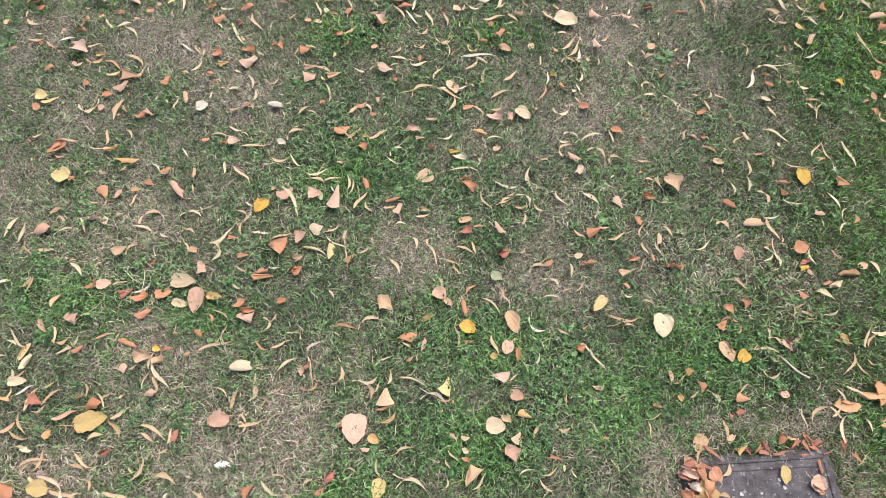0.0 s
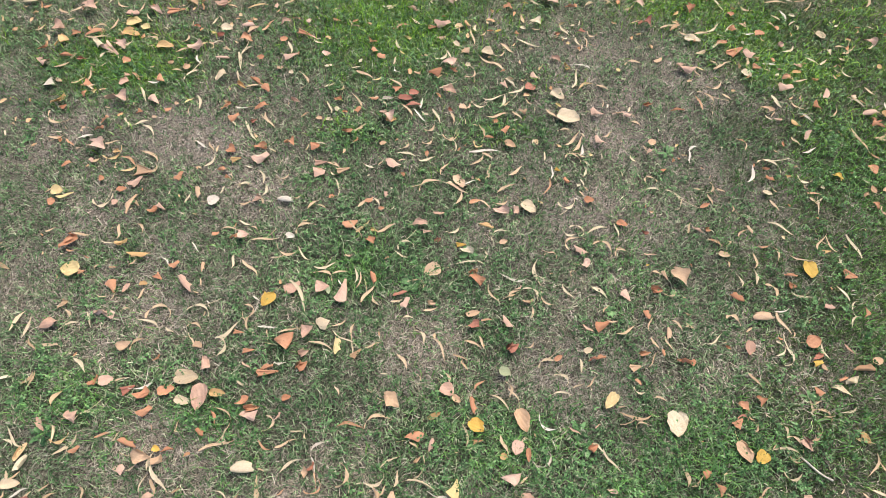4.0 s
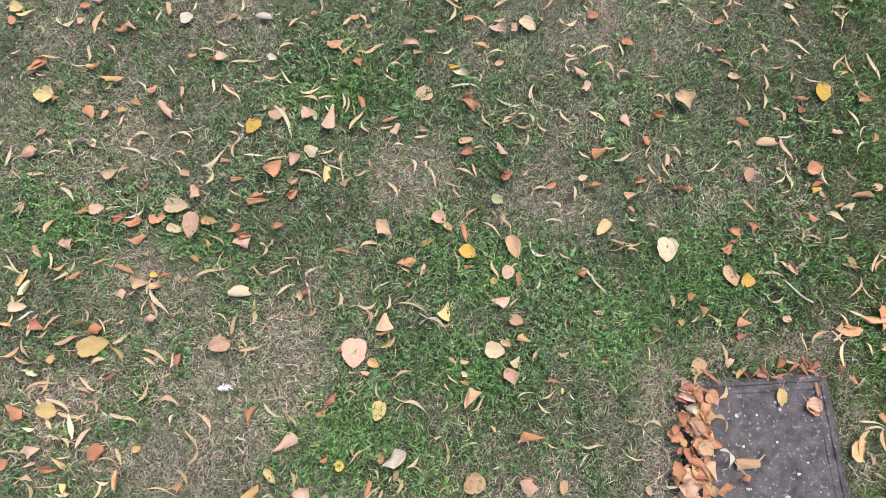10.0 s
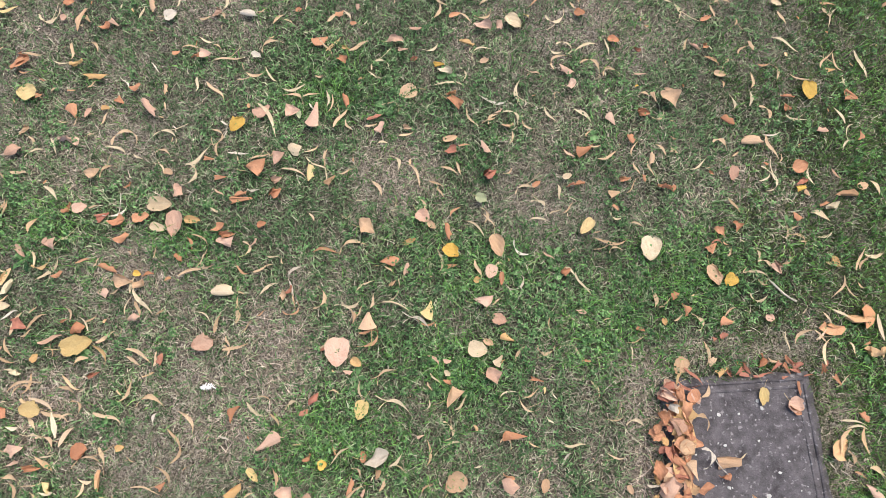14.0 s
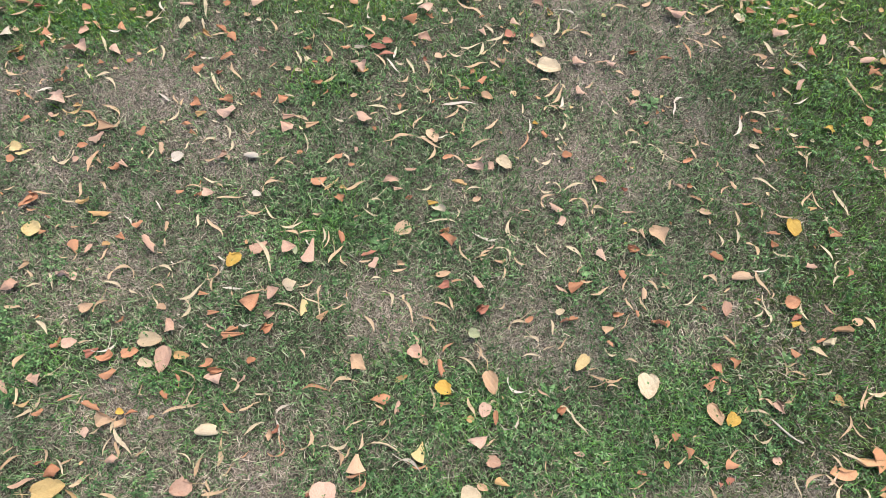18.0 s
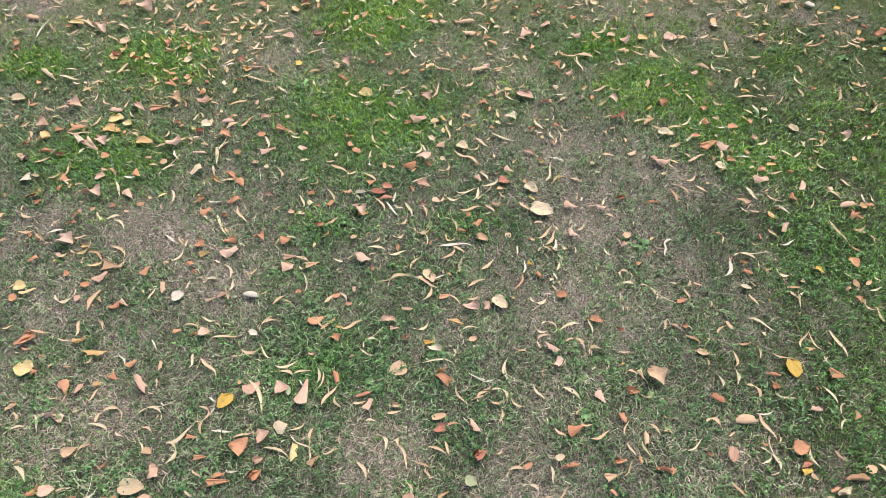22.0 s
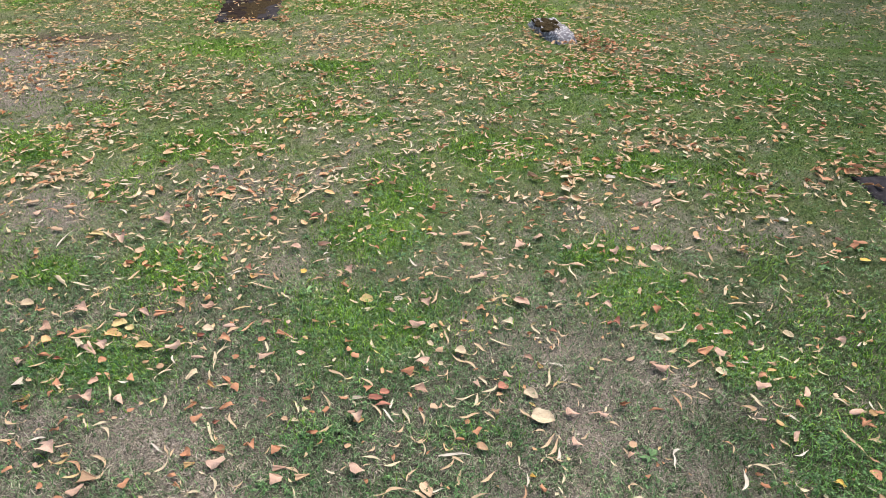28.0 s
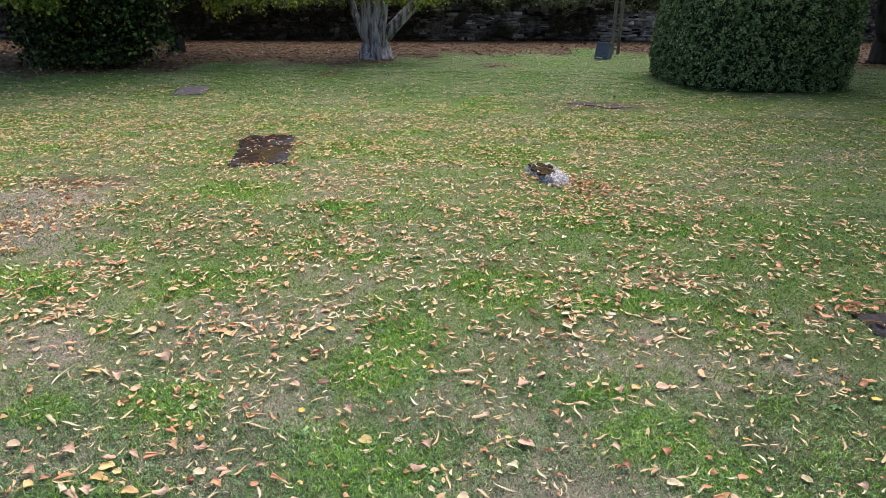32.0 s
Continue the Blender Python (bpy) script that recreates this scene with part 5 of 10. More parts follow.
def build_grey_tree():
    rng = random.Random(61)
    tree = new("tree")
    tree.matrix_world = pose(-1.85, 17.35, 0)
    tagged(tree, "grey fissured tree with several stems and leaf litter at its foot", "tree")
    bm = bmesh.new()
    tube(bm, ((0, 0, -0.1), (0, 0, 0.05), (0.0, 0, 0.2), (-0.01, 0, 0.45), (-0.02, 0, 0.75), (0.05, 0.05, 1.4), (0.12, 0.1, 2.4), (0.1, 0.1, 3.6)), (0.52, 0.45, 0.37, 0.32, 0.3, 0.24, 0.18, 0.1), 18, 0.16, rng)
    trunk = part("trunk", bm, BARK, tree)
    for path, radii in (
        (((-0.22, -0.14, 0.45), (-0.36, -0.12, 0.8), (-0.5, -0.08, 1.1), (-0.62, 0, 1.6), (-0.9, 0.1, 2.8)), (0.13, 0.11, 0.085, 0.08, 0.05)),
        (((0.2, 0.05, 0.45), (0.45, 0.05, 0.75), (0.8, 0.05, 1.1), (1.15, 0.05, 1.5), (1.9, 0.1, 2.6)), (0.16, 0.15, 0.14, 0.13, 0.07)),
        (((0.14, -0.2, 0.3), (0.2, -0.22, 0.8), (0.28, -0.18, 1.2), (0.33, -0.1, 1.7), (0.5, 0.0, 2.9)), (0.13, 0.11, 0.08, 0.09, 0.05)),
        (((-0.12, -0.15, 0.4), (-0.2, -0.15, 0.9), (-0.16, -0.1, 1.5), (-0.3, -0.1, 2.6)), (0.17, 0.15, 0.13, 0.07)),
        (((0.05, -0.3, -0.08), (0.08, -0.33, 0.12), (0.05, -0.27, 0.5), (0.02, -0.2, 0.95)), (0.16, 0.13, 0.12, 0.07)),
        (((-0.3, -0.12, -0.08), (-0.3, -0.14, 0.15), (-0.22, -0.14, 0.5)), (0.17, 0.14, 0.1)),
    ):
        bm = bmesh.new()
        tube(bm, path, radii, 10, 0.14, rng)
        part("limb", bm, BARK, trunk)
    r = np.random.RandomState(62)
    c = r.normal(0, 1, (240, 3)) * (2.0, 1.8, 0.9) + (0.2, 0.6, 5.0)
    c = c[c[:, 2] > 2.8]
    v, f = clumps(r, c, 0.5, 34, 0.12)
    stuff("crown", v, f, [LIME], "yellow-unseen green crown added to shade the right side", "", parent=tree)


def build_lime_tree():
    """The broad tree over the dark corner: low drooping boughs, unseen leaves above for shade."""
    rng = random.Random(71)
    tree = new("lime_tree")
    tree.matrix_world = pose(-9.0, 17.6, 0)
    tagged(tree, "broad lime tree with low drooping green boughs by the wall", "tree")
    bm = bmesh.new()
    tube(bm, ((0, 0, -0.1), (0, 0, 0.3), (0.05, 0, 1.2), (0, 0.1, 3.0), (0.1, 0, 5.5)), (0.5, 0.4, 0.34, 0.28, 0.14), 14, 0.15, rng)
    trunk = part("trunk", bm, DARK_BARK, tree)
    r = np.random.RandomState(72)
    spots_ = []
    for k in range(15):
        a = 2 * math.pi * k / 15 + 0.2
        far = 2.6 + 1.9 * rng.random()
        tip = (math.cos(a) * far * 1.25, math.sin(a) * far * 0.72, 1.5 + 1.0 * rng.random())
        path = [(0, 0, 1.8), (tip[0] * 0.35, tip[1] * 0.35, 3.0), (tip[0] * 0.75, tip[1] * 0.75, 2.7), tip]
        bm = bmesh.new()
        tube(bm, path, (0.12, 0.08, 0.05, 0.015), 7, 0.1, rng)
        part("limb", bm, DARK_BARK, trunk)
        for s in np.linspace(0.3, 1, 8):
            i = min(int(s * 3), 2)
            p = Vector(path[i]).lerp(Vector(path[i + 1]), s * 3 - i)
            spots_ += [p + Vector((r.normal(0, 0.3), r.normal(0, 0.3), r.normal(-0.05, 0.25))) for _ in range(5)]
    # A low bough that reaches out along the wall, its leaves hanging at eye height.
    for x in np.linspace(4.0, 9.0, 46):
        spots_ += [Vector((x + r.normal(0, 0.12), -1.5 + r.normal(0, 0.35), 1.5 + 0.1 * math.sin(2.1 * x) + abs(r.normal(0, 0.25)))) for _ in range(3)]
    bm = bmesh.new()
    tube(bm, ((0, 0, 2.0), (1.8, -1.0, 2.6), (4.2, -1.5, 2.3), (6.8, -1.5, 1.9), (8.8, -1.2, 1.8)), (0.14, 0.1, 0.06, 0.035, 0.012), 7, 0.1, rng)
    part("limb", bm, DARK_BARK, trunk)
    for x, low in ((3.45, 1.1), (3.6, 1.0), (3.8, 1.0), (4.7, 1.15), (5.2, 1.25)):
        spots_ += [Vector((x + r.normal(0, 0.05), -1.5 + r.normal(0, 0.1), z)) for z in np.arange(low + 0.15, 1.5, 0.12)]
    spots_ += [Vector((r.uniform(-0.3, 1.25), r.normal(-4.1, 0.15), r.uniform(1.36, 1.9))) for _ in range(60)]
    bm = bmesh.new()
    tube(bm, ((0, 0, 2.0), (0.2, -1.8, 2.6), (0.5, -3.2, 2.4), (0.7, -4.2, 1.9)), (0.12, 0.08, 0.04, 0.012), 7, 0.1, rng)
    part("limb", bm, DARK_BARK, trunk)
    # Unseen layer of clumps overhead, added to darken the wall and earth below.
    spots_ += [Vector((r.uniform(-4.5, 3.6), r.uniform(-2.6, 5.0), r.uniform(2.3, 3.9))) for _ in range(620)]
    v, f = clumps(r, [tuple(p) for p in spots_], 0.32, 26, 0.075)
    stuff("low_foliage", v, f, [LIME], "green and yellowing drooping foliage, with unseen clumps added for shade", "", parent=tree)
    # Unseen crown, enlarged and pushed forward to shade the corner and the lawn.
    d = r.normal(0, 1, (1300, 3))
    d /= np.linalg.norm(d, axis=1, keepdims=True)
    c = d * (5.6, 5.6, 2.0) * r.uniform(0.45, 1, (1300, 1)) + (0.2, -1.8, 5.6)
    v, f = clumps(r, c, 0.6, 30, 0.16)
    stuff("crown", v, f, [LIME], "broad unseen green crown, sized to shade the corner", "", parent=tree)


def build_bush():
    bush = new("bush")
    bush.matrix_world = pose(-8.2, 15.3, 0)
    tagged(bush, "large dark green shrub with broad leaves by the wall", "shrub")
    rng = random.Random(81)
    r = np.random.RandomState(82)
    for k in range(11):
        a = rng.uniform(0, 6.28)
        bm = bmesh.new()
        x, y = math.cos(a), math.sin(a)
        tube(bm, ((0.25 * x, 0.2 * y, -0.05), (0.7 * x, 0.5 * y, 0.8), (1.0 * x, 0.8 * y, 1.5), (1.3 * x, 1.0 * y, 1.8)), (0.05, 0.04, 0.025, 0.01), 6, 0.1, rng)
        part("stem", bm, DARK_BARK, bush)
    d = r.normal(0, 1, (620, 3))
    d /= np.linalg.norm(d, axis=1, keepdims=True)
    d[:, 2] = np.abs(d[:, 2])
    c = d * (1.6, 1.2, 2.4) * r.uniform(0.55, 1.06, (620, 1)) + (0, 0, 0.12)
    c[:, 0] *= 1 - 0.22 * (c[:, 2] < 0.5)
    arm = np.stack([np.linspace(1.0, 2.0, 60) + r.normal(0, 0.08, 60), r.normal(-0.5, 0.2, 60), 1.35 - 0.32 * np.linspace(0, 1, 60) ** 1.5 - 0.35 * np.linspace(0, 1, 60) + r.normal(0, 0.16, 60)], 1)
    # A bough that reaches out over the bare earth, its leaves hanging.
    over = np.stack([r.uniform(1.2, 3.3, 130), r.normal(-0.3, 0.3, 130), r.uniform(0, 1, 130)], 1)
    over[:, 2] = 1.32 + 0.1 * (over[:, 0] - 1.0) + 0.9 * over[:, 2]
    bm = bmesh.new()
    tube(bm, ((0.2, 0, 0.9), (0.9, -0.15, 1.6), (1.8, -0.3, 1.95), (3.2, -0.3, 1.95)), (0.045, 0.035, 0.022, 0.008), 6, 0.1, rng)
    part("stem", bm, DARK_BARK, bush)
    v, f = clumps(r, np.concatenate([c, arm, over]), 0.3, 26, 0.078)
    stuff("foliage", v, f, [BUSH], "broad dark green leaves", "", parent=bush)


def build_hedge():
    """A clipped yew, round in plan, bulging a little above its foot."""
    hedge = new("clipped_yew")
    hedge.matrix_world = pose(5.80, 12.95, 0)
    tagged(hedge, "large dark green clipped yew drum on the lawn", "hedge")
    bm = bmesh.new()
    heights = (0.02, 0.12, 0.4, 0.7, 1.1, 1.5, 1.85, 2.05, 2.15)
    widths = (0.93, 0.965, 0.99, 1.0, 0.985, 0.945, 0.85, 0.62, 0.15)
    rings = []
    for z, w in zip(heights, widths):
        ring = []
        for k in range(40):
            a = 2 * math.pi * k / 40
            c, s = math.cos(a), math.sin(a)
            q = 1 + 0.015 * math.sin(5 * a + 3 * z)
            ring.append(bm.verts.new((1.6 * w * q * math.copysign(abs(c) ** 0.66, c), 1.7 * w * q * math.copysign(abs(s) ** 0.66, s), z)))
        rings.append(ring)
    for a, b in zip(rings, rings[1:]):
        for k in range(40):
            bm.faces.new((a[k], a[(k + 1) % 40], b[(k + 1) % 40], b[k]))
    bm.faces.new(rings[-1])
    # Solid near-black core that shows wherever the needles leave gaps.
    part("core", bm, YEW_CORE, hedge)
    r = np.random.RandomState(91)
    n = 108000
    turn = np.linspace(0, 2 * np.pi, 4001)
    ring = np.stack([1.6 * np.copysign(np.abs(np.cos(turn)) ** 0.66, np.cos(turn)), 1.7 * np.copysign(np.abs(np.sin(turn)) ** 0.66, np.sin(turn))], 1)
    way = np.r_[0, np.cumsum(np.linalg.norm(np.diff(ring, axis=0), axis=1))]
    m = n // 9
    u, z = r.uniform(0, way[-1], m), r.uniform(0.02, 2.16, m)
    a = np.interp(u, way, turn)
    w = np.interp(z, heights, widths)
    c, s = np.cos(a), np.sin(a)
    q = (1 + 0.015 * np.sin(5 * a + 3 * z) + 0.012 * waves(u, z, 7, 0.4) + 0.014 * waves(u, z, 17, 0.15) + r.uniform(-0.012, 0.018, m)) * w
    p = np.stack([1.6 * q * np.copysign(np.abs(c) ** 0.66, c), 1.7 * q * np.copysign(np.abs(s) ** 0.66, s), z], 1)
    out = np.stack([c, s, 0.7 + 0 * c], 1) + r.normal(0, 0.55, (m, 3))
    p, out = np.repeat(p, 9, axis=0), np.repeat(out, 9, axis=0)
    p = p + r.normal(0, 0.022, p.shape)
    p[:, 2] = np.maximum(p[:, 2], 0.01)
    v, f = quads(r, p, out, 0.0255, 1.9, 0.5)
    stuff("foliage", v, f, [YEW], "dense dark green needles", "", parent=hedge)


def build_wall_things():
    for x, y, h in ((4.62, 18.75, 2.3), (4.83, 18.9, 2.35)):
        bm = bmesh.new()
        block(bm, x, y, h / 2 - 0.1, 0.085, 0.085, h + 0.2, 4, 0.012, 0.01)
        tagged(part("stake", bm, POST_WOOD), "weathered square wooden stake standing near the wall", "post", "stakes")
    box = new("plastic_crate")
    box.matrix_world = pose(4.08, 17.45, -0.03, -9, 3, -33)
    tagged(box, "dark blue plastic crate leaning by wooden stakes", "crate")
    bm = bmesh.new()
    block(bm, 0, 0, 0.2, 0.36, 0.34, 0.4, 0, 0.02)
    body = part("body", bm, CRATE, box)
    bm = bmesh.new()
    block(bm, 0.0, 0.0, 0.405, 0.39, 0.37, 0.025, 0, 0.01)
    part("rim", bm, CRATE, box)
    for k in range(5):
        bm = bmesh.new()
        block(bm, -0.02, -0.172, 0.085 + 0.065 * k, 0.24, 0.012, 0.022, 0, 0.004)
        part("rib", bm, CRATE, body)
    bm = bmesh.new()
    block(bm, -0.04, -0.174, 0.03, 0.17, 0.008, 0.035, 0, 0.003)
    part("label", bm, PALE_PLASTIC, body, "small pale label")
    bm = bmesh.new()
    n, w, h, d = 14, 0.2, 0.42, 0.08
    front = [bm.verts.new((x, -d / 2, z)) for x, z in [(-w, -0.05), (w, -0.05)] + [(w * math.cos(math.pi * k / n), h - w + w * math.sin(math.pi * k / n)) for k in range(n + 1)]]
    face = bm.faces.new(front)
    bmesh.ops.solidify(bm, geom=[face], thickness=d)
    stone = part("headstone", bm, SLAB)
    stone.matrix_world = pose(-7.7, 19.0, 0, -4, 0, 8)
    tagged(stone, "small rounded grey headstone in the shade below the wall", "headstone")
    tree = new("dark_tree")
    tree.matrix_world = pose(10.95, 16.6, 0)
    tagged(tree, "dark tree trunk beside the clipped yew", "tree")
    rng = random.Random(95)
    bm = bmesh.new()
    tube(bm, ((0, 0, -0.1), (0, 0, 0.1), (-0.05, 0, 0.5), (0.0, 0, 1.2), (0.1, 0, 3.0), (0.1, 0.1, 4.5)), (0.55, 0.44, 0.36, 0.33, 0.25, 0.1), 14, 0.15, rng)
    trunk = part("trunk", bm, DARK_BARK, tree)
    for path in (((-0.2, -0.1, 0.5), (-0.45, -0.15, 0.85), (-0.6, -0.15, 1.6), (-0.9, -0.1, 2.8)), ((0.1, 0, 1.5), (0.7, 0.1, 2.5), (1.2, 0.2, 3.6))):
        bm = bmesh.new()
        tube(bm, path, (0.16, 0.14, 0.12, 0.05)[: len(path)], 9, 0.12, rng)
        part("limb", bm, DARK_BARK, trunk)
    # Unseen crown set far in front of its trunk, added to shade the right.
    r = np.random.RandomState(96)
    c = r.normal(0, 1, (1300, 3)) * (2.8, 5.4, 1.0) + (0.2, -6.8, 4.9)
    v, f = clumps(r, c[c[:, 2] > 3.0], 0.6, 30, 0.16)
    stuff("crown", v, f, [LIME], "unseen green crown added to shade the right side", "", parent=tree)


build_ground()
build_slabs()
build_wall()
build_ivy()
build_grey_tree()
build_lime_tree()
build_bush()
build_hedge()
build_wall_things()
build_grass()

# Fallen leaves (L flat, D folded, T wedge, F curled, C rolled), bracts (B) and twigs (S): x, y, turn, length in cm, tone, width in cm, bend.
litter("B", 0.036, -0.225, -17, 2.4, "tan", 0.7, -0.4)
litter("B", 1.038, -0.221, -16, 2.6, "cream", 0.7, -0.4)
litter("L", 0.754, -0.216, 35, 2.9, "yellow", 1.6)
litter("L", -0.370, -0.214, 37, 2.5, "tan", 1.8)
litter("B", 0.090, -0.213, 27, 5.6, "tan", 0.8, -0.4)
litter("B", 0.932, -0.212, 35, 4.2, "gold", 1.0, 0.8)
litter("L", 0.607, -0.212, 15, 4.7, "lemon", 3.4)
litter("B", 0.151, -0.208, -12, 7.4, "cream", 1.1, -1.2)
litter("D", 0.557, -0.208, 21, 3.6, "orange", 3.2)
litter("L", 0.391, -0.206, 43, 1.9, "gold", 1.8)
litter("B", -0.892, -0.204, -80, 5.2, "gold", 1.2, 1.6)
litter("B", -0.895, -0.203, -3, 5.8, "tan", 0.7, -2.4)
litter("L", -0.927, -0.202, 68, 4.3, "orange", 3.5)
litter("B", 0.847, -0.201, 85, 3.2, "cream", 0.8, -0.4)
litter("C", 0.956, -0.201, 76, 3.8, "orange", 1.0)
litter("F", 0.901, -0.197, 66, 5.5, "red", 2.0)
litter("B", 0.927, -0.196, -10, 4.9, "orange", 1.2, -1.6)
litter("B", -0.730, -0.194, -97, 4.0, "tan", 0.6, 2.0)
litter("L", 0.825, -0.194, 56, 2.2, "tan", 1.5)
litter("F", -0.004, -0.192, 68, 3.5, "white", 1.4)
litter("B", 0.013, -0.190, -47, 1.7, "cream", 0.5, 0.4)
litter("D", 0.587, -0.189, 12, 3.0, "orange", 2.4)
litter("B", 0.862, -0.186, 38, 5.0, "lemon", 1.1, 1.6)
litter("C", -0.827, -0.184, 6, 4.9, "orange", 1.3)
litter("B", -0.496, -0.183, 45, 7.1, "white", 1.2, 1.6)
litter("B", -0.320, -0.181, 63, 2.0, "cream", 0.5, 0.4)
litter("L", -0.405, -0.180, 39, 3.2, "yellow", 2.5)
litter("B", 1.034, -0.178, -7, 6.5, "tan", 0.5, -1.2)
litter("D", 0.617, -0.176, -40, 6.2, "tan", 4.7)
litter("C", -0.792, -0.175, 50, 3.0, "tan", 1.1)
litter("D", -0.330, -0.174, 27, 3.4, "orange", 1.2)
litter("B", 0.136, -0.170, 73, 3.7, "cream", 0.5, -0.4)
litter("B", 0.021, -0.169, 20, 4.0, "white", 0.9, 0.8)
litter("B", -0.275, -0.168, -91, 5.5, "tan", 1.1, 2.4)
litter("F", -0.732, -0.167, -28, 2.1, "tan", 1.0)
litter("L", -0.207, -0.165, -43, 2.5, "tan", 1.3)
litter("L", 0.580, -0.165, 13, 5.1, "pink", 4.9)
litter("B", -0.052, -0.165, 28, 8.0, "tan", 0.9, -2.8)
litter("C", -0.911, -0.163, -53, 6.9, "tan", 1.7)
litter("L", 0.997, -0.163, -75, 1.6, "tan", 1.0)
litter("B", -0.368, -0.160, -80, 7.3, "tan", 0.6, 2.0)
litter("B", 0.542, -0.160, 63, 4.8, "tan", 0.8, -0.8)
litter("D", 0.425, -0.160, -45, 2.1, "orange", 1.3)
litter("C", 0.540, -0.159, -112, 3.2, "orange", 1.5)
litter("D", -0.532, -0.159, 16, 5.3, "pink", 3.8)
litter("B", -0.058, -0.152, 23, 6.1, "tan", 0.7, -0.8)
litter("B", -0.252, -0.152, -72, 4.8, "white", 0.8, -0.4)
litter("B", -0.117, -0.151, 24, 6.9, "white", 0.9, -2.4)
litter("B", 0.258, -0.150, 38, 1.6, "white", 0.5, 0.4)
litter("B", 0.989, -0.149, -55, 3.0, "tan", 0.6, 1.2)
litter("F", -0.494, -0.148, 12, 2.4, "pink", 1.0)
litter("F", -0.319, -0.145, 53, 2.5, "pink", 1.4)
litter("B", -0.276, -0.136, 19, 3.9, "cream", 0.9, -1.2)
litter("B", -0.593, -0.136, -46, 5.6, "tan", 0.6, 1.6)
litter("B", -0.390, -0.134, -47, 1.6, "tan", 0.5, 0.0)
litter("B", 0.335, -0.123, -86, 6.9, "cream", 0.7, 2.4)
litter("F", -0.398, -0.123, -21, 2.8, "pink", 1.5)
litter("L", 0.059, -0.122, -95, 4.8, "yellow", 5.5)
litter("L", -0.778, -0.118, 19, 2.4, "gold", 2.4)
litter("B", -0.217, -0.115, -19, 4.0, "cream", 0.5, -0.4)
litter("B", -0.685, -0.114, -82, 5.3, "tan", 0.8, 0.8)
litter("F", -0.901, -0.112, 0, 1.0, "cream", 1.0)
litter("D", 0.568, -0.111, 37, 4.4, "pink", 3.5)
litter("B", 1.014, -0.111, 10, 4.3, "cream", 1.0, -1.2)
litter("B", 0.447, -0.109, -77, 2.7, "tan", 0.7, -0.4)
litter("B", 0.911, -0.108, 8, 3.0, "white", 0.5, -2.8)
litter("B", -0.624, -0.107, -37, 2.0, "tan", 0.6, -0.4)
litter("B", 0.151, -0.107, -24, 4.6, "cream", 1.0, 1.2)
litter("B", 0.219, -0.102, 28, 2.7, "cream", 0.5, -0.4)
litter("L", -0.704, -0.102, -26, 3.4, "lemon", 2.2)
litter("B", -0.581, -0.101, 67, 2.3, "tan", 0.7, 0.0)
litter("D", 0.603, -0.100, 48, 3.8, "orange", 2.5)
litter("L", 0.619, -0.098, -18, 3.3, "tan", 3.1)
litter("T", -0.258, -0.097, -169, 5.3, "pink", 3.3)
litter("D", 0.248, -0.096, 13, 3.5, "orange", 1.2)
litter("B", -0.803, -0.092, 27, 11.4, "cream", 0.8, -1.2)
litter("B", -0.141, -0.085, 39, 7.1, "tan", 0.9, 0.8)
litter("B", -0.377, -0.084, 28, 2.4, "tan", 0.7, 0.8)
litter("D", -0.298, -0.084, 14, 4.0, "pink", 3.9)
litter("B", -0.920, -0.082, -78, 5.3, "tan", 1.2, 1.6)
litter("C", -0.120, -0.079, 72, 2.2, "pink", 0.8)
litter("B", -0.605, -0.077, -13, 7.7, "tan", 0.6, 0.4)
litter("D", -0.411, -0.075, 48, 4.5, "gold", 2.1)
litter("D", 1.043, -0.071, -34, 4.7, "pink", 1.9)
litter("D", 0.580, -0.069, 11, 4.1, "orange", 3.2)
litter("L", 0.489, -0.068, -66, 2.2, "tan", 1.4)
litter("B", 0.028, -0.068, 39, 3.6, "tan", 0.7, 1.2)
litter("F", -0.579, -0.065, 43, 2.3, "orange", 1.6)
litter("C", -0.147, -0.065, 73, 4.1, "orange", 1.3)
litter("B", -0.925, -0.063, -2, 5.6, "tan", 1.2, 2.0)
litter("D", 0.215, -0.061, -20, 4.5, "pink", 3.4)
litter("D", 0.649, -0.061, 5, 3.7, "orange", 2.8)
litter("L", 0.295, -0.061, -101, 3.2, "tan", 2.1)
litter("B", 0.538, -0.057, -6, 3.1, "white", 0.8, -0.4)
litter("B", -0.072, -0.056, 59, 3.9, "tan", 1.2, 0.0)
litter("L", 0.091, -0.054, -142, 5.4, "tan", 4.7)
litter("B", -0.873, -0.053, 23, 6.8, "tan", 0.6, -1.6)
litter("B", -0.583, -0.051, -65, 7.2, "tan", 1.0, 2.0)
litter("C", -0.319, -0.047, -80, 5.5, "tan", 1.2)
litter("F", 0.212, -0.042, -14, 3.0, "orange", 1.6)
litter("L", -0.372, -0.041, -49, 4.0, "lemon", 1.8)
litter("T", 0.586, -0.041, -21, 4.9, "tan", 3.4)
litter("B", -0.138, -0.039, -56, 4.0, "tan", 0.6, 2.0)
litter("F", 0.706, -0.039, 19, 3.1, "orange", 2.1)
litter("F", -0.088, -0.036, 50, 2.3, "tan", 1.8)
litter("B", -0.747, -0.035, -11, 10.2, "tan", 0.6, 2.4)
litter("B", 1.019, -0.035, -33, 2.8, "orange", 0.8, 0.8)
litter("B", 0.607, -0.032, -70, 6.5, "orange", 1.1, 1.2)
litter("F", -0.879, -0.030, 1, 4.7, "orange", 1.8)
litter("B", -0.033, -0.026, -31, 2.6, "cream", 0.4, 0.4)
litter("D", 0.550, -0.026, -53, 4.1, "orange", 3.5)
litter("D", 0.632, -0.020, -49, 4.5, "tan", 2.8)
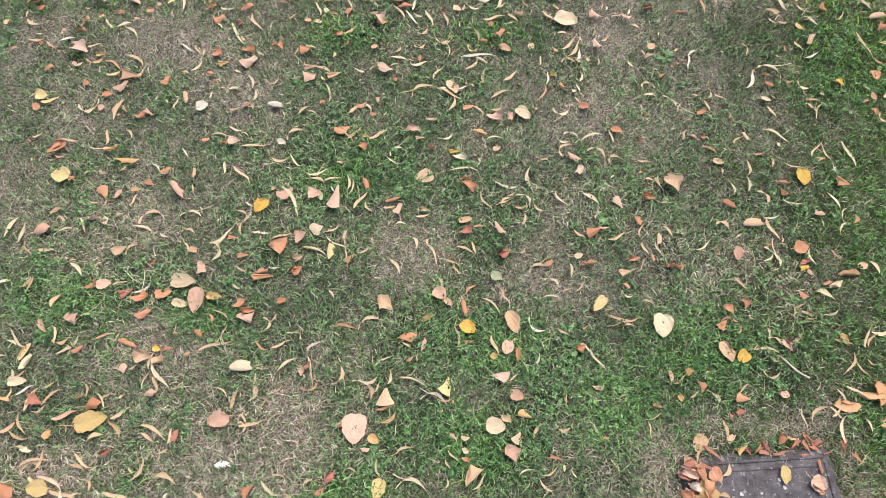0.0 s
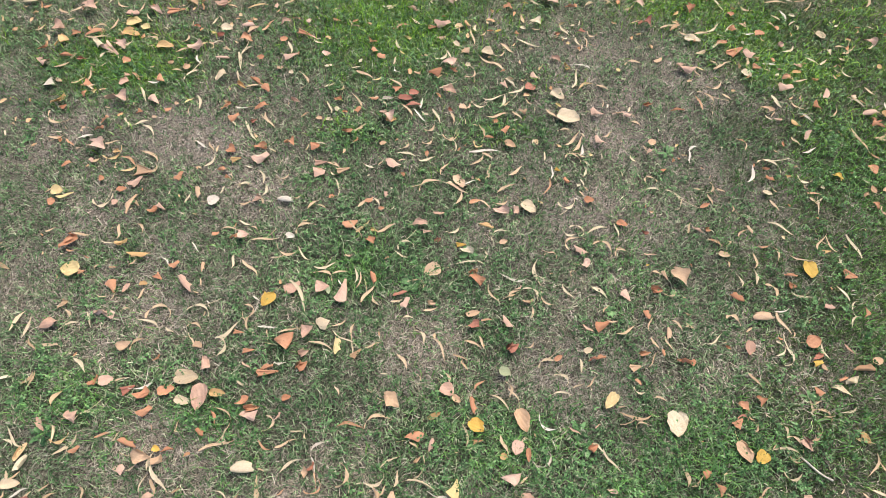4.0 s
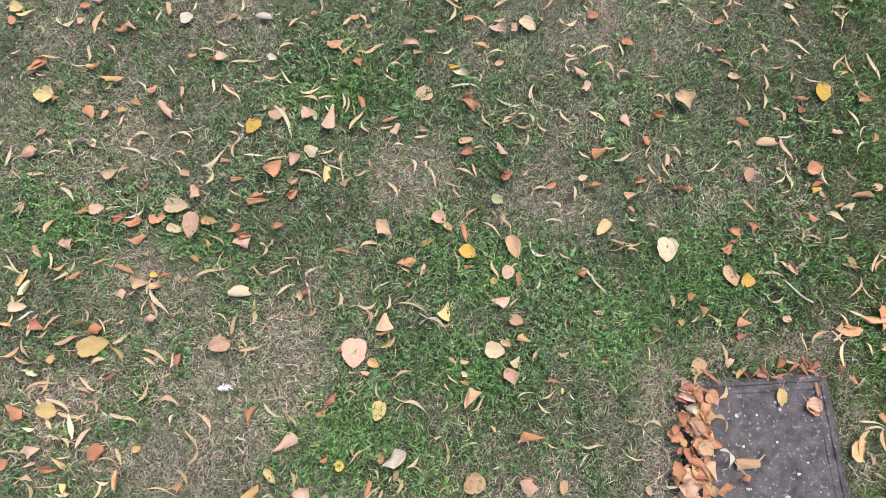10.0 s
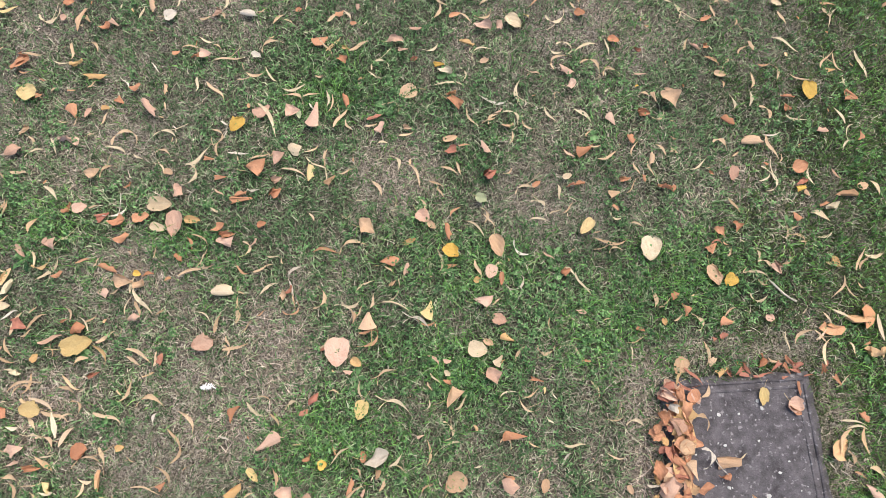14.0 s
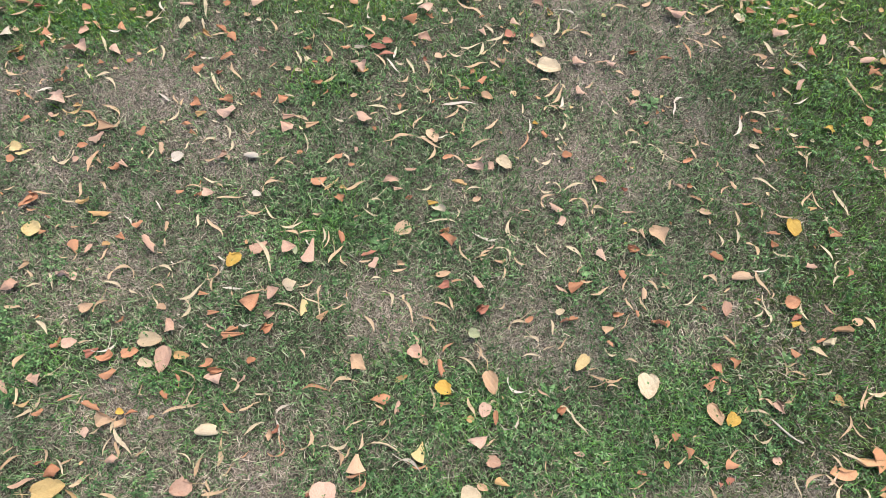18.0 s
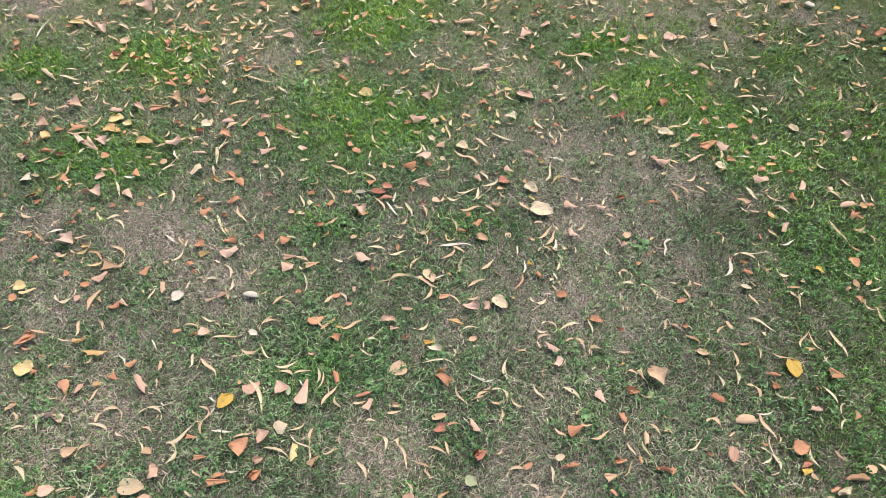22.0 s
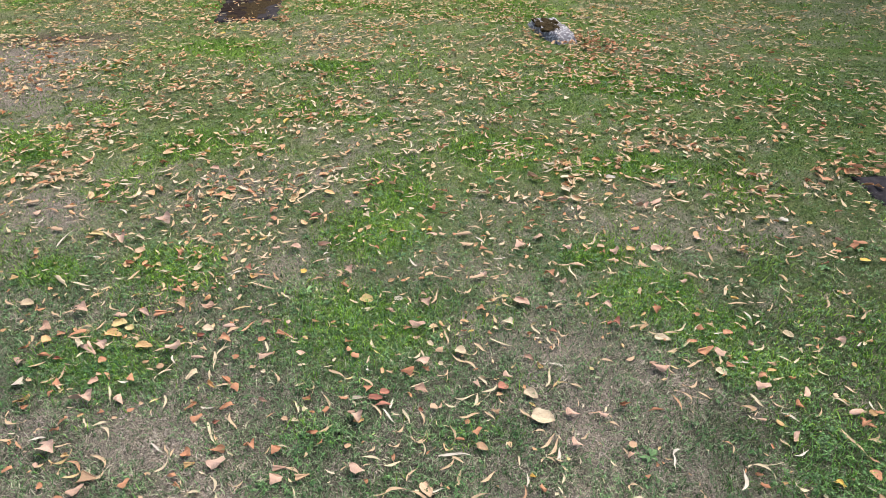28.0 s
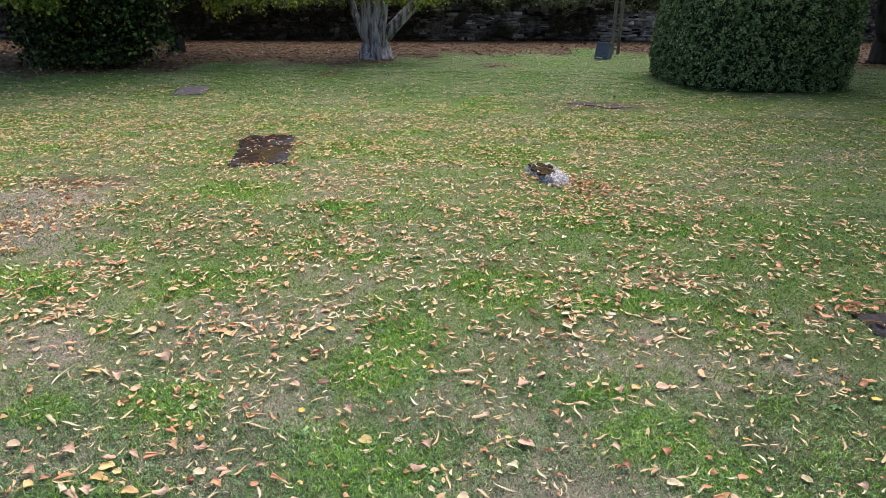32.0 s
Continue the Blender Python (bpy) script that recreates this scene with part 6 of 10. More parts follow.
litter("L", -0.986, -0.019, 61, 2.6, "orange", 2.2)
litter("L", -0.215, -0.018, 13, 2.2, "yellow", 2.4)
litter("F", -0.924, -0.017, 13, 3.2, "pink", 1.1)
litter("B", 0.574, -0.013, -100, 5.9, "tan", 1.2, 2.4)
litter("B", -0.048, -0.006, 42, 4.2, "cream", 1.2, -1.2)
litter("D", 0.717, -0.005, 11, 5.7, "tan", 2.8)
litter("B", -0.653, -0.005, -17, 3.1, "tan", 0.3, -1.6)
litter("D", -0.089, -0.004, 6, 5.8, "white", 4.4)
litter("B", -0.178, -0.002, -138, 6.0, "cream", 0.8, -0.8)
litter("B", 0.348, -0.002, 46, 3.8, "white", 0.6, 0.8)
litter("F", -0.252, -0.002, 14, 2.5, "orange", 1.8)
litter("B", -0.847, -0.001, 14, 3.2, "cream", 0.6, -0.4)
litter("L", -0.121, 0.000, 7, 1.6, "orange", 2.6)
litter("B", 0.648, 0.002, -90, 7.2, "white", 1.2, 3.2)
litter("B", 0.994, 0.002, -92, 4.9, "tan", 1.0, 2.8)
litter("B", -0.557, 0.003, -116, 5.4, "tan", 1.1, 1.6)
litter("B", 0.084, 0.005, 3, 9.8, "cream", 0.5, 2.0)
litter("B", -0.968, 0.005, 0, 5.4, "tan", 0.7, 0.8)
litter("B", 0.020, 0.007, -99, 6.9, "tan", 0.8, 1.6)
litter("B", 0.754, 0.007, 33, 2.0, "cream", 0.4, 0.0)
litter("L", -0.778, 0.009, -141, 4.1, "orange", 3.7)
litter("B", 0.463, 0.010, -3, 5.0, "tan", 0.6, -1.6)
litter("D", -0.923, 0.011, 51, 3.3, "pink", 3.3)
litter("F", -0.189, 0.013, -43, 1.9, "orange", 1.3)
litter("L", -0.684, 0.017, 16, 2.2, "gold", 1.6)
litter("B", -0.863, 0.019, -47, 6.3, "tan", 1.0, 2.4)
litter("F", 0.567, 0.021, 15, 3.1, "red", 2.0)
litter("B", -0.881, 0.021, -4, 8.0, "cream", 0.7, 2.0)
litter("B", 0.206, 0.025, -35, 4.8, "tan", 0.7, 3.2)
litter("L", 0.619, 0.028, 7, 3.8, "tan", 3.4)
litter("B", 0.369, 0.028, 2, 4.8, "cream", 0.7, 0.0)
litter("T", -0.344, 0.032, -143, 6.1, "pink", 3.5)
litter("B", -0.561, 0.035, -56, 5.5, "tan", 1.0, 0.8)
litter("B", -0.444, 0.039, -24, 2.5, "white", 0.7, 0.4)
litter("L", 0.573, 0.039, 30, 1.6, "gold", 2.1)
litter("B", -0.481, 0.041, 63, 1.1, "tan", 0.3, 0.4)
litter("F", 0.010, 0.046, 18, 1.9, "pink", 0.8)
litter("D", 0.227, 0.052, 16, 5.9, "orange", 2.6)
litter("B", 0.064, 0.058, -86, 6.1, "tan", 0.9, 2.8)
litter("B", 1.026, 0.062, -7, 6.5, "cream", 0.6, 1.6)
litter("B", 0.510, 0.065, -22, 6.4, "cream", 1.0, 2.4)
litter("C", 0.554, 0.067, 51, 2.7, "orange", 1.9)
litter("D", 0.621, 0.068, -64, 3.9, "orange", 3.0)
litter("B", 0.647, 0.070, -22, 7.7, "tan", 1.1, 3.6)
litter("D", 0.599, 0.071, -11, 4.1, "pink", 3.9)
litter("B", -0.541, 0.073, -57, 7.1, "tan", 1.2, 1.6)
litter("B", -0.330, 0.080, -54, 3.5, "tan", 0.7, 0.8)
litter("B", 1.020, 0.080, -13, 5.9, "cream", 0.8, 0.8)
litter("B", -0.605, 0.082, 66, 3.7, "white", 0.8, 2.0)
litter("B", -0.720, 0.083, -21, 6.6, "tan", 1.2, 0.4)
litter("B", -0.817, 0.084, 30, 3.5, "tan", 0.7, 1.6)
litter("B", -0.842, 0.085, -20, 6.8, "tan", 1.0, 0.4)
litter("D", 0.571, 0.093, 9, 3.0, "orange", 3.1)
litter("B", -0.050, 0.095, -15, 10.1, "cream", 1.2, 2.0)
litter("D", -0.980, 0.095, -21, 6.0, "orange", 3.1)
litter("C", 1.048, 0.097, -52, 3.1, "orange", 1.7)
litter("D", -0.263, 0.097, 37, 2.6, "red", 1.6)
litter("C", -0.431, 0.098, 58, 4.7, "orange", 2.5)
litter("B", 0.461, 0.102, 19, 6.7, "tan", 0.5, -2.0)
litter("L", -0.905, 0.102, -179, 5.4, "lemon", 4.1)
litter("B", -0.804, 0.103, -65, 5.1, "tan", 0.8, 2.4)
litter("L", -0.130, 0.105, -105, 4.7, "lemon", 3.5)
litter("B", -0.374, 0.106, -32, 5.9, "cream", 1.0, -1.2)
litter("B", -0.621, 0.106, -4, 8.8, "tan", 1.2, 2.0)
litter("F", 0.883, 0.108, -27, 3.5, "orange", 1.7)
litter("B", -0.290, 0.109, 14, 4.4, "cream", 1.1, 2.4)
litter("D", 0.597, 0.113, 17, 2.8, "white", 2.6)
litter("B", -0.978, 0.115, 8, 3.8, "cream", 0.4, 0.4)
litter("B", -0.366, 0.118, -30, 6.3, "tan", 0.5, 2.0)
litter("B", 0.020, 0.120, 76, 3.9, "cream", 0.6, -2.0)
litter("L", 0.889, 0.121, -35, 3.7, "pink", 3.9)
litter("B", 0.103, 0.123, 50, 4.4, "cream", 0.8, -0.8)
litter("B", 0.265, 0.126, -30, 6.8, "tan", 0.7, -2.0)
litter("D", -0.242, 0.128, 56, 3.6, "red", 1.9)
litter("B", -0.933, 0.129, -22, 7.6, "tan", 0.9, 3.6)
litter("C", 0.645, 0.131, 41, 3.3, "orange", 1.6)
litter("B", 0.217, 0.138, 17, 5.3, "cream", 0.7, 1.6)
litter("L", 0.643, 0.139, -51, 2.7, "orange", 3.6)
litter("L", 0.814, 0.140, -104, 4.4, "lemon", 2.4)
litter("D", 0.085, 0.140, 33, 5.5, "tan", 3.5)
litter("F", 0.585, 0.142, -35, 4.7, "pink", 2.7)
litter("B", -0.824, 0.144, -26, 4.4, "tan", 1.1, 1.2)
litter("B", -0.194, 0.145, -13, 2.4, "tan", 0.5, 1.2)
litter("F", 0.610, 0.146, 41, 2.9, "orange", 2.6)
litter("B", -0.688, 0.147, 66, 6.0, "tan", 1.1, -1.2)
litter("B", 0.268, 0.148, 28, 4.9, "tan", 0.6, -1.2)
litter("B", -0.788, 0.148, 36, 1.9, "cream", 0.6, -0.4)
litter("B", -0.131, 0.153, 96, 4.3, "cream", 0.6, 1.2)
litter("B", -0.923, 0.154, 16, 7.6, "tan", 0.9, 1.2)
litter("B", 0.420, 0.155, -63, 4.1, "tan", 0.9, 1.2)
litter("B", 0.671, 0.157, 57, 5.8, "tan", 1.2, -2.0)
litter("B", 0.030, 0.159, -60, 2.2, "tan", 0.6, -0.4)
litter("C", 0.901, 0.160, -85, 3.5, "orange", 0.9)
litter("F", 0.073, 0.172, -39, 2.1, "orange", 1.4)
litter("F", 0.284, 0.176, -14, 3.3, "orange", 1.0)
litter("B", 0.044, 0.176, -48, 3.6, "cream", 0.5, 0.0)
litter("B", -0.064, 0.177, 28, 7.6, "tan", 0.9, 2.0)
litter("B", -0.972, 0.177, -31, 6.0, "cream", 0.8, 2.0)
litter("F", 0.997, 0.179, -60, 2.8, "orange", 1.4)
litter("B", 1.010, 0.179, 37, 4.9, "cream", 0.4, -0.4)
litter("F", -0.768, 0.182, 23, 3.6, "red", 1.3)
litter("D", 0.179, 0.184, -13, 3.6, "pink", 3.5)
litter("F", 0.871, 0.185, 16, 1.8, "red", 0.7)
litter("B", 0.930, 0.189, 3, 2.3, "red", 0.7, 0.8)
litter("C", -0.164, 0.190, -5, 2.5, "pink", 1.1)
litter("L", 0.072, 0.190, -18, 2.0, "cream", 1.4)
litter("B", 0.822, 0.191, 7, 4.9, "red", 0.8, 0.0)
litter("F", 0.726, 0.199, 29, 3.5, "gold", 1.9)
litter("L", 0.626, 0.211, -123, 4.4, "tan", 3.4)
litter("B", -0.674, 0.214, -31, 4.1, "tan", 0.9, 0.0)
litter("L", -0.145, 0.215, -31, 3.1, "gold", 2.2)
litter("B", 0.037, 0.218, -45, 4.2, "pink", 1.1, 1.6)
litter("F", 0.071, 0.218, -15, 2.0, "pink", 1.1)
litter("C", -0.615, 0.219, 84, 3.0, "red", 1.6)
litter("B", -0.978, 0.220, -17, 5.0, "tan", 0.8, -1.2)
litter("F", 0.402, 0.220, 15, 2.3, "orange", 1.0)
litter("L", -0.913, 0.221, 54, 2.4, "gold", 1.8)
litter("T", 0.194, 0.221, 56, 3.0, "cream", 2.4)
litter("B", -0.625, 0.221, 83, 3.5, "tan", 0.9, 0.0)
litter("C", 0.703, 0.222, 49, 2.8, "tan", 1.5)
litter("F", 0.820, 0.223, 45, 3.5, "orange", 2.5)
litter("B", 0.853, 0.225, -19, 3.1, "tan", 0.7, -0.8)
litter("B", -0.666, 0.227, -29, 6.4, "tan", 1.2, 0.8)
litter("B", -0.764, 0.228, -54, 6.5, "gold", 1.2, 1.6)
litter("B", -0.884, 0.228, -65, 4.5, "tan", 0.6, 2.0)
litter("B", 0.249, 0.237, 49, 5.1, "tan", 0.7, 1.2)
litter("B", -0.468, 0.239, -98, 4.6, "tan", 0.8, 3.2)
litter("L", -0.193, 0.239, -90, 7.0, "pink", 6.0)
litter("B", 0.512, 0.239, -85, 3.8, "cream", 0.5, 0.4)
litter("B", 0.688, 0.239, -94, 6.0, "tan", 1.1, 1.2)
litter("B", 0.383, 0.240, -74, 2.5, "cream", 0.8, 0.4)
litter("B", -0.975, 0.243, -58, 5.6, "tan", 1.0, -1.2)
litter("B", 0.360, 0.245, -19, 5.1, "cream", 0.9, 2.4)
litter("F", -0.224, 0.245, 52, 1.6, "red", 1.4)
litter("L", 0.144, 0.247, -10, 4.7, "cream", 4.1)
litter("B", -0.436, 0.251, 15, 6.1, "tan", 1.2, -0.4)
litter("L", -0.818, 0.252, 17, 7.4, "lemon", 5.0)
litter("B", 0.308, 0.258, 1, 6.2, "tan", 1.1, -2.8)
litter("L", -0.517, 0.258, -159, 5.3, "pink", 4.5)
litter("B", -0.456, 0.260, -66, 3.0, "tan", 0.6, 0.0)
litter("L", 0.170, 0.264, -31, 2.6, "tan", 1.7)
litter("B", -0.883, 0.266, 16, 6.0, "pink", 1.2, 0.0)
litter("F", 1.082, 0.268, 22, 2.2, "orange", 0.8)
litter("B", 0.889, 0.268, -84, 4.9, "cream", 0.6, 0.0)
litter("B", -0.750, 0.272, 31, 4.8, "tan", 1.2, 0.0)
litter("B", -0.240, 0.274, 45, 8.3, "cream", 0.7, -2.0)
litter("F", 0.716, 0.275, 15, 1.1, "red", 1.1)
litter("B", -0.123, 0.275, 44, 7.5, "orange", 1.1, -2.0)
litter("T", 0.216, 0.275, -24, 3.5, "gold", 2.0)
litter("B", 0.528, 0.276, 20, 5.8, "tan", 0.5, -0.8)
litter("B", 0.934, 0.279, 32, 7.0, "tan", 1.1, 1.6)
litter("B", 0.972, 0.281, -48, 4.1, "tan", 0.8, 0.4)
litter("B", -0.944, 0.281, 38, 2.9, "tan", 0.6, -0.8)
litter("F", 0.736, 0.283, 43, 2.1, "red", 1.6)
litter("B", -0.122, 0.288, 9, 3.8, "orange", 1.1, 0.0)
litter("B", -0.727, 0.288, 75, 3.7, "cream", 0.5, -3.2)
litter("B", -0.001, 0.293, -22, 9.2, "white", 1.1, 2.0)
litter("D", -0.818, 0.294, 20, 4.1, "orange", 3.2)
litter("D", -0.962, 0.298, 10, 3.6, "red", 3.4)
litter("F", 0.537, 0.298, -8, 2.2, "orange", 1.1)
litter("B", -0.413, 0.299, 53, 3.8, "tan", 0.5, 0.0)
litter("B", -0.483, 0.306, 74, 4.7, "tan", 1.2, 0.8)
litter("B", -0.918, 0.306, 36, 6.4, "tan", 1.1, 1.6)
litter("F", -0.857, 0.310, 23, 2.3, "orange", 0.9)
litter("T", -0.121, 0.313, 89, 4.4, "tan", 4.7)
litter("B", 0.671, 0.314, -77, 5.6, "tan", 1.2, 2.4)
litter("B", -0.792, 0.315, 35, 2.8, "tan", 0.6, -0.4)
litter("L", 0.598, 0.316, -78, 1.9, "gold", 1.4)
litter("B", -0.520, 0.317, -38, 5.1, "cream", 0.6, 1.6)
litter("T", 0.750, 0.318, -8, 3.5, "orange", 2.6)
litter("L", 0.197, 0.319, -13, 3.6, "pink", 3.1)
litter("D", -0.687, 0.320, 14, 3.3, "pink", 2.0)
litter("B", 0.024, 0.322, 7, 6.1, "orange", 0.8, -2.0)
litter("B", 0.992, 0.323, -65, 4.2, "tan", 0.8, 1.2)
litter("B", -0.988, 0.324, 28, 4.4, "white", 0.7, 0.8)
litter("B", -0.847, 0.325, -74, 3.4, "tan", 0.7, 1.2)
litter("C", -0.156, 0.326, -82, 4.1, "tan", 1.4)
litter("B", 0.633, 0.326, 34, 2.6, "tan", 0.7, -0.4)
litter("L", 0.855, 0.326, -16, 2.2, "pink", 2.0)
litter("B", -0.186, 0.331, -46, 7.1, "cream", 0.7, 2.4)
litter("B", -0.381, 0.332, 41, 2.1, "orange", 0.6, -0.4)
litter("B", -0.625, 0.334, 34, 2.5, "tan", 0.6, 0.0)
litter("B", 1.030, 0.335, -34, 4.1, "cream", 1.2, 0.8)
litter("B", -0.934, 0.337, 45, 2.4, "tan", 0.6, 0.4)
litter("B", -0.682, 0.338, -66, 4.3, "tan", 1.1, 0.4)
litter("B", -0.143, 0.338, 63, 2.5, "tan", 0.7, -0.4)
litter("B", -0.441, 0.338, 91, 5.9, "tan", 1.2, -0.4)
litter("D", 0.395, 0.339, -30, 2.8, "pink", 1.4)
litter("B", 0.760, 0.341, 34, 3.7, "tan", 0.7, 0.8)
litter("T", 0.024, 0.341, 73, 4.8, "lemon", 3.4)
litter("B", 0.942, 0.344, 43, 1.6, "cream", 0.5, 0.0)
litter("L", -1.016, 0.345, 6, 4.5, "cream", 2.4)
litter("C", 0.655, 0.346, -82, 3.6, "orange", 2.3)
litter("S", -0.061, 0.347, -13, 8.3, "cream", 0.7, 1.2)
litter("B", 1.090, 0.347, -53, 4.1, "tan", 0.8, 2.0)
litter("B", -0.701, 0.348, 76, 5.4, "cream", 0.7, 1.6)
litter("B", -0.315, 0.350, 48, 6.8, "orange", 0.8, -3.2)
litter("B", -1.027, 0.357, -62, 3.4, "tan", 0.8, -0.4)
litter("B", -0.671, 0.358, -47, 7.6, "cream", 1.2, -0.4)
litter("D", 0.159, 0.359, 0, 4.7, "pink", 3.0)
litter("B", -0.114, 0.363, 78, 3.6, "tan", 0.8, -0.8)
litter("B", 0.192, 0.363, 35, 2.5, "tan", 0.6, 0.4)
litter("B", -1.012, 0.365, 37, 2.5, "tan", 0.8, -0.4)
litter("B", 0.603, 0.365, 38, 4.2, "tan", 0.7, -0.8)
litter("B", -0.164, 0.368, 20, 6.2, "cream", 1.0, -2.4)
litter("B", -0.252, 0.371, 84, 7.3, "tan", 1.0, -2.4)
litter("B", 0.571, 0.371, -91, 5.3, "tan", 1.1, 1.6)
litter("D", -0.331, 0.376, 22, 1.6, "tan", 2.8)
litter("D", -0.769, 0.377, 20, 3.2, "pink", 2.6)
litter("B", -0.432, 0.381, -18, 2.0, "tan", 0.4, 0.0)
litter("C", 0.627, 0.382, -145, 2.4, "orange", 1.9)
litter("B", -0.744, 0.384, 34, 2.6, "cream", 0.8, -0.8)
litter("C", -0.476, 0.387, 1, 6.1, "cream", 2.9)
litter("F", -0.318, 0.389, 22, 2.4, "red", 2.0)
litter("B", -0.364, 0.390, 31, 5.8, "cream", 0.8, 1.2)
litter("S", -0.061, 0.390, -112, 6.6, "cream", 0.5, 1.6)
litter("B", -0.310, 0.391, -71, 3.9, "white", 0.6, 0.0)
litter("S", 0.893, 0.394, -44, 8.1, "white", 0.7, -0.4)
litter("B", 0.835, 0.395, 16, 7.5, "cream", 0.7, -2.8)
litter("B", 1.068, 0.398, -47, 5.5, "tan", 0.6, -1.6)
litter("B", -0.700, 0.399, 77, 4.3, "cream", 0.9, 1.2)
litter("B", -0.128, 0.401, 31, 5.2, "cream", 0.7, 0.8)
litter("D", -0.685, 0.401, -4, 3.1, "tan", 2.8)
litter("B", 1.030, 0.405, -124, 6.6, "tan", 0.6, 1.2)
litter("F", -0.064, 0.407, 41, 2.1, "tan", 1.1)
litter("D", -0.728, 0.409, -2, 5.3, "tan", 3.7)
litter("B", 0.405, 0.409, -56, 6.4, "cream", 0.6, -0.4)
litter("B", 1.091, 0.410, -34, 2.8, "tan", 0.8, -1.6)
litter("L", 0.145, 0.416, -28, 1.9, "gold", 1.7)
litter("B", 0.236, 0.418, 58, 7.1, "white", 0.9, -2.4)
litter("L", 0.768, 0.420, -134, 3.6, "yellow", 3.4)
litter("L", 0.205, 0.421, -92, 3.4, "orange", 1.3)
litter("D", -0.888, 0.424, 11, 3.1, "orange", 1.7)
litter("B", 0.851, 0.424, -25, 4.8, "tan", 0.9, -2.0)
litter("B", 0.831, 0.427, -14, 7.6, "cream", 1.0, 1.6)
litter("C", -0.667, 0.428, 10, 3.4, "orange", 1.2)
litter("L", -0.694, 0.428, -17, 2.1, "yellow", 1.6)
litter("B", -0.298, 0.428, -136, 6.4, "white", 1.2, -2.0)
litter("L", 0.728, 0.432, -69, 5.5, "tan", 3.8)
litter("B", 0.068, 0.435, 13, 2.6, "cream", 0.5, 0.0)
litter("B", -0.547, 0.436, 18, 8.3, "tan", 0.8, 0.4)
litter("B", -1.054, 0.438, -31, 3.4, "cream", 0.7, 1.2)
litter("B", 0.373, 0.438, -36, 3.6, "cream", 0.9, 1.2)
litter("L", 0.178, 0.438, -109, 3.6, "pink", 3.1)
litter("F", 0.364, 0.439, 28, 2.6, "orange", 2.2)
litter("B", -0.073, 0.440, -38, 2.8, "tan", 0.6, 0.8)
litter("B", -0.383, 0.442, 23, 5.1, "tan", 0.8, 0.4)
litter("B", -0.433, 0.442, -28, 4.7, "orange", 0.9, -1.6)
litter("B", 0.147, 0.443, -70, 4.6, "tan", 1.1, 0.0)
litter("C", -0.030, 0.443, -103, 3.5, "pink", 1.2)
litter("C", -0.768, 0.443, -20, 5.9, "orange", 1.5)
litter("B", -0.919, 0.444, 60, 8.0, "cream", 1.2, -1.6)
litter("B", -0.495, 0.445, 9, 2.2, "cream", 0.6, -1.6)
litter("B", 0.855, 0.449, -49, 6.1, "tan", 1.2, 2.4)
litter("B", 0.199, 0.450, 13, 3.3, "tan", 1.0, 2.0)
litter("F", 0.886, 0.452, -67, 4.0, "pink", 3.0)
litter("F", 0.082, 0.452, 13, 2.6, "orange", 1.2)
litter("B", -1.033, 0.455, -36, 7.6, "cream", 0.9, -1.6)
litter("B", -0.799, 0.456, 59, 2.7, "tan", 0.4, 0.0)
litter("B", -0.936, 0.457, 28, 5.5, "gold", 1.2, -2.4)
litter("B", -0.831, 0.458, 14, 3.7, "orange", 1.1, 0.8)
litter("B", -0.519, 0.459, -53, 5.9, "cream", 0.9, -2.4)
litter("D", -0.071, 0.460, 21, 4.8, "orange", 2.6)
litter("B", 0.044, 0.462, -90, 6.8, "cream", 0.8, 1.6)
litter("B", 0.307, 0.462, 27, 1.3, "white", 0.4, 0.0)
litter("B", 1.106, 0.465, 46, 4.5, "tan", 0.7, 0.8)
litter("L", 1.034, 0.467, -57, 3.1, "gold", 2.1)
litter("C", -0.596, 0.469, -35, 2.9, "orange", 1.4)
litter("B", -0.360, 0.471, -6, 3.1, "cream", 0.5, 0.4)
litter("B", 0.918, 0.472, 34, 3.7, "tan", 0.9, -0.8)
litter("B", 1.036, 0.475, -40, 2.7, "tan", 0.6, -0.8)
litter("B", 1.097, 0.478, 58, 7.4, "tan", 0.9, 0.0)
litter("B", -0.719, 0.478, -54, 1.8, "pink", 0.5, 1.2)
litter("B", 0.323, 0.479, -35, 2.9, "pink", 0.7, 0.0)
litter("B", -0.655, 0.483, 69, 3.1, "tan", 0.4, 0.4)
litter("B", 0.837, 0.483, -81, 4.0, "cream", 1.1, 2.0)
litter("B", -0.230, 0.483, -3, 6.4, "orange", 1.2, 1.2)
litter("B", -0.155, 0.485, 12, 10.1, "tan", 1.0, 2.0)
litter("L", -0.992, 0.485, -50, 4.2, "pink", 1.6)
litter("B", 0.494, 0.487, 4, 5.1, "tan", 0.6, 2.0)
litter("L", 0.081, 0.489, -42, 4.5, "yellow", 3.5)
litter("B", -0.442, 0.491, -99, 5.7, "tan", 0.8, 2.8)
litter("B", 0.772, 0.491, 58, 2.7, "tan", 0.8, -1.2)
litter("B", 0.381, 0.492, 28, 1.9, "pink", 0.6, 0.4)
litter("B", -0.883, 0.496, 7, 6.7, "cream", 0.7, 2.4)
litter("L", 0.577, 0.499, -97, 6.4, "cream", 5.2)
litter("D", -0.918, 0.501, 9, 3.9, "pink", 3.6)
litter("B", -0.560, 0.502, -43, 8.9, "tan", 0.6, 2.0)
litter("F", 0.732, 0.503, 44, 2.9, "orange", 2.5)
litter("L", 0.196, 0.505, -75, 6.0, "tan", 3.7)
litter("B", 0.265, 0.506, -24, 7.9, "white", 0.9, -2.4)
litter("D", -0.483, 0.507, 7, 4.7, "pink", 2.9)
litter("F", -0.414, 0.507, 39, 2.8, "pink", 1.3)
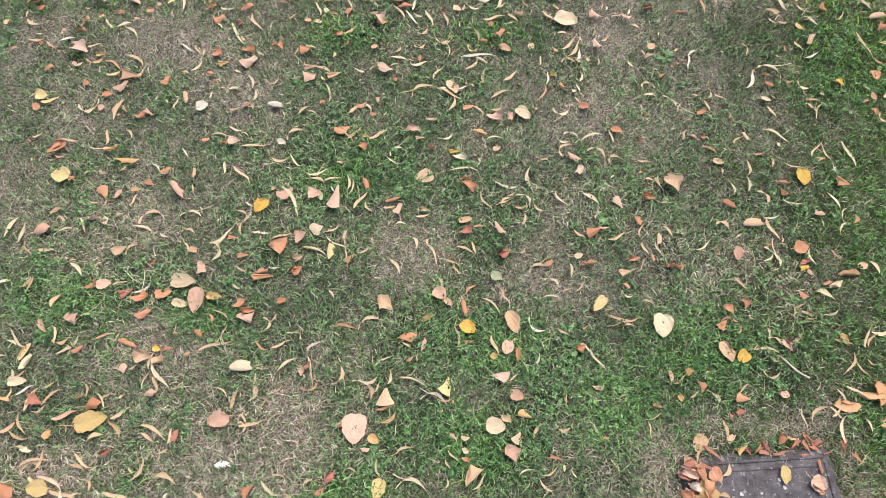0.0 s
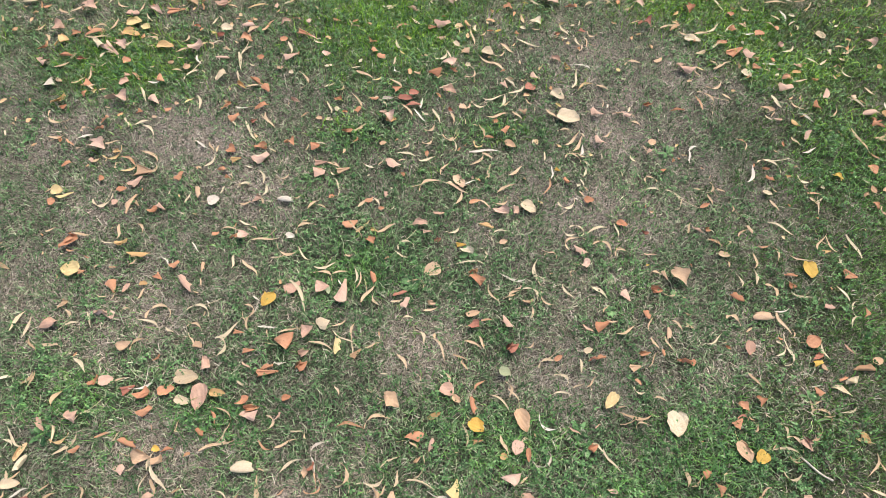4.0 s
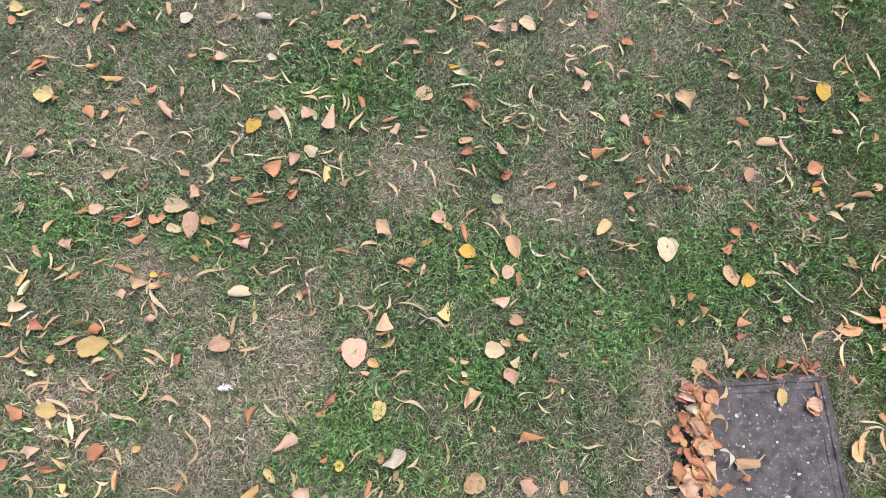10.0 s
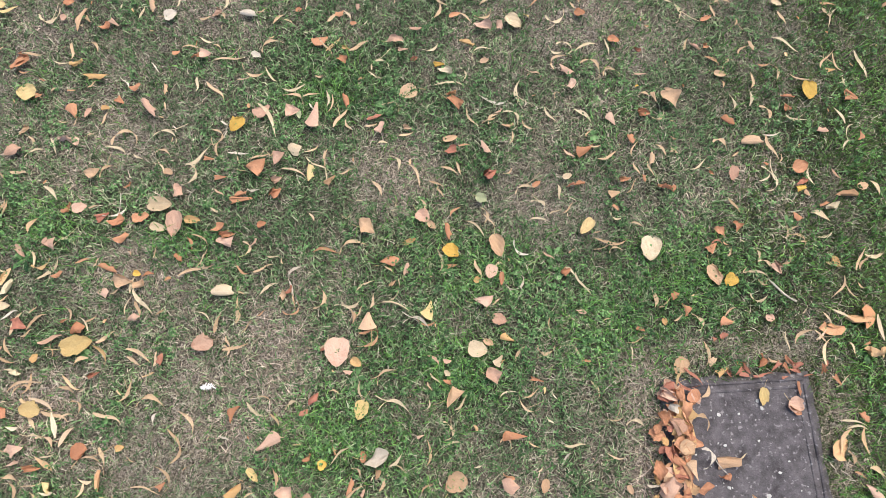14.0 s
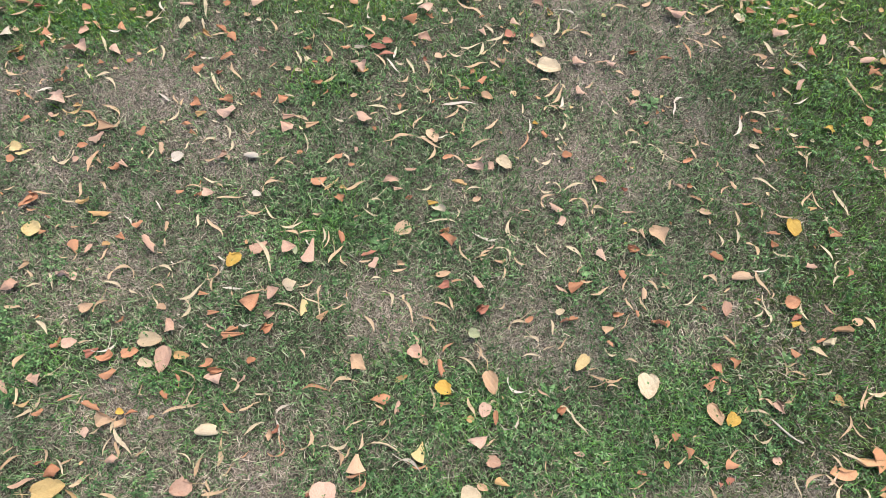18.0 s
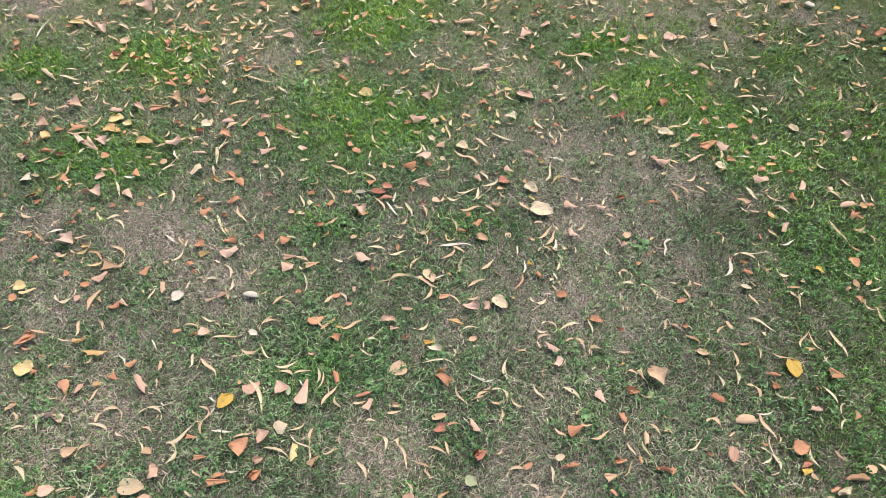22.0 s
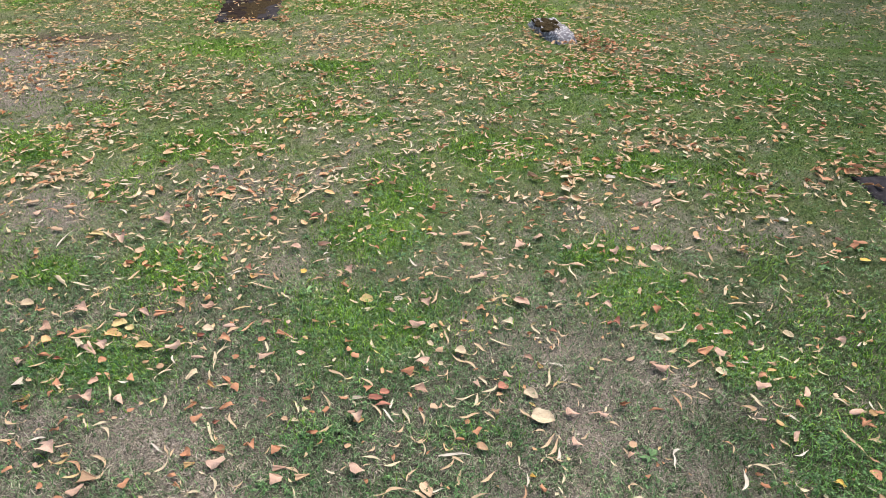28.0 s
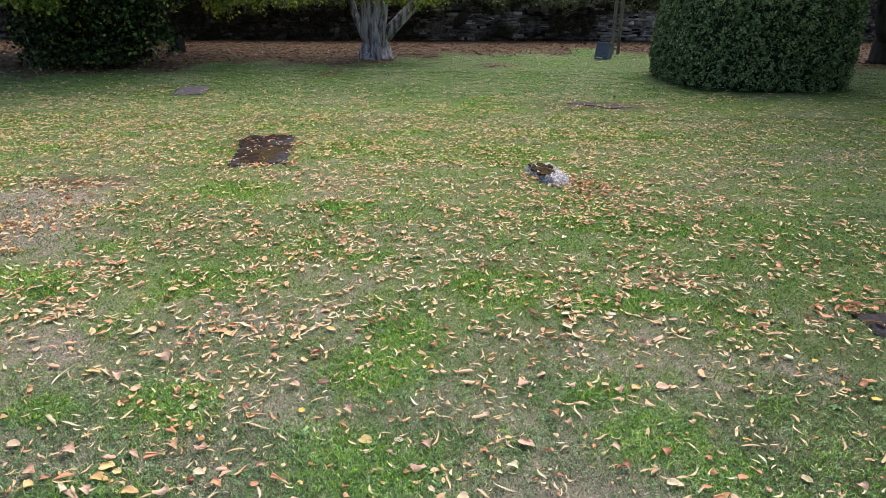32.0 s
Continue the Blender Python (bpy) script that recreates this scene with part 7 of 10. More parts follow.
litter("C", -0.570, 0.508, -68, 4.8, "orange", 1.1)
litter("B", 0.744, 0.510, -13, 3.5, "red", 1.0, 2.8)
litter("B", 0.768, 0.514, -36, 2.0, "orange", 0.6, -1.2)
litter("L", -0.024, 0.514, 24, 3.6, "gold", 1.4)
litter("D", -0.742, 0.518, 4, 4.2, "orange", 2.7)
litter("B", 0.962, 0.520, 0, 2.3, "tan", 0.7, 0.0)
litter("B", 0.943, 0.520, -39, 6.1, "tan", 1.0, 2.4)
litter("B", 0.809, 0.522, -40, 1.7, "cream", 0.5, -0.8)
litter("F", -0.481, 0.528, 4, 3.9, "orange", 2.1)
litter("B", 0.482, 0.530, 6, 9.5, "tan", 0.9, -1.6)
litter("B", 0.447, 0.541, 0, 1.9, "tan", 0.4, 0.0)
litter("C", 0.073, 0.541, -77, 4.8, "orange", 1.5)
litter("B", 0.137, 0.542, -43, 7.5, "cream", 0.8, 1.6)
litter("B", 1.018, 0.542, 28, 5.0, "cream", 0.9, -1.6)
litter("D", 0.753, 0.542, -10, 2.8, "orange", 2.4)
litter("B", 0.916, 0.543, -109, 4.8, "cream", 0.8, 1.6)
litter("D", -0.505, 0.546, 14, 3.7, "orange", 2.3)
litter("L", -0.657, 0.546, -15, 4.2, "cream", 2.3)
litter("D", -0.133, 0.548, -3, 4.3, "tan", 4.4)
litter("B", 0.942, 0.555, 15, 2.4, "tan", 0.7, 0.0)
litter("L", 0.421, 0.555, -129, 5.3, "lemon", 2.8)
litter("L", -0.397, 0.556, 22, 2.4, "orange", 1.8)
litter("D", 0.794, 0.556, -34, 2.5, "orange", 2.7)
litter("L", -0.615, 0.556, -94, 7.0, "pink", 4.3)
litter("L", 0.031, 0.556, -40, 2.6, "tan", 1.7)
litter("B", 0.546, 0.558, -16, 3.6, "tan", 0.9, 1.6)
litter("D", -0.757, 0.562, -13, 4.1, "orange", 3.5)
litter("B", 0.300, 0.565, -2, 5.9, "cream", 0.7, 1.6)
litter("B", 0.175, 0.566, -55, 4.6, "tan", 0.6, 0.8)
litter("L", -0.572, 0.567, -4, 4.2, "gold", 2.1)
litter("L", -0.703, 0.573, 16, 4.3, "orange", 3.0)
litter("F", -0.799, 0.575, 32, 3.4, "red", 2.5)
litter("B", 0.156, 0.578, -88, 5.6, "tan", 0.9, 2.0)
litter("L", 0.009, 0.580, -38, 3.9, "pink", 3.5)
litter("C", 0.954, 0.582, -38, 2.9, "orange", 1.8)
litter("B", -0.186, 0.585, 15, 3.2, "cream", 0.8, -2.8)
litter("B", 0.500, 0.589, -8, 4.6, "cream", 0.7, -2.4)
litter("B", 0.091, 0.592, 43, 3.8, "orange", 0.8, 1.2)
litter("B", 0.343, 0.593, 24, 3.2, "cream", 0.5, 0.4)
litter("F", -0.894, 0.596, 12, 2.9, "orange", 3.0)
litter("B", -0.826, 0.597, 25, 3.6, "tan", 0.7, 0.8)
litter("L", -0.861, 0.597, 14, 3.7, "pink", 2.8)
litter("B", -0.515, 0.598, -11, 3.6, "cream", 0.9, -1.6)
litter("B", -1.049, 0.598, 84, 3.6, "tan", 0.9, 0.0)
litter("B", -0.772, 0.599, 43, 8.3, "white", 1.1, -2.0)
litter("B", -1.063, 0.603, 58, 4.2, "tan", 1.2, -1.2)
litter("B", 0.377, 0.605, 48, 3.6, "tan", 0.6, -0.4)
litter("B", 0.005, 0.605, -77, 4.4, "tan", 1.1, 1.6)
litter("B", 0.296, 0.605, -45, 6.0, "cream", 0.9, 2.8)
litter("F", 0.497, 0.606, -37, 2.0, "orange", 0.9)
litter("B", -0.072, 0.607, -96, 3.7, "tan", 0.5, 2.8)
litter("L", -0.659, 0.607, -3, 6.3, "cream", 4.1)
litter("B", 0.798, 0.613, -56, 4.0, "tan", 0.9, 0.4)
litter("C", 1.027, 0.618, 24, 3.0, "orange", 0.8)
litter("F", -0.455, 0.621, 9, 5.7, "orange", 2.1)
litter("L", 0.156, 0.629, -16, 3.2, "greenish", 2.7)
litter("B", -0.939, 0.635, -45, 4.8, "cream", 1.2, 0.8)
litter("F", -0.457, 0.635, 38, 3.4, "orange", 2.1)
litter("B", 0.275, 0.638, 5, 8.6, "cream", 0.8, 2.4)
litter("F", -0.368, 0.639, 35, 3.8, "orange", 3.1)
litter("B", -0.511, 0.640, -37, 3.0, "pink", 0.9, 0.0)
litter("B", 0.052, 0.641, -51, 2.8, "tan", 0.8, 0.8)
litter("D", -0.619, 0.642, -60, 4.2, "pink", 2.9)
litter("F", 0.496, 0.643, 17, 3.1, "tan", 2.4)
litter("B", 0.354, 0.645, -88, 3.7, "cream", 1.1, 0.4)
litter("F", 0.988, 0.648, -72, 1.9, "tan", 1.3)
litter("B", -0.425, 0.649, 0, 3.0, "white", 0.9, -0.8)
litter("B", -0.111, 0.651, -60, 5.2, "tan", 1.2, 1.2)
litter("F", -0.747, 0.658, 24, 2.4, "orange", 1.3)
litter("F", 0.632, 0.661, -43, 4.4, "orange", 3.4)
litter("D", 0.974, 0.661, 21, 2.6, "yellow", 1.5)
litter("B", 0.042, 0.664, -26, 4.2, "tan", 0.8, 0.8)
litter("F", 0.386, 0.666, 0, 2.3, "red", 1.5)
litter("B", 0.545, 0.666, 52, 5.5, "tan", 0.4, 0.0)
litter("L", 0.298, 0.667, 37, 2.5, "orange", 1.4)
litter("L", 1.134, 0.667, 23, 3.0, "tan", 2.3)
litter("F", 0.408, 0.669, 38, 2.9, "orange", 1.9)
litter("F", -0.230, 0.675, 45, 3.5, "tan", 2.0)
litter("F", -0.367, 0.675, 19, 2.8, "pink", 2.4)
litter("F", 0.978, 0.679, 15, 3.4, "red", 1.8)
litter("F", -0.512, 0.681, 6, 3.1, "orange", 1.5)
litter("F", 0.523, 0.682, 9, 3.8, "orange", 1.5)
litter("B", 0.879, 0.683, -86, 9.9, "cream", 1.1, 2.8)
litter("D", -0.843, 0.685, -3, 5.0, "tan", 3.0)
litter("B", -0.017, 0.686, -61, 7.6, "tan", 0.9, 1.2)
litter("C", 0.576, 0.686, -79, 2.1, "orange", 0.9)
litter("B", -0.601, 0.688, -109, 7.7, "cream", 1.2, 2.4)
litter("B", -0.244, 0.688, -87, 3.5, "cream", 0.6, 0.8)
litter("L", 0.378, 0.689, 21, 2.5, "cream", 1.8)
litter("B", -1.027, 0.690, -4, 4.3, "tan", 0.9, 0.4)
litter("B", -0.324, 0.691, -23, 7.3, "tan", 0.8, 1.2)
litter("B", 1.007, 0.691, -80, 5.2, "cream", 0.8, -1.2)
litter("B", -0.798, 0.691, 35, 6.3, "tan", 1.2, 2.4)
litter("B", 0.883, 0.692, 43, 4.4, "cream", 0.6, -1.6)
litter("F", -0.645, 0.694, 2, 2.4, "tan", 2.1)
litter("F", 0.178, 0.694, 29, 4.3, "red", 2.8)
litter("B", -1.079, 0.694, -49, 4.9, "tan", 0.8, -0.8)
litter("B", -0.676, 0.697, -55, 5.6, "tan", 0.7, 2.0)
litter("C", -0.281, 0.697, -90, 5.2, "lemon", 2.0)
litter("B", 1.071, 0.699, -55, 3.3, "pink", 0.8, -0.4)
litter("B", -0.189, 0.699, 18, 3.9, "tan", 0.6, 0.0)
litter("B", 0.075, 0.700, -25, 5.3, "tan", 0.8, 1.2)
litter("F", 0.749, 0.700, -33, 1.7, "orange", 0.9)
litter("L", 0.806, 0.700, -105, 4.1, "pink", 2.5)
litter("D", -0.421, 0.701, 6, 5.5, "orange", 4.7)
litter("B", 0.223, 0.708, 47, 3.9, "tan", 0.6, -2.0)
litter("B", 0.099, 0.708, -72, 3.5, "tan", 1.0, 0.0)
litter("B", 0.557, 0.710, -64, 3.4, "tan", 0.9, 0.0)
litter("B", 0.594, 0.711, -73, 4.2, "tan", 0.7, -0.4)
litter("B", -0.261, 0.714, -35, 8.3, "cream", 0.6, 0.0)
litter("B", -0.071, 0.716, -67, 6.5, "cream", 1.2, 2.0)
litter("L", 0.980, 0.720, 12, 4.2, "orange", 3.7)
litter("B", -0.470, 0.724, -80, 2.8, "tan", 0.5, 0.4)
litter("B", 0.718, 0.726, 36, 5.4, "cream", 0.7, -0.8)
litter("B", -0.994, 0.732, 1, 7.3, "cream", 0.9, 2.4)
litter("B", -0.243, 0.732, -95, 5.1, "tan", 0.9, -0.8)
litter("F", -0.546, 0.732, -6, 2.9, "orange", 1.3)
litter("D", -0.372, 0.735, -21, 3.3, "pink", 3.9)
litter("B", -0.729, 0.736, -27, 2.7, "cream", 0.8, -0.4)
litter("B", -0.413, 0.738, 16, 4.8, "tan", 0.8, 0.4)
litter("B", -0.664, 0.738, -19, 5.5, "tan", 1.0, 2.0)
litter("C", 0.599, 0.738, -98, 3.7, "tan", 1.3)
litter("B", -0.576, 0.740, 39, 7.2, "cream", 1.2, -0.8)
litter("B", -1.108, 0.740, 85, 5.0, "cream", 1.2, 0.0)
litter("B", 0.926, 0.741, -102, 3.3, "tan", 0.5, 2.0)
litter("B", -0.789, 0.746, -29, 7.5, "cream", 0.8, 1.6)
litter("B", -0.471, 0.747, 0, 4.9, "white", 0.9, 0.0)
litter("B", 0.486, 0.750, 27, 5.8, "tan", 0.9, -0.8)
litter("B", 0.386, 0.752, -34, 3.4, "pink", 1.0, -0.4)
litter("D", -1.050, 0.752, 22, 5.1, "pink", 3.5)
litter("D", 0.077, 0.756, 11, 3.3, "red", 2.2)
litter("D", -0.325, 0.758, 4, 3.9, "cream", 3.7)
litter("B", -0.506, 0.759, -84, 8.0, "tan", 0.8, -2.4)
litter("F", 0.658, 0.760, -24, 2.2, "tan", 1.3)
litter("B", 0.623, 0.761, -49, 4.2, "tan", 0.9, 1.6)
litter("B", -0.950, 0.762, -62, 4.9, "cream", 0.7, 0.0)
litter("T", 0.424, 0.764, 28, 5.3, "orange", 3.0)
litter("C", 0.167, 0.766, -55, 4.5, "pink", 1.6)
litter("B", -0.283, 0.766, 45, 4.8, "tan", 0.8, -1.6)
litter("B", 0.555, 0.766, 64, 4.6, "tan", 0.5, 0.8)
litter("B", -0.096, 0.769, 6, 4.8, "cream", 0.8, 2.0)
litter("B", -0.768, 0.770, 6, 10.5, "tan", 1.1, 3.2)
litter("B", 1.119, 0.772, 36, 6.4, "cream", 0.6, 2.0)
litter("B", 0.114, 0.772, 0, 3.0, "orange", 0.6, 0.8)
litter("B", 0.776, 0.772, -36, 6.0, "tan", 1.2, 2.8)
litter("B", 0.914, 0.773, -70, 6.6, "tan", 1.2, -0.4)
litter("B", -1.023, 0.774, -67, 5.7, "tan", 0.8, 2.0)
litter("B", 0.454, 0.777, 0, 3.7, "tan", 0.7, -1.2)
litter("B", -0.664, 0.782, -19, 8.5, "cream", 0.8, 2.4)
litter("F", -0.916, 0.782, -36, 6.3, "pink", 3.8)
litter("B", -0.861, 0.788, 0, 3.4, "tan", 0.6, 2.4)
litter("B", -0.545, 0.792, -101, 7.3, "tan", 0.7, 3.6)
litter("C", 0.863, 0.792, 1, 5.9, "tan", 2.5)
litter("L", 0.077, 0.792, 15, 3.9, "tan", 1.8)
litter("B", 0.233, 0.794, -108, 4.2, "tan", 0.7, 1.2)
litter("C", 0.550, 0.795, -65, 3.0, "orange", 1.8)
litter("F", 0.659, 0.797, -47, 1.6, "tan", 1.0)
litter("B", -0.038, 0.804, 14, 3.6, "tan", 1.0, -0.4)
litter("C", 1.152, 0.804, -115, 3.0, "orange", 1.7)
litter("B", 0.441, 0.808, 55, 3.3, "tan", 0.6, 1.2)
litter("B", 1.136, 0.810, 43, 8.0, "cream", 0.6, 2.4)
litter("F", -1.036, 0.810, 29, 3.1, "tan", 2.2)
litter("B", 0.918, 0.814, 14, 5.2, "white", 0.7, -1.2)
litter("B", -0.641, 0.819, -38, 1.7, "white", 0.5, -0.8)
litter("D", -0.107, 0.821, 22, 3.4, "pink", 2.8)
litter("F", -0.036, 0.821, -14, 2.4, "tan", 1.6)
litter("C", 1.051, 0.823, -5, 3.4, "pink", 1.5)
litter("B", -0.188, 0.828, -57, 3.5, "tan", 0.9, -1.2)
litter("B", -0.130, 0.829, 17, 3.1, "tan", 0.9, -0.4)
litter("L", -0.483, 0.830, -124, 4.8, "yellow", 3.7)
litter("F", 0.227, 0.831, -15, 3.3, "tan", 1.9)
litter("B", -0.514, 0.831, -30, 2.4, "white", 0.7, 0.0)
litter("B", -0.904, 0.835, 60, 2.4, "tan", 0.4, 0.4)
litter("B", -0.403, 0.838, -61, 10.4, "cream", 1.2, 0.8)
litter("B", 0.228, 0.840, -68, 8.6, "cream", 1.1, 2.8)
litter("B", 0.288, 0.842, -41, 6.7, "tan", 0.9, -2.0)
litter("B", -0.831, 0.843, 73, 3.7, "tan", 1.1, 0.0)
litter("B", 0.198, 0.845, 38, 6.0, "tan", 0.9, 2.0)
litter("B", -0.209, 0.849, 59, 6.7, "tan", 1.2, 0.4)
litter("T", 0.500, 0.849, -58, 3.6, "pink", 2.8)
litter("C", -0.124, 0.851, 22, 4.3, "red", 1.1)
litter("C", 0.807, 0.851, -36, 4.2, "orange", 1.9)
litter("B", 0.139, 0.852, -59, 6.8, "tan", 0.9, -1.2)
litter("B", 1.099, 0.857, -66, 6.2, "cream", 1.1, 1.6)
litter("B", 0.425, 0.857, -41, 5.5, "cream", 1.1, 1.2)
litter("B", 0.988, 0.857, -11, 5.5, "cream", 0.8, -0.8)
litter("T", -0.282, 0.857, 81, 7.5, "pink", 3.9)
litter("L", -0.321, 0.857, -74, 2.5, "greenish", 1.5)
litter("L", -0.877, 0.859, -111, 3.0, "pink", 1.5)
litter("B", 0.342, 0.861, -51, 5.0, "cream", 0.8, -0.8)
litter("B", 0.895, 0.861, -80, 7.6, "tan", 1.2, 2.8)
litter("T", -0.917, 0.863, -63, 4.1, "orange", 3.1)
litter("D", -0.346, 0.865, -36, 4.7, "pink", 3.6)
litter("F", -0.421, 0.865, 12, 4.7, "pink", 3.7)
litter("F", 0.587, 0.866, -10, 3.3, "orange", 2.8)
litter("B", 0.622, 0.867, 34, 5.2, "tan", 0.9, -2.4)
litter("F", 0.203, 0.870, 14, 2.4, "pink", 1.2)
litter("F", -0.832, 0.873, 19, 2.1, "gold", 1.6)
litter("C", -0.715, 0.875, -48, 7.4, "pink", 2.0)
litter("B", -0.082, 0.876, -27, 6.5, "tan", 0.9, 2.4)
litter("B", -0.675, 0.877, -72, 2.6, "tan", 0.6, 0.0)
litter("B", -0.289, 0.881, -51, 2.1, "white", 0.6, -0.4)
litter("F", 0.970, 0.885, -7, 2.3, "orange", 2.5)
litter("B", -0.244, 0.888, -104, 5.8, "tan", 0.6, 1.2)
litter("D", 0.087, 0.893, -27, 4.6, "orange", 2.5)
litter("F", -0.796, 0.894, -35, 2.7, "orange", 2.1)
litter("B", 0.815, 0.898, -95, 5.6, "cream", 0.9, 2.0)
litter("C", -0.198, 0.898, -71, 4.3, "orange", 1.5)
litter("B", -0.341, 0.899, -27, 6.9, "tan", 1.1, 2.0)
litter("B", -0.255, 0.901, -95, 5.3, "cream", 1.0, 1.6)
litter("D", 0.655, 0.908, -7, 4.7, "tan", 4.7)
litter("C", 0.875, 0.909, -102, 5.1, "cream", 1.3)
litter("F", -1.015, 0.909, 9, 1.8, "orange", 1.6)
litter("B", -0.291, 0.913, 12, 4.3, "tan", 0.7, 0.8)
litter("B", 0.195, 0.913, -2, 8.7, "white", 0.8, -1.6)
litter("B", 0.363, 0.915, 47, 3.3, "tan", 0.6, 3.6)
litter("B", 0.595, 0.915, -14, 4.3, "tan", 0.9, 2.0)
litter("F", 0.618, 0.915, -70, 3.0, "tan", 1.3)
litter("B", 0.264, 0.917, -85, 7.8, "cream", 1.2, -1.2)
litter("L", -1.047, 0.917, 167, 5.3, "lemon", 4.8)
litter("F", 0.972, 0.918, 6, 3.9, "orange", 1.3)
litter("F", 1.141, 0.919, -15, 3.8, "orange", 3.9)
litter("F", 0.079, 0.922, -22, 2.6, "orange", 2.4)
litter("B", -0.930, 0.923, -8, 2.2, "orange", 0.7, 0.4)
litter("B", -0.546, 0.923, -45, 6.4, "tan", 1.1, 0.4)
litter("B", -0.972, 0.924, 53, 2.9, "tan", 0.7, 2.0)
litter("L", -0.036, 0.925, -162, 4.9, "tan", 4.2)
litter("C", -0.679, 0.929, -82, 3.7, "tan", 1.2)
litter("B", -0.796, 0.933, -42, 6.3, "white", 0.7, 2.0)
litter("D", -0.759, 0.933, 5, 3.2, "orange", 2.2)
litter("B", 0.077, 0.935, -6, 9.7, "cream", 0.8, 1.6)
litter("L", 1.030, 0.936, -97, 5.5, "yellow", 4.3)
litter("B", -0.339, 0.939, 16, 6.3, "cream", 0.9, -1.2)
litter("B", -0.599, 0.943, -89, 3.9, "cream", 0.9, 0.4)
litter("B", -0.879, 0.943, 42, 2.6, "tan", 0.8, -0.8)
litter("D", 0.397, 0.946, 5, 3.0, "pink", 3.1)
litter("B", -1.010, 0.958, -9, 2.2, "red", 0.7, -1.6)
litter("B", 1.131, 0.959, -71, 2.8, "cream", 0.8, -0.4)
litter("B", -0.159, 0.960, 7, 2.7, "orange", 0.8, 1.6)
litter("B", 0.875, 0.962, -103, 5.7, "tan", 0.9, 1.6)
litter("C", -0.870, 0.964, -4, 7.5, "gold", 1.8)
litter("B", 0.299, 0.968, -20, 5.2, "pink", 0.7, 2.8)
litter("F", -0.274, 0.970, -18, 2.2, "tan", 1.3)
litter("B", 1.016, 0.973, -17, 5.5, "tan", 0.6, -0.4)
litter("B", 0.104, 0.974, -86, 5.0, "cream", 0.9, 2.0)
litter("B", -0.393, 0.975, -37, 6.8, "cream", 0.8, -1.6)
litter("B", 0.508, 0.976, 9, 6.4, "tan", 1.0, 2.8)
litter("B", -0.118, 0.982, -14, 6.3, "cream", 0.7, -1.6)
litter("B", 0.587, 0.982, -10, 3.6, "pink", 0.6, 0.0)
litter("B", 0.936, 0.983, -85, 7.2, "tan", 0.8, 2.0)
litter("L", 0.800, 0.984, -11, 3.4, "tan", 1.7)
litter("B", -1.064, 0.987, -6, 4.4, "orange", 0.7, -2.0)
litter("D", 0.062, 0.987, -14, 4.0, "cream", 1.8)
litter("B", 0.447, 0.988, -46, 9.4, "tan", 1.2, 2.8)
litter("B", -0.712, 0.990, -51, 4.3, "white", 0.4, 0.0)
litter("C", 0.387, 0.991, -32, 4.7, "pink", 1.9)
litter("B", -0.111, 0.992, 9, 7.7, "cream", 0.9, 3.2)
litter("F", 1.099, 0.997, 9, 2.5, "gold", 1.5)
litter("B", -0.446, 0.999, -5, 9.0, "tan", 1.0, -2.4)
litter("F", -0.929, 1.006, -21, 3.4, "gold", 3.3)
litter("B", -0.964, 1.006, -9, 4.6, "cream", 0.6, -0.4)
litter("F", 0.046, 1.007, 7, 3.0, "yellow", 1.9)
litter("B", 0.380, 1.008, 32, 8.9, "tan", 1.2, 2.8)
litter("B", 0.830, 1.008, 26, 6.1, "tan", 0.9, 2.0)
litter("F", -1.081, 1.010, 24, 5.8, "orange", 4.0)
litter("B", 1.176, 1.011, -76, 8.0, "cream", 1.1, 0.8)
litter("B", 0.921, 1.015, 5, 3.5, "orange", 0.7, -1.2)
litter("B", -0.517, 1.017, 3, 7.3, "tan", 0.9, 0.4)
litter("D", -0.214, 1.017, -12, 2.8, "orange", 2.1)
litter("L", 0.169, 1.019, 15, 2.5, "tan", 1.6)
litter("B", 0.781, 1.020, -37, 4.8, "orange", 1.2, 1.6)
litter("B", 1.125, 1.020, -60, 7.1, "tan", 0.9, -1.6)
litter("F", -0.020, 1.022, 34, 2.2, "red", 1.5)
litter("B", 1.090, 1.027, 51, 6.4, "tan", 0.8, 0.4)
litter("B", 0.170, 1.027, 18, 9.6, "cream", 0.6, 2.4)
litter("F", -0.611, 1.029, -28, 2.0, "orange", 2.4)
litter("B", -1.047, 1.030, -11, 5.4, "tan", 0.8, 0.0)
litter("D", -0.590, 1.031, -37, 4.0, "pink", 3.0)
litter("L", -0.448, 1.032, -12, 2.8, "white", 2.1)
litter("F", -0.665, 1.037, 0, 2.1, "orange", 1.6)
litter("B", -0.946, 1.039, -85, 4.6, "tan", 1.2, 0.4)
litter("B", -0.892, 1.046, -44, 5.6, "tan", 0.9, 2.0)
litter("B", -1.144, 1.046, 20, 3.0, "tan", 0.9, -0.4)
litter("B", -0.557, 1.048, -22, 4.5, "tan", 0.6, 2.0)
litter("B", -0.622, 1.050, -4, 5.2, "tan", 0.7, 1.2)
litter("B", 0.871, 1.052, 42, 5.0, "tan", 0.8, 1.6)
litter("B", -0.403, 1.052, 25, 8.0, "tan", 1.2, 2.4)
litter("F", -0.052, 1.052, 6, 2.7, "pink", 1.2)
litter("B", -0.260, 1.054, -57, 6.4, "tan", 0.8, 0.4)
litter("B", 0.379, 1.054, -46, 7.5, "cream", 0.8, 3.2)
litter("F", -0.207, 1.054, -27, 2.7, "gold", 1.5)
litter("F", 0.582, 1.054, -7, 2.4, "red", 1.6)
litter("B", 0.448, 1.054, 16, 8.1, "cream", 1.0, 1.6)
litter("B", 0.365, 1.060, -9, 5.5, "cream", 0.8, -2.0)
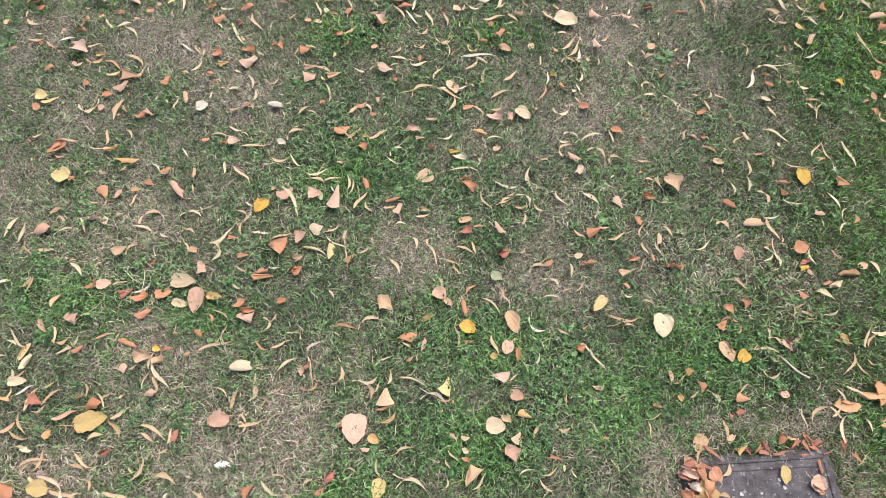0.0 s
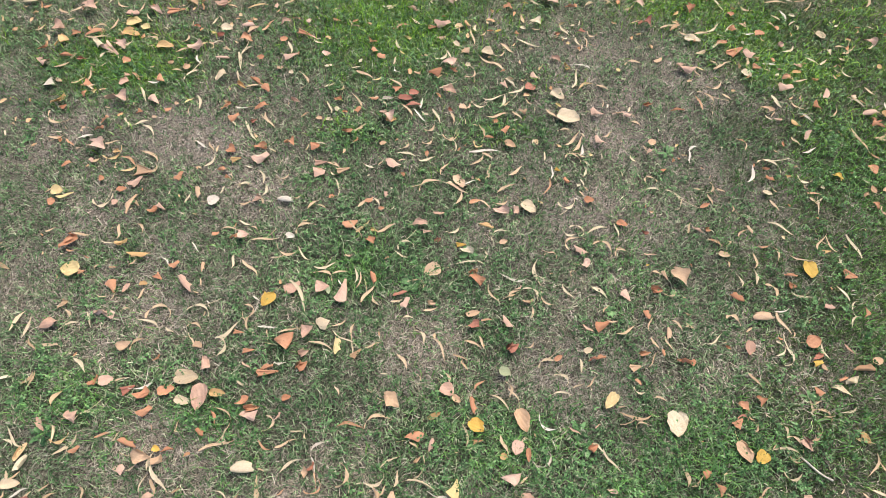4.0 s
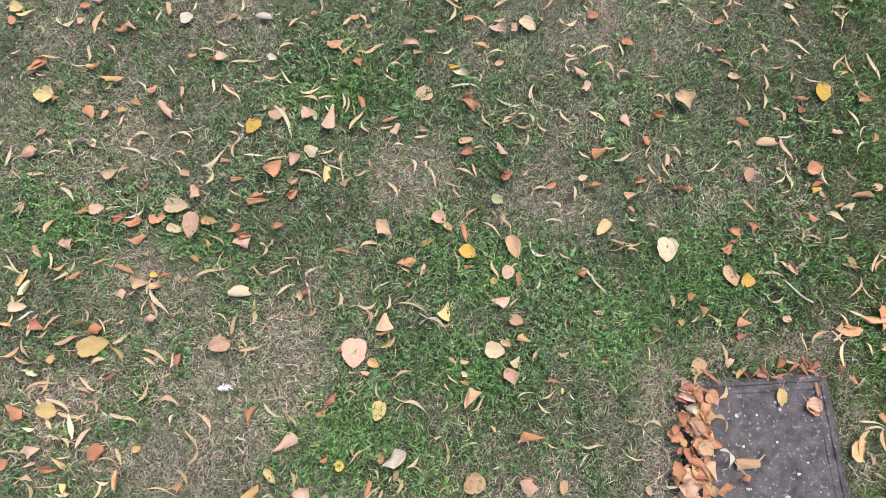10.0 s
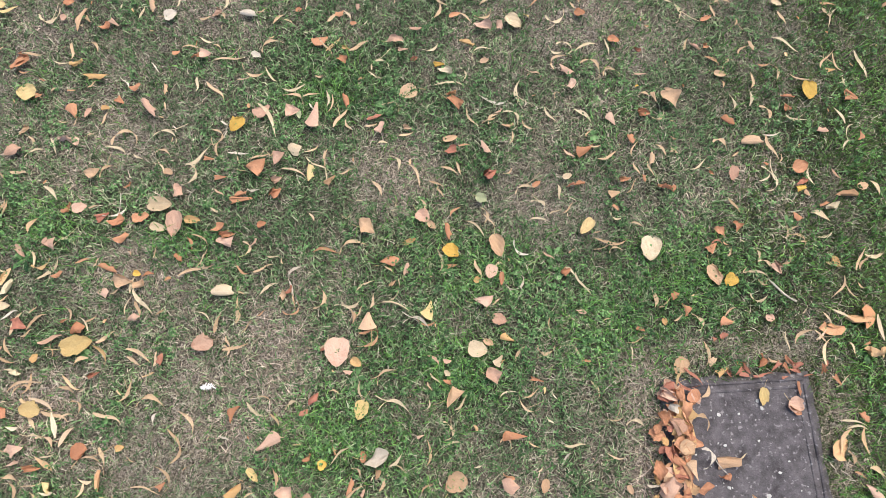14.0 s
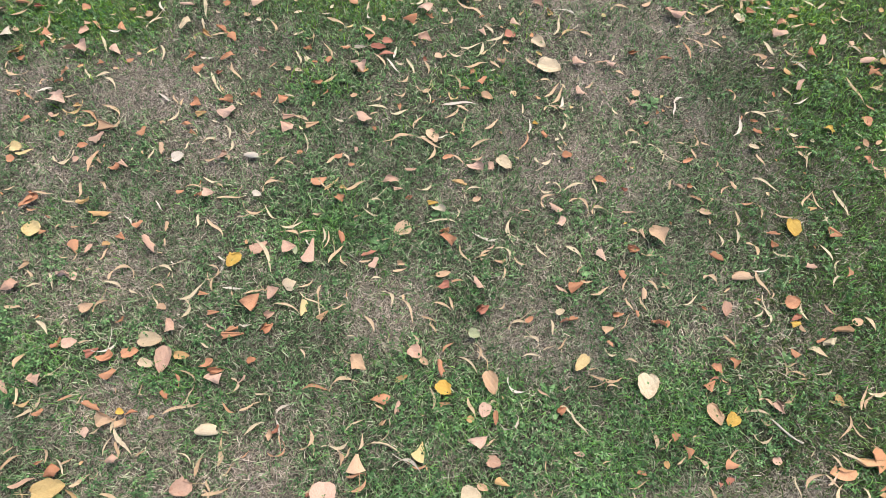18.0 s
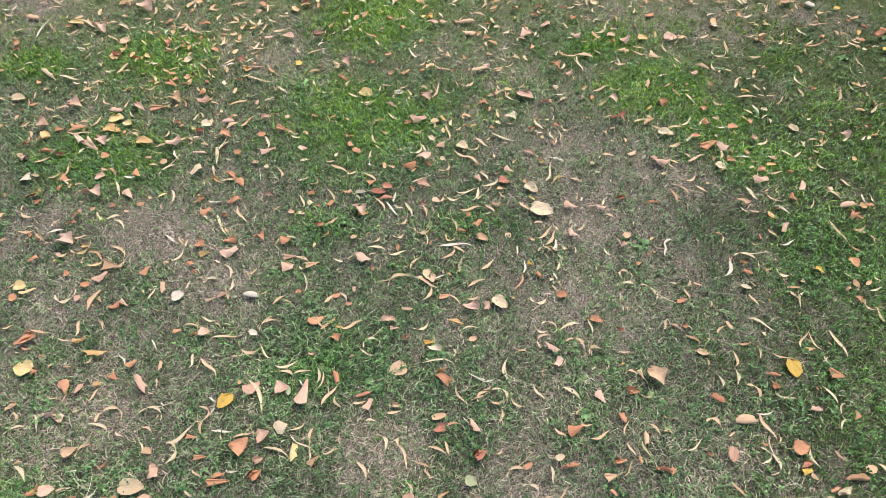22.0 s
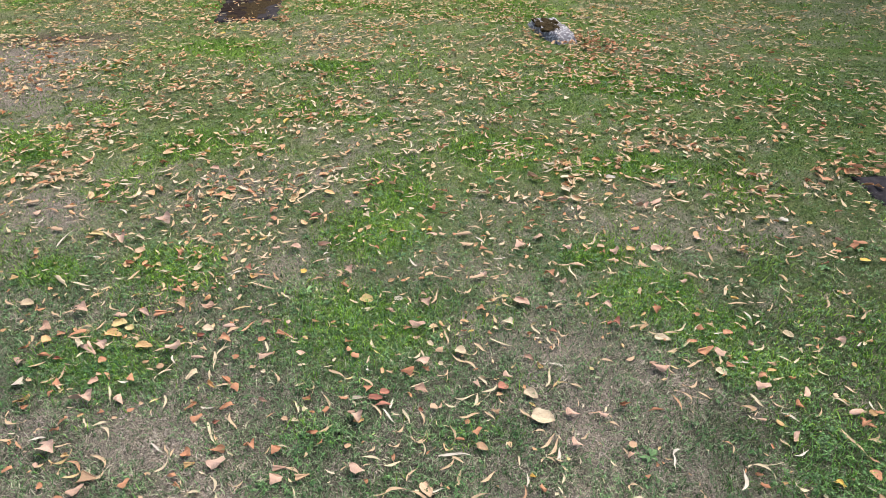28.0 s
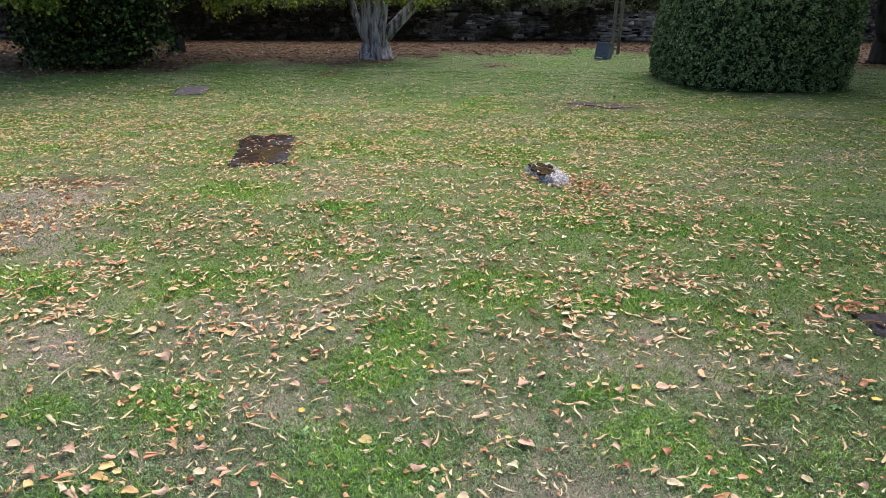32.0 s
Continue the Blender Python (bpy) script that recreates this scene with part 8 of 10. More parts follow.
litter("B", 0.499, 1.061, -80, 4.2, "cream", 0.6, 0.8)
litter("B", -0.172, 1.062, 25, 5.6, "tan", 1.2, 0.0)
litter("F", 0.740, 1.064, -17, 3.1, "pink", 1.6)
litter("B", -0.240, 1.065, 47, 5.1, "gold", 1.2, 0.0)
litter("F", 0.768, 1.066, -15, 2.2, "orange", 2.0)
litter("B", 0.982, 1.067, -30, 8.2, "cream", 1.0, 1.2)
litter("B", 0.022, 1.068, 39, 6.3, "cream", 1.2, -2.0)
litter("C", 0.893, 1.069, -67, 3.0, "tan", 1.3)
litter("F", 0.121, 1.072, 0, 4.3, "gold", 2.2)
litter("B", 0.716, 1.073, 66, 3.6, "tan", 1.0, 0.4)
litter("F", -0.278, 1.075, 5, 4.5, "orange", 2.8)
litter("D", -0.073, 1.076, 5, 4.5, "pink", 2.8)
litter("B", -0.582, 1.081, -8, 4.8, "cream", 0.8, -1.6)
litter("L", 0.520, 1.085, -11, 3.4, "orange", 2.2)
litter("D", -0.864, 1.113, -5, 3.4, "orange", 2.5)
litter("F", -0.019, 1.116, -6, 3.3, "pink", 1.1)
litter("D", 0.165, 1.123, -16, 5.0, "pink", 2.5)
litter("D", 0.208, 1.123, 31, 2.7, "pink", 2.8)
litter("F", -0.843, 1.128, -33, 3.2, "pink", 1.6)
litter("L", -0.189, 1.130, 11, 1.9, "orange", 1.4)
litter("B", -0.367, 1.134, -33, 3.1, "tan", 0.9, 1.2)
litter("C", -0.938, 1.138, 74, 7.5, "tan", 2.3)
litter("F", -0.917, 1.139, -46, 2.6, "tan", 1.2)
litter("L", 0.249, 1.139, -43, 5.2, "cream", 3.9)
litter("B", -0.391, 1.140, 41, 4.7, "tan", 1.1, 1.6)
litter("B", 1.325, 1.143, -44, 5.6, "pink", 1.1, -2.8)
litter("L", -1.172, 1.143, 19, 2.2, "orange", 2.8)
litter("L", -0.984, 1.144, 22, 1.9, "pink", 2.0)
litter("B", 0.845, 1.144, -106, 5.2, "tan", 0.7, 2.4)
litter("B", -0.593, 1.148, 13, 3.7, "tan", 0.8, -0.8)
litter("B", 0.119, 1.148, -43, 4.1, "tan", 0.7, 0.8)
litter("B", -0.241, 1.149, 39, 4.5, "tan", 0.9, 0.8)
litter("B", -0.552, 1.152, -69, 3.7, "tan", 0.9, 1.6)
litter("L", 0.778, 1.152, 25, 3.5, "orange", 1.3)
litter("B", -0.206, 1.153, -56, 3.6, "cream", 0.8, 1.2)
litter("L", -0.692, 1.153, 18, 3.6, "white", 3.8)
litter("B", 0.987, 1.155, -63, 4.0, "tan", 1.2, 0.4)
litter("B", 1.128, 1.156, -121, 7.0, "cream", 0.9, -0.8)
litter("D", 1.292, 1.158, -67, 2.8, "orange", 1.9)
litter("D", -0.227, 1.159, 30, 2.9, "orange", 1.9)
litter("L", 0.088, 1.159, 20, 3.5, "orange", 1.4)
litter("B", -0.769, 1.160, 77, 3.7, "cream", 1.1, 0.4)
litter("C", -0.476, 1.160, -7, 5.0, "white", 1.9)
litter("B", -1.024, 1.162, 19, 8.6, "cream", 1.2, -2.8)
litter("F", -0.565, 1.162, 21, 3.0, "pink", 2.7)
litter("B", 0.164, 1.166, 28, 6.1, "tan", 1.1, -2.0)
litter("B", 0.362, 1.166, 20, 7.9, "cream", 1.1, -2.8)
litter("L", 0.432, 1.168, 13, 3.2, "orange", 2.5)
litter("B", 0.678, 1.168, -74, 10.0, "cream", 1.2, 2.4)
litter("B", 1.111, 1.168, -64, 4.0, "tan", 1.2, 0.8)
litter("B", -1.139, 1.169, 14, 5.1, "lemon", 1.2, -0.4)
litter("B", -0.441, 1.171, 29, 2.6, "tan", 0.8, -0.8)
litter("L", -0.341, 1.172, 11, 1.9, "orange", 1.4)
litter("B", 0.039, 1.173, 76, 5.3, "tan", 1.2, -1.2)
litter("B", 0.796, 1.173, -79, 3.7, "tan", 1.0, 0.8)
litter("C", -0.178, 1.183, -77, 2.2, "pink", 1.2)
litter("C", -0.744, 1.184, -72, 5.0, "tan", 1.6)
litter("L", -1.167, 1.184, -4, 3.7, "lemon", 3.3)
litter("B", -1.192, 1.186, 37, 2.6, "tan", 0.8, 0.0)
litter("B", 0.414, 1.190, -53, 2.5, "tan", 0.6, 0.0)
litter("L", -0.976, 1.190, 22, 2.9, "orange", 2.1)
litter("B", -0.672, 1.193, 74, 2.9, "cream", 0.6, 0.0)
litter("B", -0.549, 1.194, -98, 4.9, "cream", 1.2, 1.6)
litter("D", 1.277, 1.196, 41, 2.4, "tan", 1.2)
litter("B", -0.331, 1.198, -84, 6.9, "cream", 0.9, 1.2)
litter("B", 0.627, 1.198, -18, 6.2, "cream", 1.2, 2.0)
litter("B", 1.119, 1.198, -12, 4.0, "orange", 1.1, 0.8)
litter("B", 1.359, 1.198, 17, 4.2, "cream", 0.8, -0.4)
litter("L", 0.978, 1.201, -13, 3.2, "cream", 1.6)
litter("B", -0.601, 1.202, 14, 6.2, "cream", 1.2, 2.0)
litter("B", -0.036, 1.204, 22, 10.6, "tan", 1.1, 2.0)
litter("B", 0.186, 1.204, 27, 6.8, "tan", 1.0, 1.2)
litter("B", 0.035, 1.205, -28, 6.8, "tan", 1.0, 0.4)
litter("B", 0.839, 1.208, -35, 2.8, "tan", 0.8, 0.4)
litter("B", 0.304, 1.214, -111, 7.0, "orange", 0.8, 1.2)
litter("D", -0.937, 1.215, 13, 5.1, "pink", 3.2)
litter("L", 1.307, 1.216, 0, 2.0, "tan", 2.7)
litter("B", 0.800, 1.218, -113, 5.1, "tan", 0.7, 2.4)
litter("L", 1.346, 1.220, 33, 2.6, "tan", 1.2)
litter("L", 1.152, 1.223, -33, 1.3, "cream", 1.3)
litter("F", 1.099, 1.224, -84, 1.8, "tan", 1.3)
litter("B", 0.073, 1.230, 14, 3.7, "white", 0.6, 0.0)
litter("L", -1.047, 1.230, 13, 1.6, "orange", 2.4)
litter("L", 0.041, 1.232, -66, 5.2, "tan", 3.4)
litter("B", 1.379, 1.235, -55, 2.5, "cream", 0.7, -0.8)
litter("F", -0.662, 1.236, -31, 3.0, "orange", 1.4)
litter("B", 0.629, 1.236, -6, 6.7, "tan", 1.0, 3.6)
litter("B", -0.567, 1.236, -68, 7.1, "cream", 1.2, 1.6)
litter("D", 0.371, 1.238, -73, 2.7, "orange", 1.8)
litter("D", -0.812, 1.239, 27, 3.4, "orange", 2.9)
litter("F", 0.083, 1.248, -70, 1.2, "pink", 1.1)
litter("B", -0.499, 1.256, 39, 6.1, "tan", 0.7, -2.4)
litter("C", 0.998, 1.256, -21, 3.0, "orange", 1.6)
litter("F", -0.131, 1.256, 69, 1.6, "orange", 1.8)
litter("F", -0.926, 1.258, -7, 5.9, "tan", 4.6)
litter("B", 1.108, 1.259, -20, 5.8, "cream", 1.2, -2.4)
litter("D", 1.208, 1.260, -43, 3.2, "yellow", 2.5)
litter("D", -0.387, 1.262, 13, 3.7, "pink", 3.1)
litter("F", 1.062, 1.265, 10, 2.1, "gold", 1.1)
litter("B", -0.903, 1.267, 68, 4.9, "tan", 1.2, -1.6)
litter("B", 0.131, 1.269, 73, 5.7, "tan", 1.2, -0.4)
litter("D", -0.684, 1.270, -5, 3.4, "orange", 1.5)
litter("B", 0.326, 1.271, 83, 4.8, "white", 0.8, -0.8)
litter("F", -0.315, 1.272, 21, 4.2, "tan", 2.3)
litter("B", 0.427, 1.272, -100, 4.0, "cream", 0.8, 1.2)
litter("B", -0.973, 1.274, 42, 5.7, "gold", 1.2, -1.6)
litter("B", 0.940, 1.275, 67, 7.7, "white", 1.1, -1.2)
litter("B", 0.218, 1.276, 42, 5.1, "tan", 1.1, -0.4)
litter("B", 0.002, 1.276, 58, 6.1, "tan", 1.1, 1.6)
litter("B", -1.002, 1.278, 50, 4.5, "tan", 1.2, 2.8)
litter("F", 0.347, 1.281, -27, 1.8, "yellow", 1.5)
litter("F", 0.677, 1.284, 28, 1.7, "orange", 1.4)
litter("D", -1.167, 1.285, 14, 3.3, "orange", 2.0)
litter("B", -0.347, 1.288, -31, 5.2, "tan", 1.2, 1.2)
litter("B", 1.000, 1.289, -29, 10.9, "cream", 1.2, 2.8)
litter("F", 0.996, 1.291, 0, 2.4, "orange", 1.2)
litter("B", -0.980, 1.293, -35, 7.1, "orange", 1.2, 1.2)
litter("L", 1.332, 1.294, -84, 3.8, "orange", 2.8)
litter("D", -0.164, 1.296, -28, 5.7, "pink", 3.2)
litter("F", -1.096, 1.298, -27, 1.8, "pink", 1.4)
litter("B", -0.199, 1.300, 34, 2.4, "tan", 0.7, 0.8)
litter("B", -0.731, 1.300, 56, 5.0, "cream", 1.2, -1.2)
litter("F", -0.387, 1.300, 12, 3.9, "pink", 2.0)
litter("F", -0.651, 1.308, 20, 3.3, "gold", 2.4)
litter("B", -0.133, 1.311, 19, 2.6, "tan", 0.6, 1.2)
litter("B", -0.923, 1.311, -39, 8.3, "tan", 1.2, 1.6)
litter("D", -0.573, 1.312, -7, 5.7, "pink", 4.2)
litter("B", 0.397, 1.316, -19, 8.1, "tan", 0.9, 3.2)
litter("B", -0.058, 1.318, 27, 5.0, "cream", 1.1, -0.4)
litter("B", 0.095, 1.321, 46, 6.7, "tan", 1.2, -1.6)
litter("F", 0.712, 1.323, -42, 1.2, "orange", 1.6)
litter("B", -0.122, 1.331, -21, 6.4, "cream", 1.2, 1.2)
litter("B", 0.132, 1.331, -27, 3.9, "tan", 0.8, 0.8)
litter("F", -1.026, 1.333, -16, 2.8, "gold", 2.2)
litter("B", 0.764, 1.334, -99, 4.9, "white", 0.9, 0.4)
litter("B", -1.042, 1.336, 37, 8.1, "gold", 1.2, -2.4)
litter("F", -0.060, 1.337, 75, 2.4, "orange", 1.6)
litter("L", 0.457, 1.340, 19, 1.1, "lemon", 1.1)
litter("D", -0.673, 1.341, 15, 3.0, "orange", 2.8)
litter("B", 0.125, 1.343, -5, 9.8, "white", 1.2, 0.8)
litter("B", 1.357, 1.345, -53, 3.1, "orange", 0.9, 0.0)
litter("F", -1.153, 1.345, 49, 1.1, "tan", 1.3)
litter("D", -0.586, 1.353, 5, 4.8, "orange", 1.9)
litter("D", -1.091, 1.353, 13, 5.2, "pink", 3.8)
litter("B", -0.736, 1.356, -61, 4.5, "tan", 0.8, 0.0)
litter("D", 0.643, 1.359, 22, 3.1, "pink", 1.8)
litter("B", 0.428, 1.359, 72, 4.7, "white", 1.1, -0.8)
litter("D", -0.409, 1.363, 8, 3.1, "orange", 2.8)
litter("B", -0.767, 1.364, -34, 5.3, "white", 1.0, 0.0)
litter("B", 0.023, 1.366, -85, 5.3, "cream", 0.7, 1.6)
litter("B", 0.786, 1.367, 25, 4.6, "white", 1.2, 1.6)
litter("B", -1.183, 1.367, -42, 3.9, "orange", 1.0, 0.0)
litter("B", 0.631, 1.367, -63, 2.5, "tan", 0.6, 0.4)
litter("D", -0.491, 1.369, 13, 3.4, "orange", 2.8)
litter("B", -0.395, 1.369, -11, 4.6, "cream", 0.8, 1.6)
litter("B", -1.051, 1.370, 21, 4.0, "tan", 0.7, 0.4)
litter("B", 1.153, 1.370, 21, 5.1, "white", 0.8, -0.8)
litter("B", -0.132, 1.373, 58, 4.3, "tan", 1.1, -2.0)
litter("B", 0.953, 1.378, -108, 3.3, "tan", 0.6, 0.4)
litter("L", 0.204, 1.379, -32, 4.3, "tan", 2.7)
litter("L", -0.198, 1.379, 22, 2.2, "tan", 1.6)
litter("B", 0.106, 1.385, -27, 5.2, "gold", 1.2, -3.6)
litter("B", 0.417, 1.385, 58, 7.5, "tan", 1.1, -0.8)
litter("B", 1.397, 1.385, -78, 9.0, "tan", 1.2, 3.2)
litter("F", -0.285, 1.390, 33, 2.3, "orange", 1.6)
litter("B", -1.141, 1.391, 16, 5.0, "white", 1.2, 1.2)
litter("B", -0.059, 1.392, 33, 5.0, "tan", 1.0, -2.4)
litter("L", 0.659, 1.394, 28, 2.6, "tan", 2.5)
litter("B", -1.235, 1.397, 23, 5.3, "tan", 1.2, -1.6)
litter("B", 0.945, 1.398, -35, 3.5, "orange", 1.1, 2.0)
litter("D", 0.493, 1.401, 6, 3.9, "pink", 3.8)
litter("B", -0.958, 1.404, -32, 9.7, "cream", 1.2, 2.0)
litter("B", 1.327, 1.405, -71, 9.9, "tan", 1.2, 0.4)
litter("B", 0.405, 1.405, 48, 6.8, "tan", 1.2, -0.4)
litter("B", 1.119, 1.406, -61, 3.5, "tan", 1.1, 0.0)
litter("C", 0.138, 1.409, 0, 3.2, "orange", 1.1)
litter("B", 0.100, 1.418, -71, 9.1, "tan", 1.1, 2.0)
litter("B", -1.149, 1.418, 39, 4.1, "tan", 1.2, 3.6)
litter("B", -0.619, 1.419, -58, 9.0, "cream", 1.0, -0.4)
litter("B", 0.015, 1.421, 20, 7.6, "tan", 1.2, -2.8)
litter("B", 0.520, 1.424, 39, 3.5, "tan", 1.0, -0.4)
litter("D", 1.160, 1.425, 38, 4.5, "pink", 2.5)
litter("F", -0.314, 1.425, 18, 3.6, "orange", 2.0)
litter("B", 0.381, 1.427, -16, 6.0, "tan", 1.1, 2.4)
litter("F", -1.109, 1.429, -16, 2.9, "orange", 2.3)
litter("B", 1.399, 1.431, 27, 5.4, "tan", 1.2, -1.2)
litter("D", 0.191, 1.437, 14, 3.3, "orange", 2.7)
litter("B", -0.277, 1.446, 35, 5.1, "tan", 1.2, -0.8)
litter("B", -0.976, 1.449, 13, 4.9, "cream", 1.0, 1.6)
litter("B", -0.053, 1.450, 47, 5.3, "tan", 1.1, -2.0)
litter("B", -1.027, 1.452, -62, 4.7, "cream", 0.8, 0.4)
litter("B", -0.689, 1.457, -46, 3.9, "cream", 0.9, 0.8)
litter("F", -0.621, 1.462, 37, 2.7, "red", 2.0)
litter("B", 0.615, 1.463, -24, 5.4, "tan", 1.2, 2.0)
litter("F", -1.102, 1.466, 32, 3.1, "orange", 2.3)
litter("B", -0.567, 1.469, -58, 7.2, "tan", 1.2, -0.8)
litter("F", 1.415, 1.473, 9, 2.6, "orange", 2.0)
litter("L", 0.161, 1.473, 0, 2.1, "orange", 2.0)
litter("L", -0.377, 1.475, -9, 2.3, "cream", 1.5)
litter("D", -0.686, 1.477, -5, 3.6, "orange", 3.6)
litter("L", -0.177, 1.477, -5, 3.6, "gold", 2.8)
litter("L", -0.945, 1.477, 0, 1.7, "tan", 1.2)
litter("F", 1.139, 1.479, -53, 3.5, "gold", 2.2)
litter("L", -0.410, 1.480, -29, 2.3, "tan", 1.8)
litter("B", -1.248, 1.481, -23, 10.3, "tan", 1.2, -2.4)
litter("D", 1.391, 1.482, -67, 3.1, "orange", 3.1)
litter("B", 0.017, 1.486, -78, 6.0, "tan", 1.0, 1.2)
litter("D", -0.192, 1.486, -13, 5.2, "pink", 3.4)
litter("B", -0.032, 1.490, -68, 6.2, "cream", 1.2, 0.8)
litter("L", 0.400, 1.492, -25, 7.5, "cream", 6.0)
litter("B", -0.083, 1.492, -55, 7.3, "white", 0.8, 0.0)
litter("C", 1.089, 1.495, 0, 3.6, "pink", 0.9)
litter("B", 0.233, 1.499, -49, 4.4, "tan", 1.1, 0.8)
litter("B", 1.176, 1.500, -43, 6.0, "white", 1.2, 1.6)
litter("B", 0.172, 1.501, 16, 6.8, "tan", 1.2, 0.0)
litter("B", 1.058, 1.502, -54, 2.9, "cream", 0.9, -0.4)
litter("F", -0.997, 1.502, -10, 1.9, "orange", 2.0)
litter("D", 0.589, 1.507, -18, 3.9, "pink", 1.7)
litter("B", -0.132, 1.508, -64, 8.2, "tan", 1.0, 1.6)
litter("B", -0.062, 1.508, -15, 3.6, "cream", 0.9, -1.2)
litter("B", 0.347, 1.510, -47, 4.5, "tan", 1.1, 0.0)
litter("F", -0.908, 1.510, 0, 2.2, "orange", 1.6)
litter("D", 0.252, 1.515, 2, 2.9, "tan", 2.0)
litter("C", -0.290, 1.518, 69, 3.0, "orange", 2.0)
litter("F", -1.251, 1.519, 62, 2.3, "orange", 2.3)
litter("D", -0.355, 1.519, -18, 2.4, "cream", 2.0)
litter("D", 0.497, 1.520, 6, 4.7, "pink", 3.2)
litter("F", 0.014, 1.520, -39, 1.9, "red", 1.6)
litter("B", -0.383, 1.522, -73, 5.7, "cream", 0.8, 0.8)
litter("L", 1.449, 1.523, -10, 2.4, "gold", 2.7)
litter("B", -0.668, 1.524, -6, 4.1, "white", 0.9, -0.8)
litter("C", 1.398, 1.528, 11, 6.3, "pink", 2.1)
litter("F", -0.722, 1.528, 30, 4.1, "orange", 2.6)
litter("C", 1.470, 1.528, 8, 3.0, "orange", 1.7)
litter("B", 1.276, 1.530, 53, 6.1, "tan", 0.8, -1.2)
litter("D", -0.603, 1.531, 9, 5.0, "orange", 2.5)
litter("F", 0.056, 1.532, 2, 2.5, "tan", 2.8)
litter("C", 0.764, 1.534, 0, 5.1, "orange", 1.4)
litter("D", 1.059, 1.534, -27, 4.3, "tan", 2.2)
litter("L", -0.885, 1.536, 18, 1.4, "tan", 1.7)
litter("B", -0.814, 1.539, -77, 6.1, "cream", 1.1, 0.8)
litter("B", -0.297, 1.544, -73, 7.9, "tan", 0.9, 1.6)
litter("B", -0.210, 1.545, -58, 5.1, "cream", 0.8, 1.6)
litter("B", 0.083, 1.545, 57, 4.1, "pink", 1.2, 0.4)
litter("F", -1.276, 1.545, 10, 4.8, "gold", 4.5)
litter("C", -0.107, 1.546, 1, 5.4, "red", 2.0)
litter("D", -1.082, 1.546, 12, 7.5, "pink", 3.1)
litter("B", -0.080, 1.548, 82, 4.3, "white", 0.9, 0.0)
litter("B", -0.845, 1.548, 37, 3.3, "lemon", 0.9, 1.2)
litter("F", 0.668, 1.550, 15, 4.7, "orange", 2.0)
litter("F", -0.497, 1.554, -21, 3.3, "pink", 1.6)
litter("D", -0.957, 1.554, -23, 5.0, "pink", 3.0)
litter("B", 1.462, 1.555, -92, 3.8, "white", 1.0, -0.4)
litter("B", 0.110, 1.556, -9, 6.4, "cream", 0.9, -2.0)
litter("B", 1.366, 1.558, -32, 6.5, "cream", 1.2, 2.0)
litter("B", 1.167, 1.559, -40, 5.4, "tan", 1.0, -1.2)
litter("B", 0.182, 1.560, -114, 7.1, "cream", 1.1, 1.2)
litter("D", 1.236, 1.560, -22, 3.1, "orange", 3.6)
litter("B", 0.516, 1.560, 90, 4.1, "tan", 0.5, -1.2)
litter("B", 0.837, 1.561, -80, 6.7, "orange", 1.0, 1.2)
litter("F", -0.356, 1.567, -17, 2.8, "orange", 2.4)
litter("C", -0.237, 1.568, 0, 3.7, "orange", 1.4)
litter("L", -0.194, 1.569, 1, 3.6, "white", 1.6)
litter("B", 1.099, 1.571, -62, 5.4, "cream", 1.2, 0.4)
litter("B", -1.000, 1.571, -63, 6.5, "cream", 1.2, 0.0)
litter("L", -0.134, 1.571, -5, 4.8, "red", 2.8)
litter("D", -1.194, 1.575, 76, 2.5, "orange", 1.8)
litter("B", 0.856, 1.578, -63, 9.7, "tan", 1.2, 2.8)
litter("B", 0.161, 1.583, 12, 7.4, "cream", 0.9, -0.8)
litter("F", -1.168, 1.587, 35, 2.2, "lemon", 2.3)
litter("L", 0.374, 1.593, -38, 5.2, "cream", 3.6)
litter("L", -0.106, 1.596, -6, 3.4, "red", 2.4)
litter("C", 1.369, 1.597, -92, 2.5, "tan", 1.7)
litter("D", 0.013, 1.602, 7, 4.4, "pink", 3.3)
litter("T", -0.601, 1.608, -57, 3.9, "orange", 3.1)
litter("F", 1.281, 1.611, 56, 5.0, "pink", 2.0)
litter("B", -0.642, 1.614, 1, 5.6, "tan", 1.0, 1.2)
litter("F", -0.162, 1.615, 28, 2.7, "orange", 2.9)
litter("F", -1.200, 1.619, -24, 3.8, "orange", 3.4)
litter("F", -0.686, 1.620, -42, 4.3, "gold", 1.7)
litter("B", 0.235, 1.621, 46, 8.0, "cream", 1.2, -1.6)
litter("B", 0.477, 1.623, 23, 8.8, "gold", 1.2, 2.0)
litter("B", -0.361, 1.623, 67, 5.2, "tan", 0.8, -2.8)
litter("L", 0.284, 1.624, -5, 3.7, "red", 3.7)
litter("B", 1.427, 1.624, -62, 4.0, "tan", 1.2, 0.4)
litter("B", -0.391, 1.625, 36, 3.6, "cream", 1.1, 0.4)
litter("T", -1.330, 1.627, 99, 5.1, "white", 4.1)
litter("B", 0.526, 1.628, -27, 4.5, "tan", 0.9, 1.2)
litter("B", 0.008, 1.631, 31, 6.9, "cream", 1.2, 0.0)
litter("L", -1.083, 1.631, 8, 3.1, "pink", 4.0)
litter("B", -0.170, 1.632, -42, 6.4, "tan", 1.1, 1.6)
litter("D", 1.143, 1.635, -43, 4.8, "pink", 4.5)
litter("F", 0.199, 1.636, -56, 3.0, "pink", 2.0)
litter("F", -1.304, 1.637, -50, 3.3, "tan", 1.6)
litter("B", -0.985, 1.637, 7, 4.4, "white", 1.2, -1.6)
litter("B", -1.237, 1.638, 25, 4.8, "tan", 0.8, -0.8)
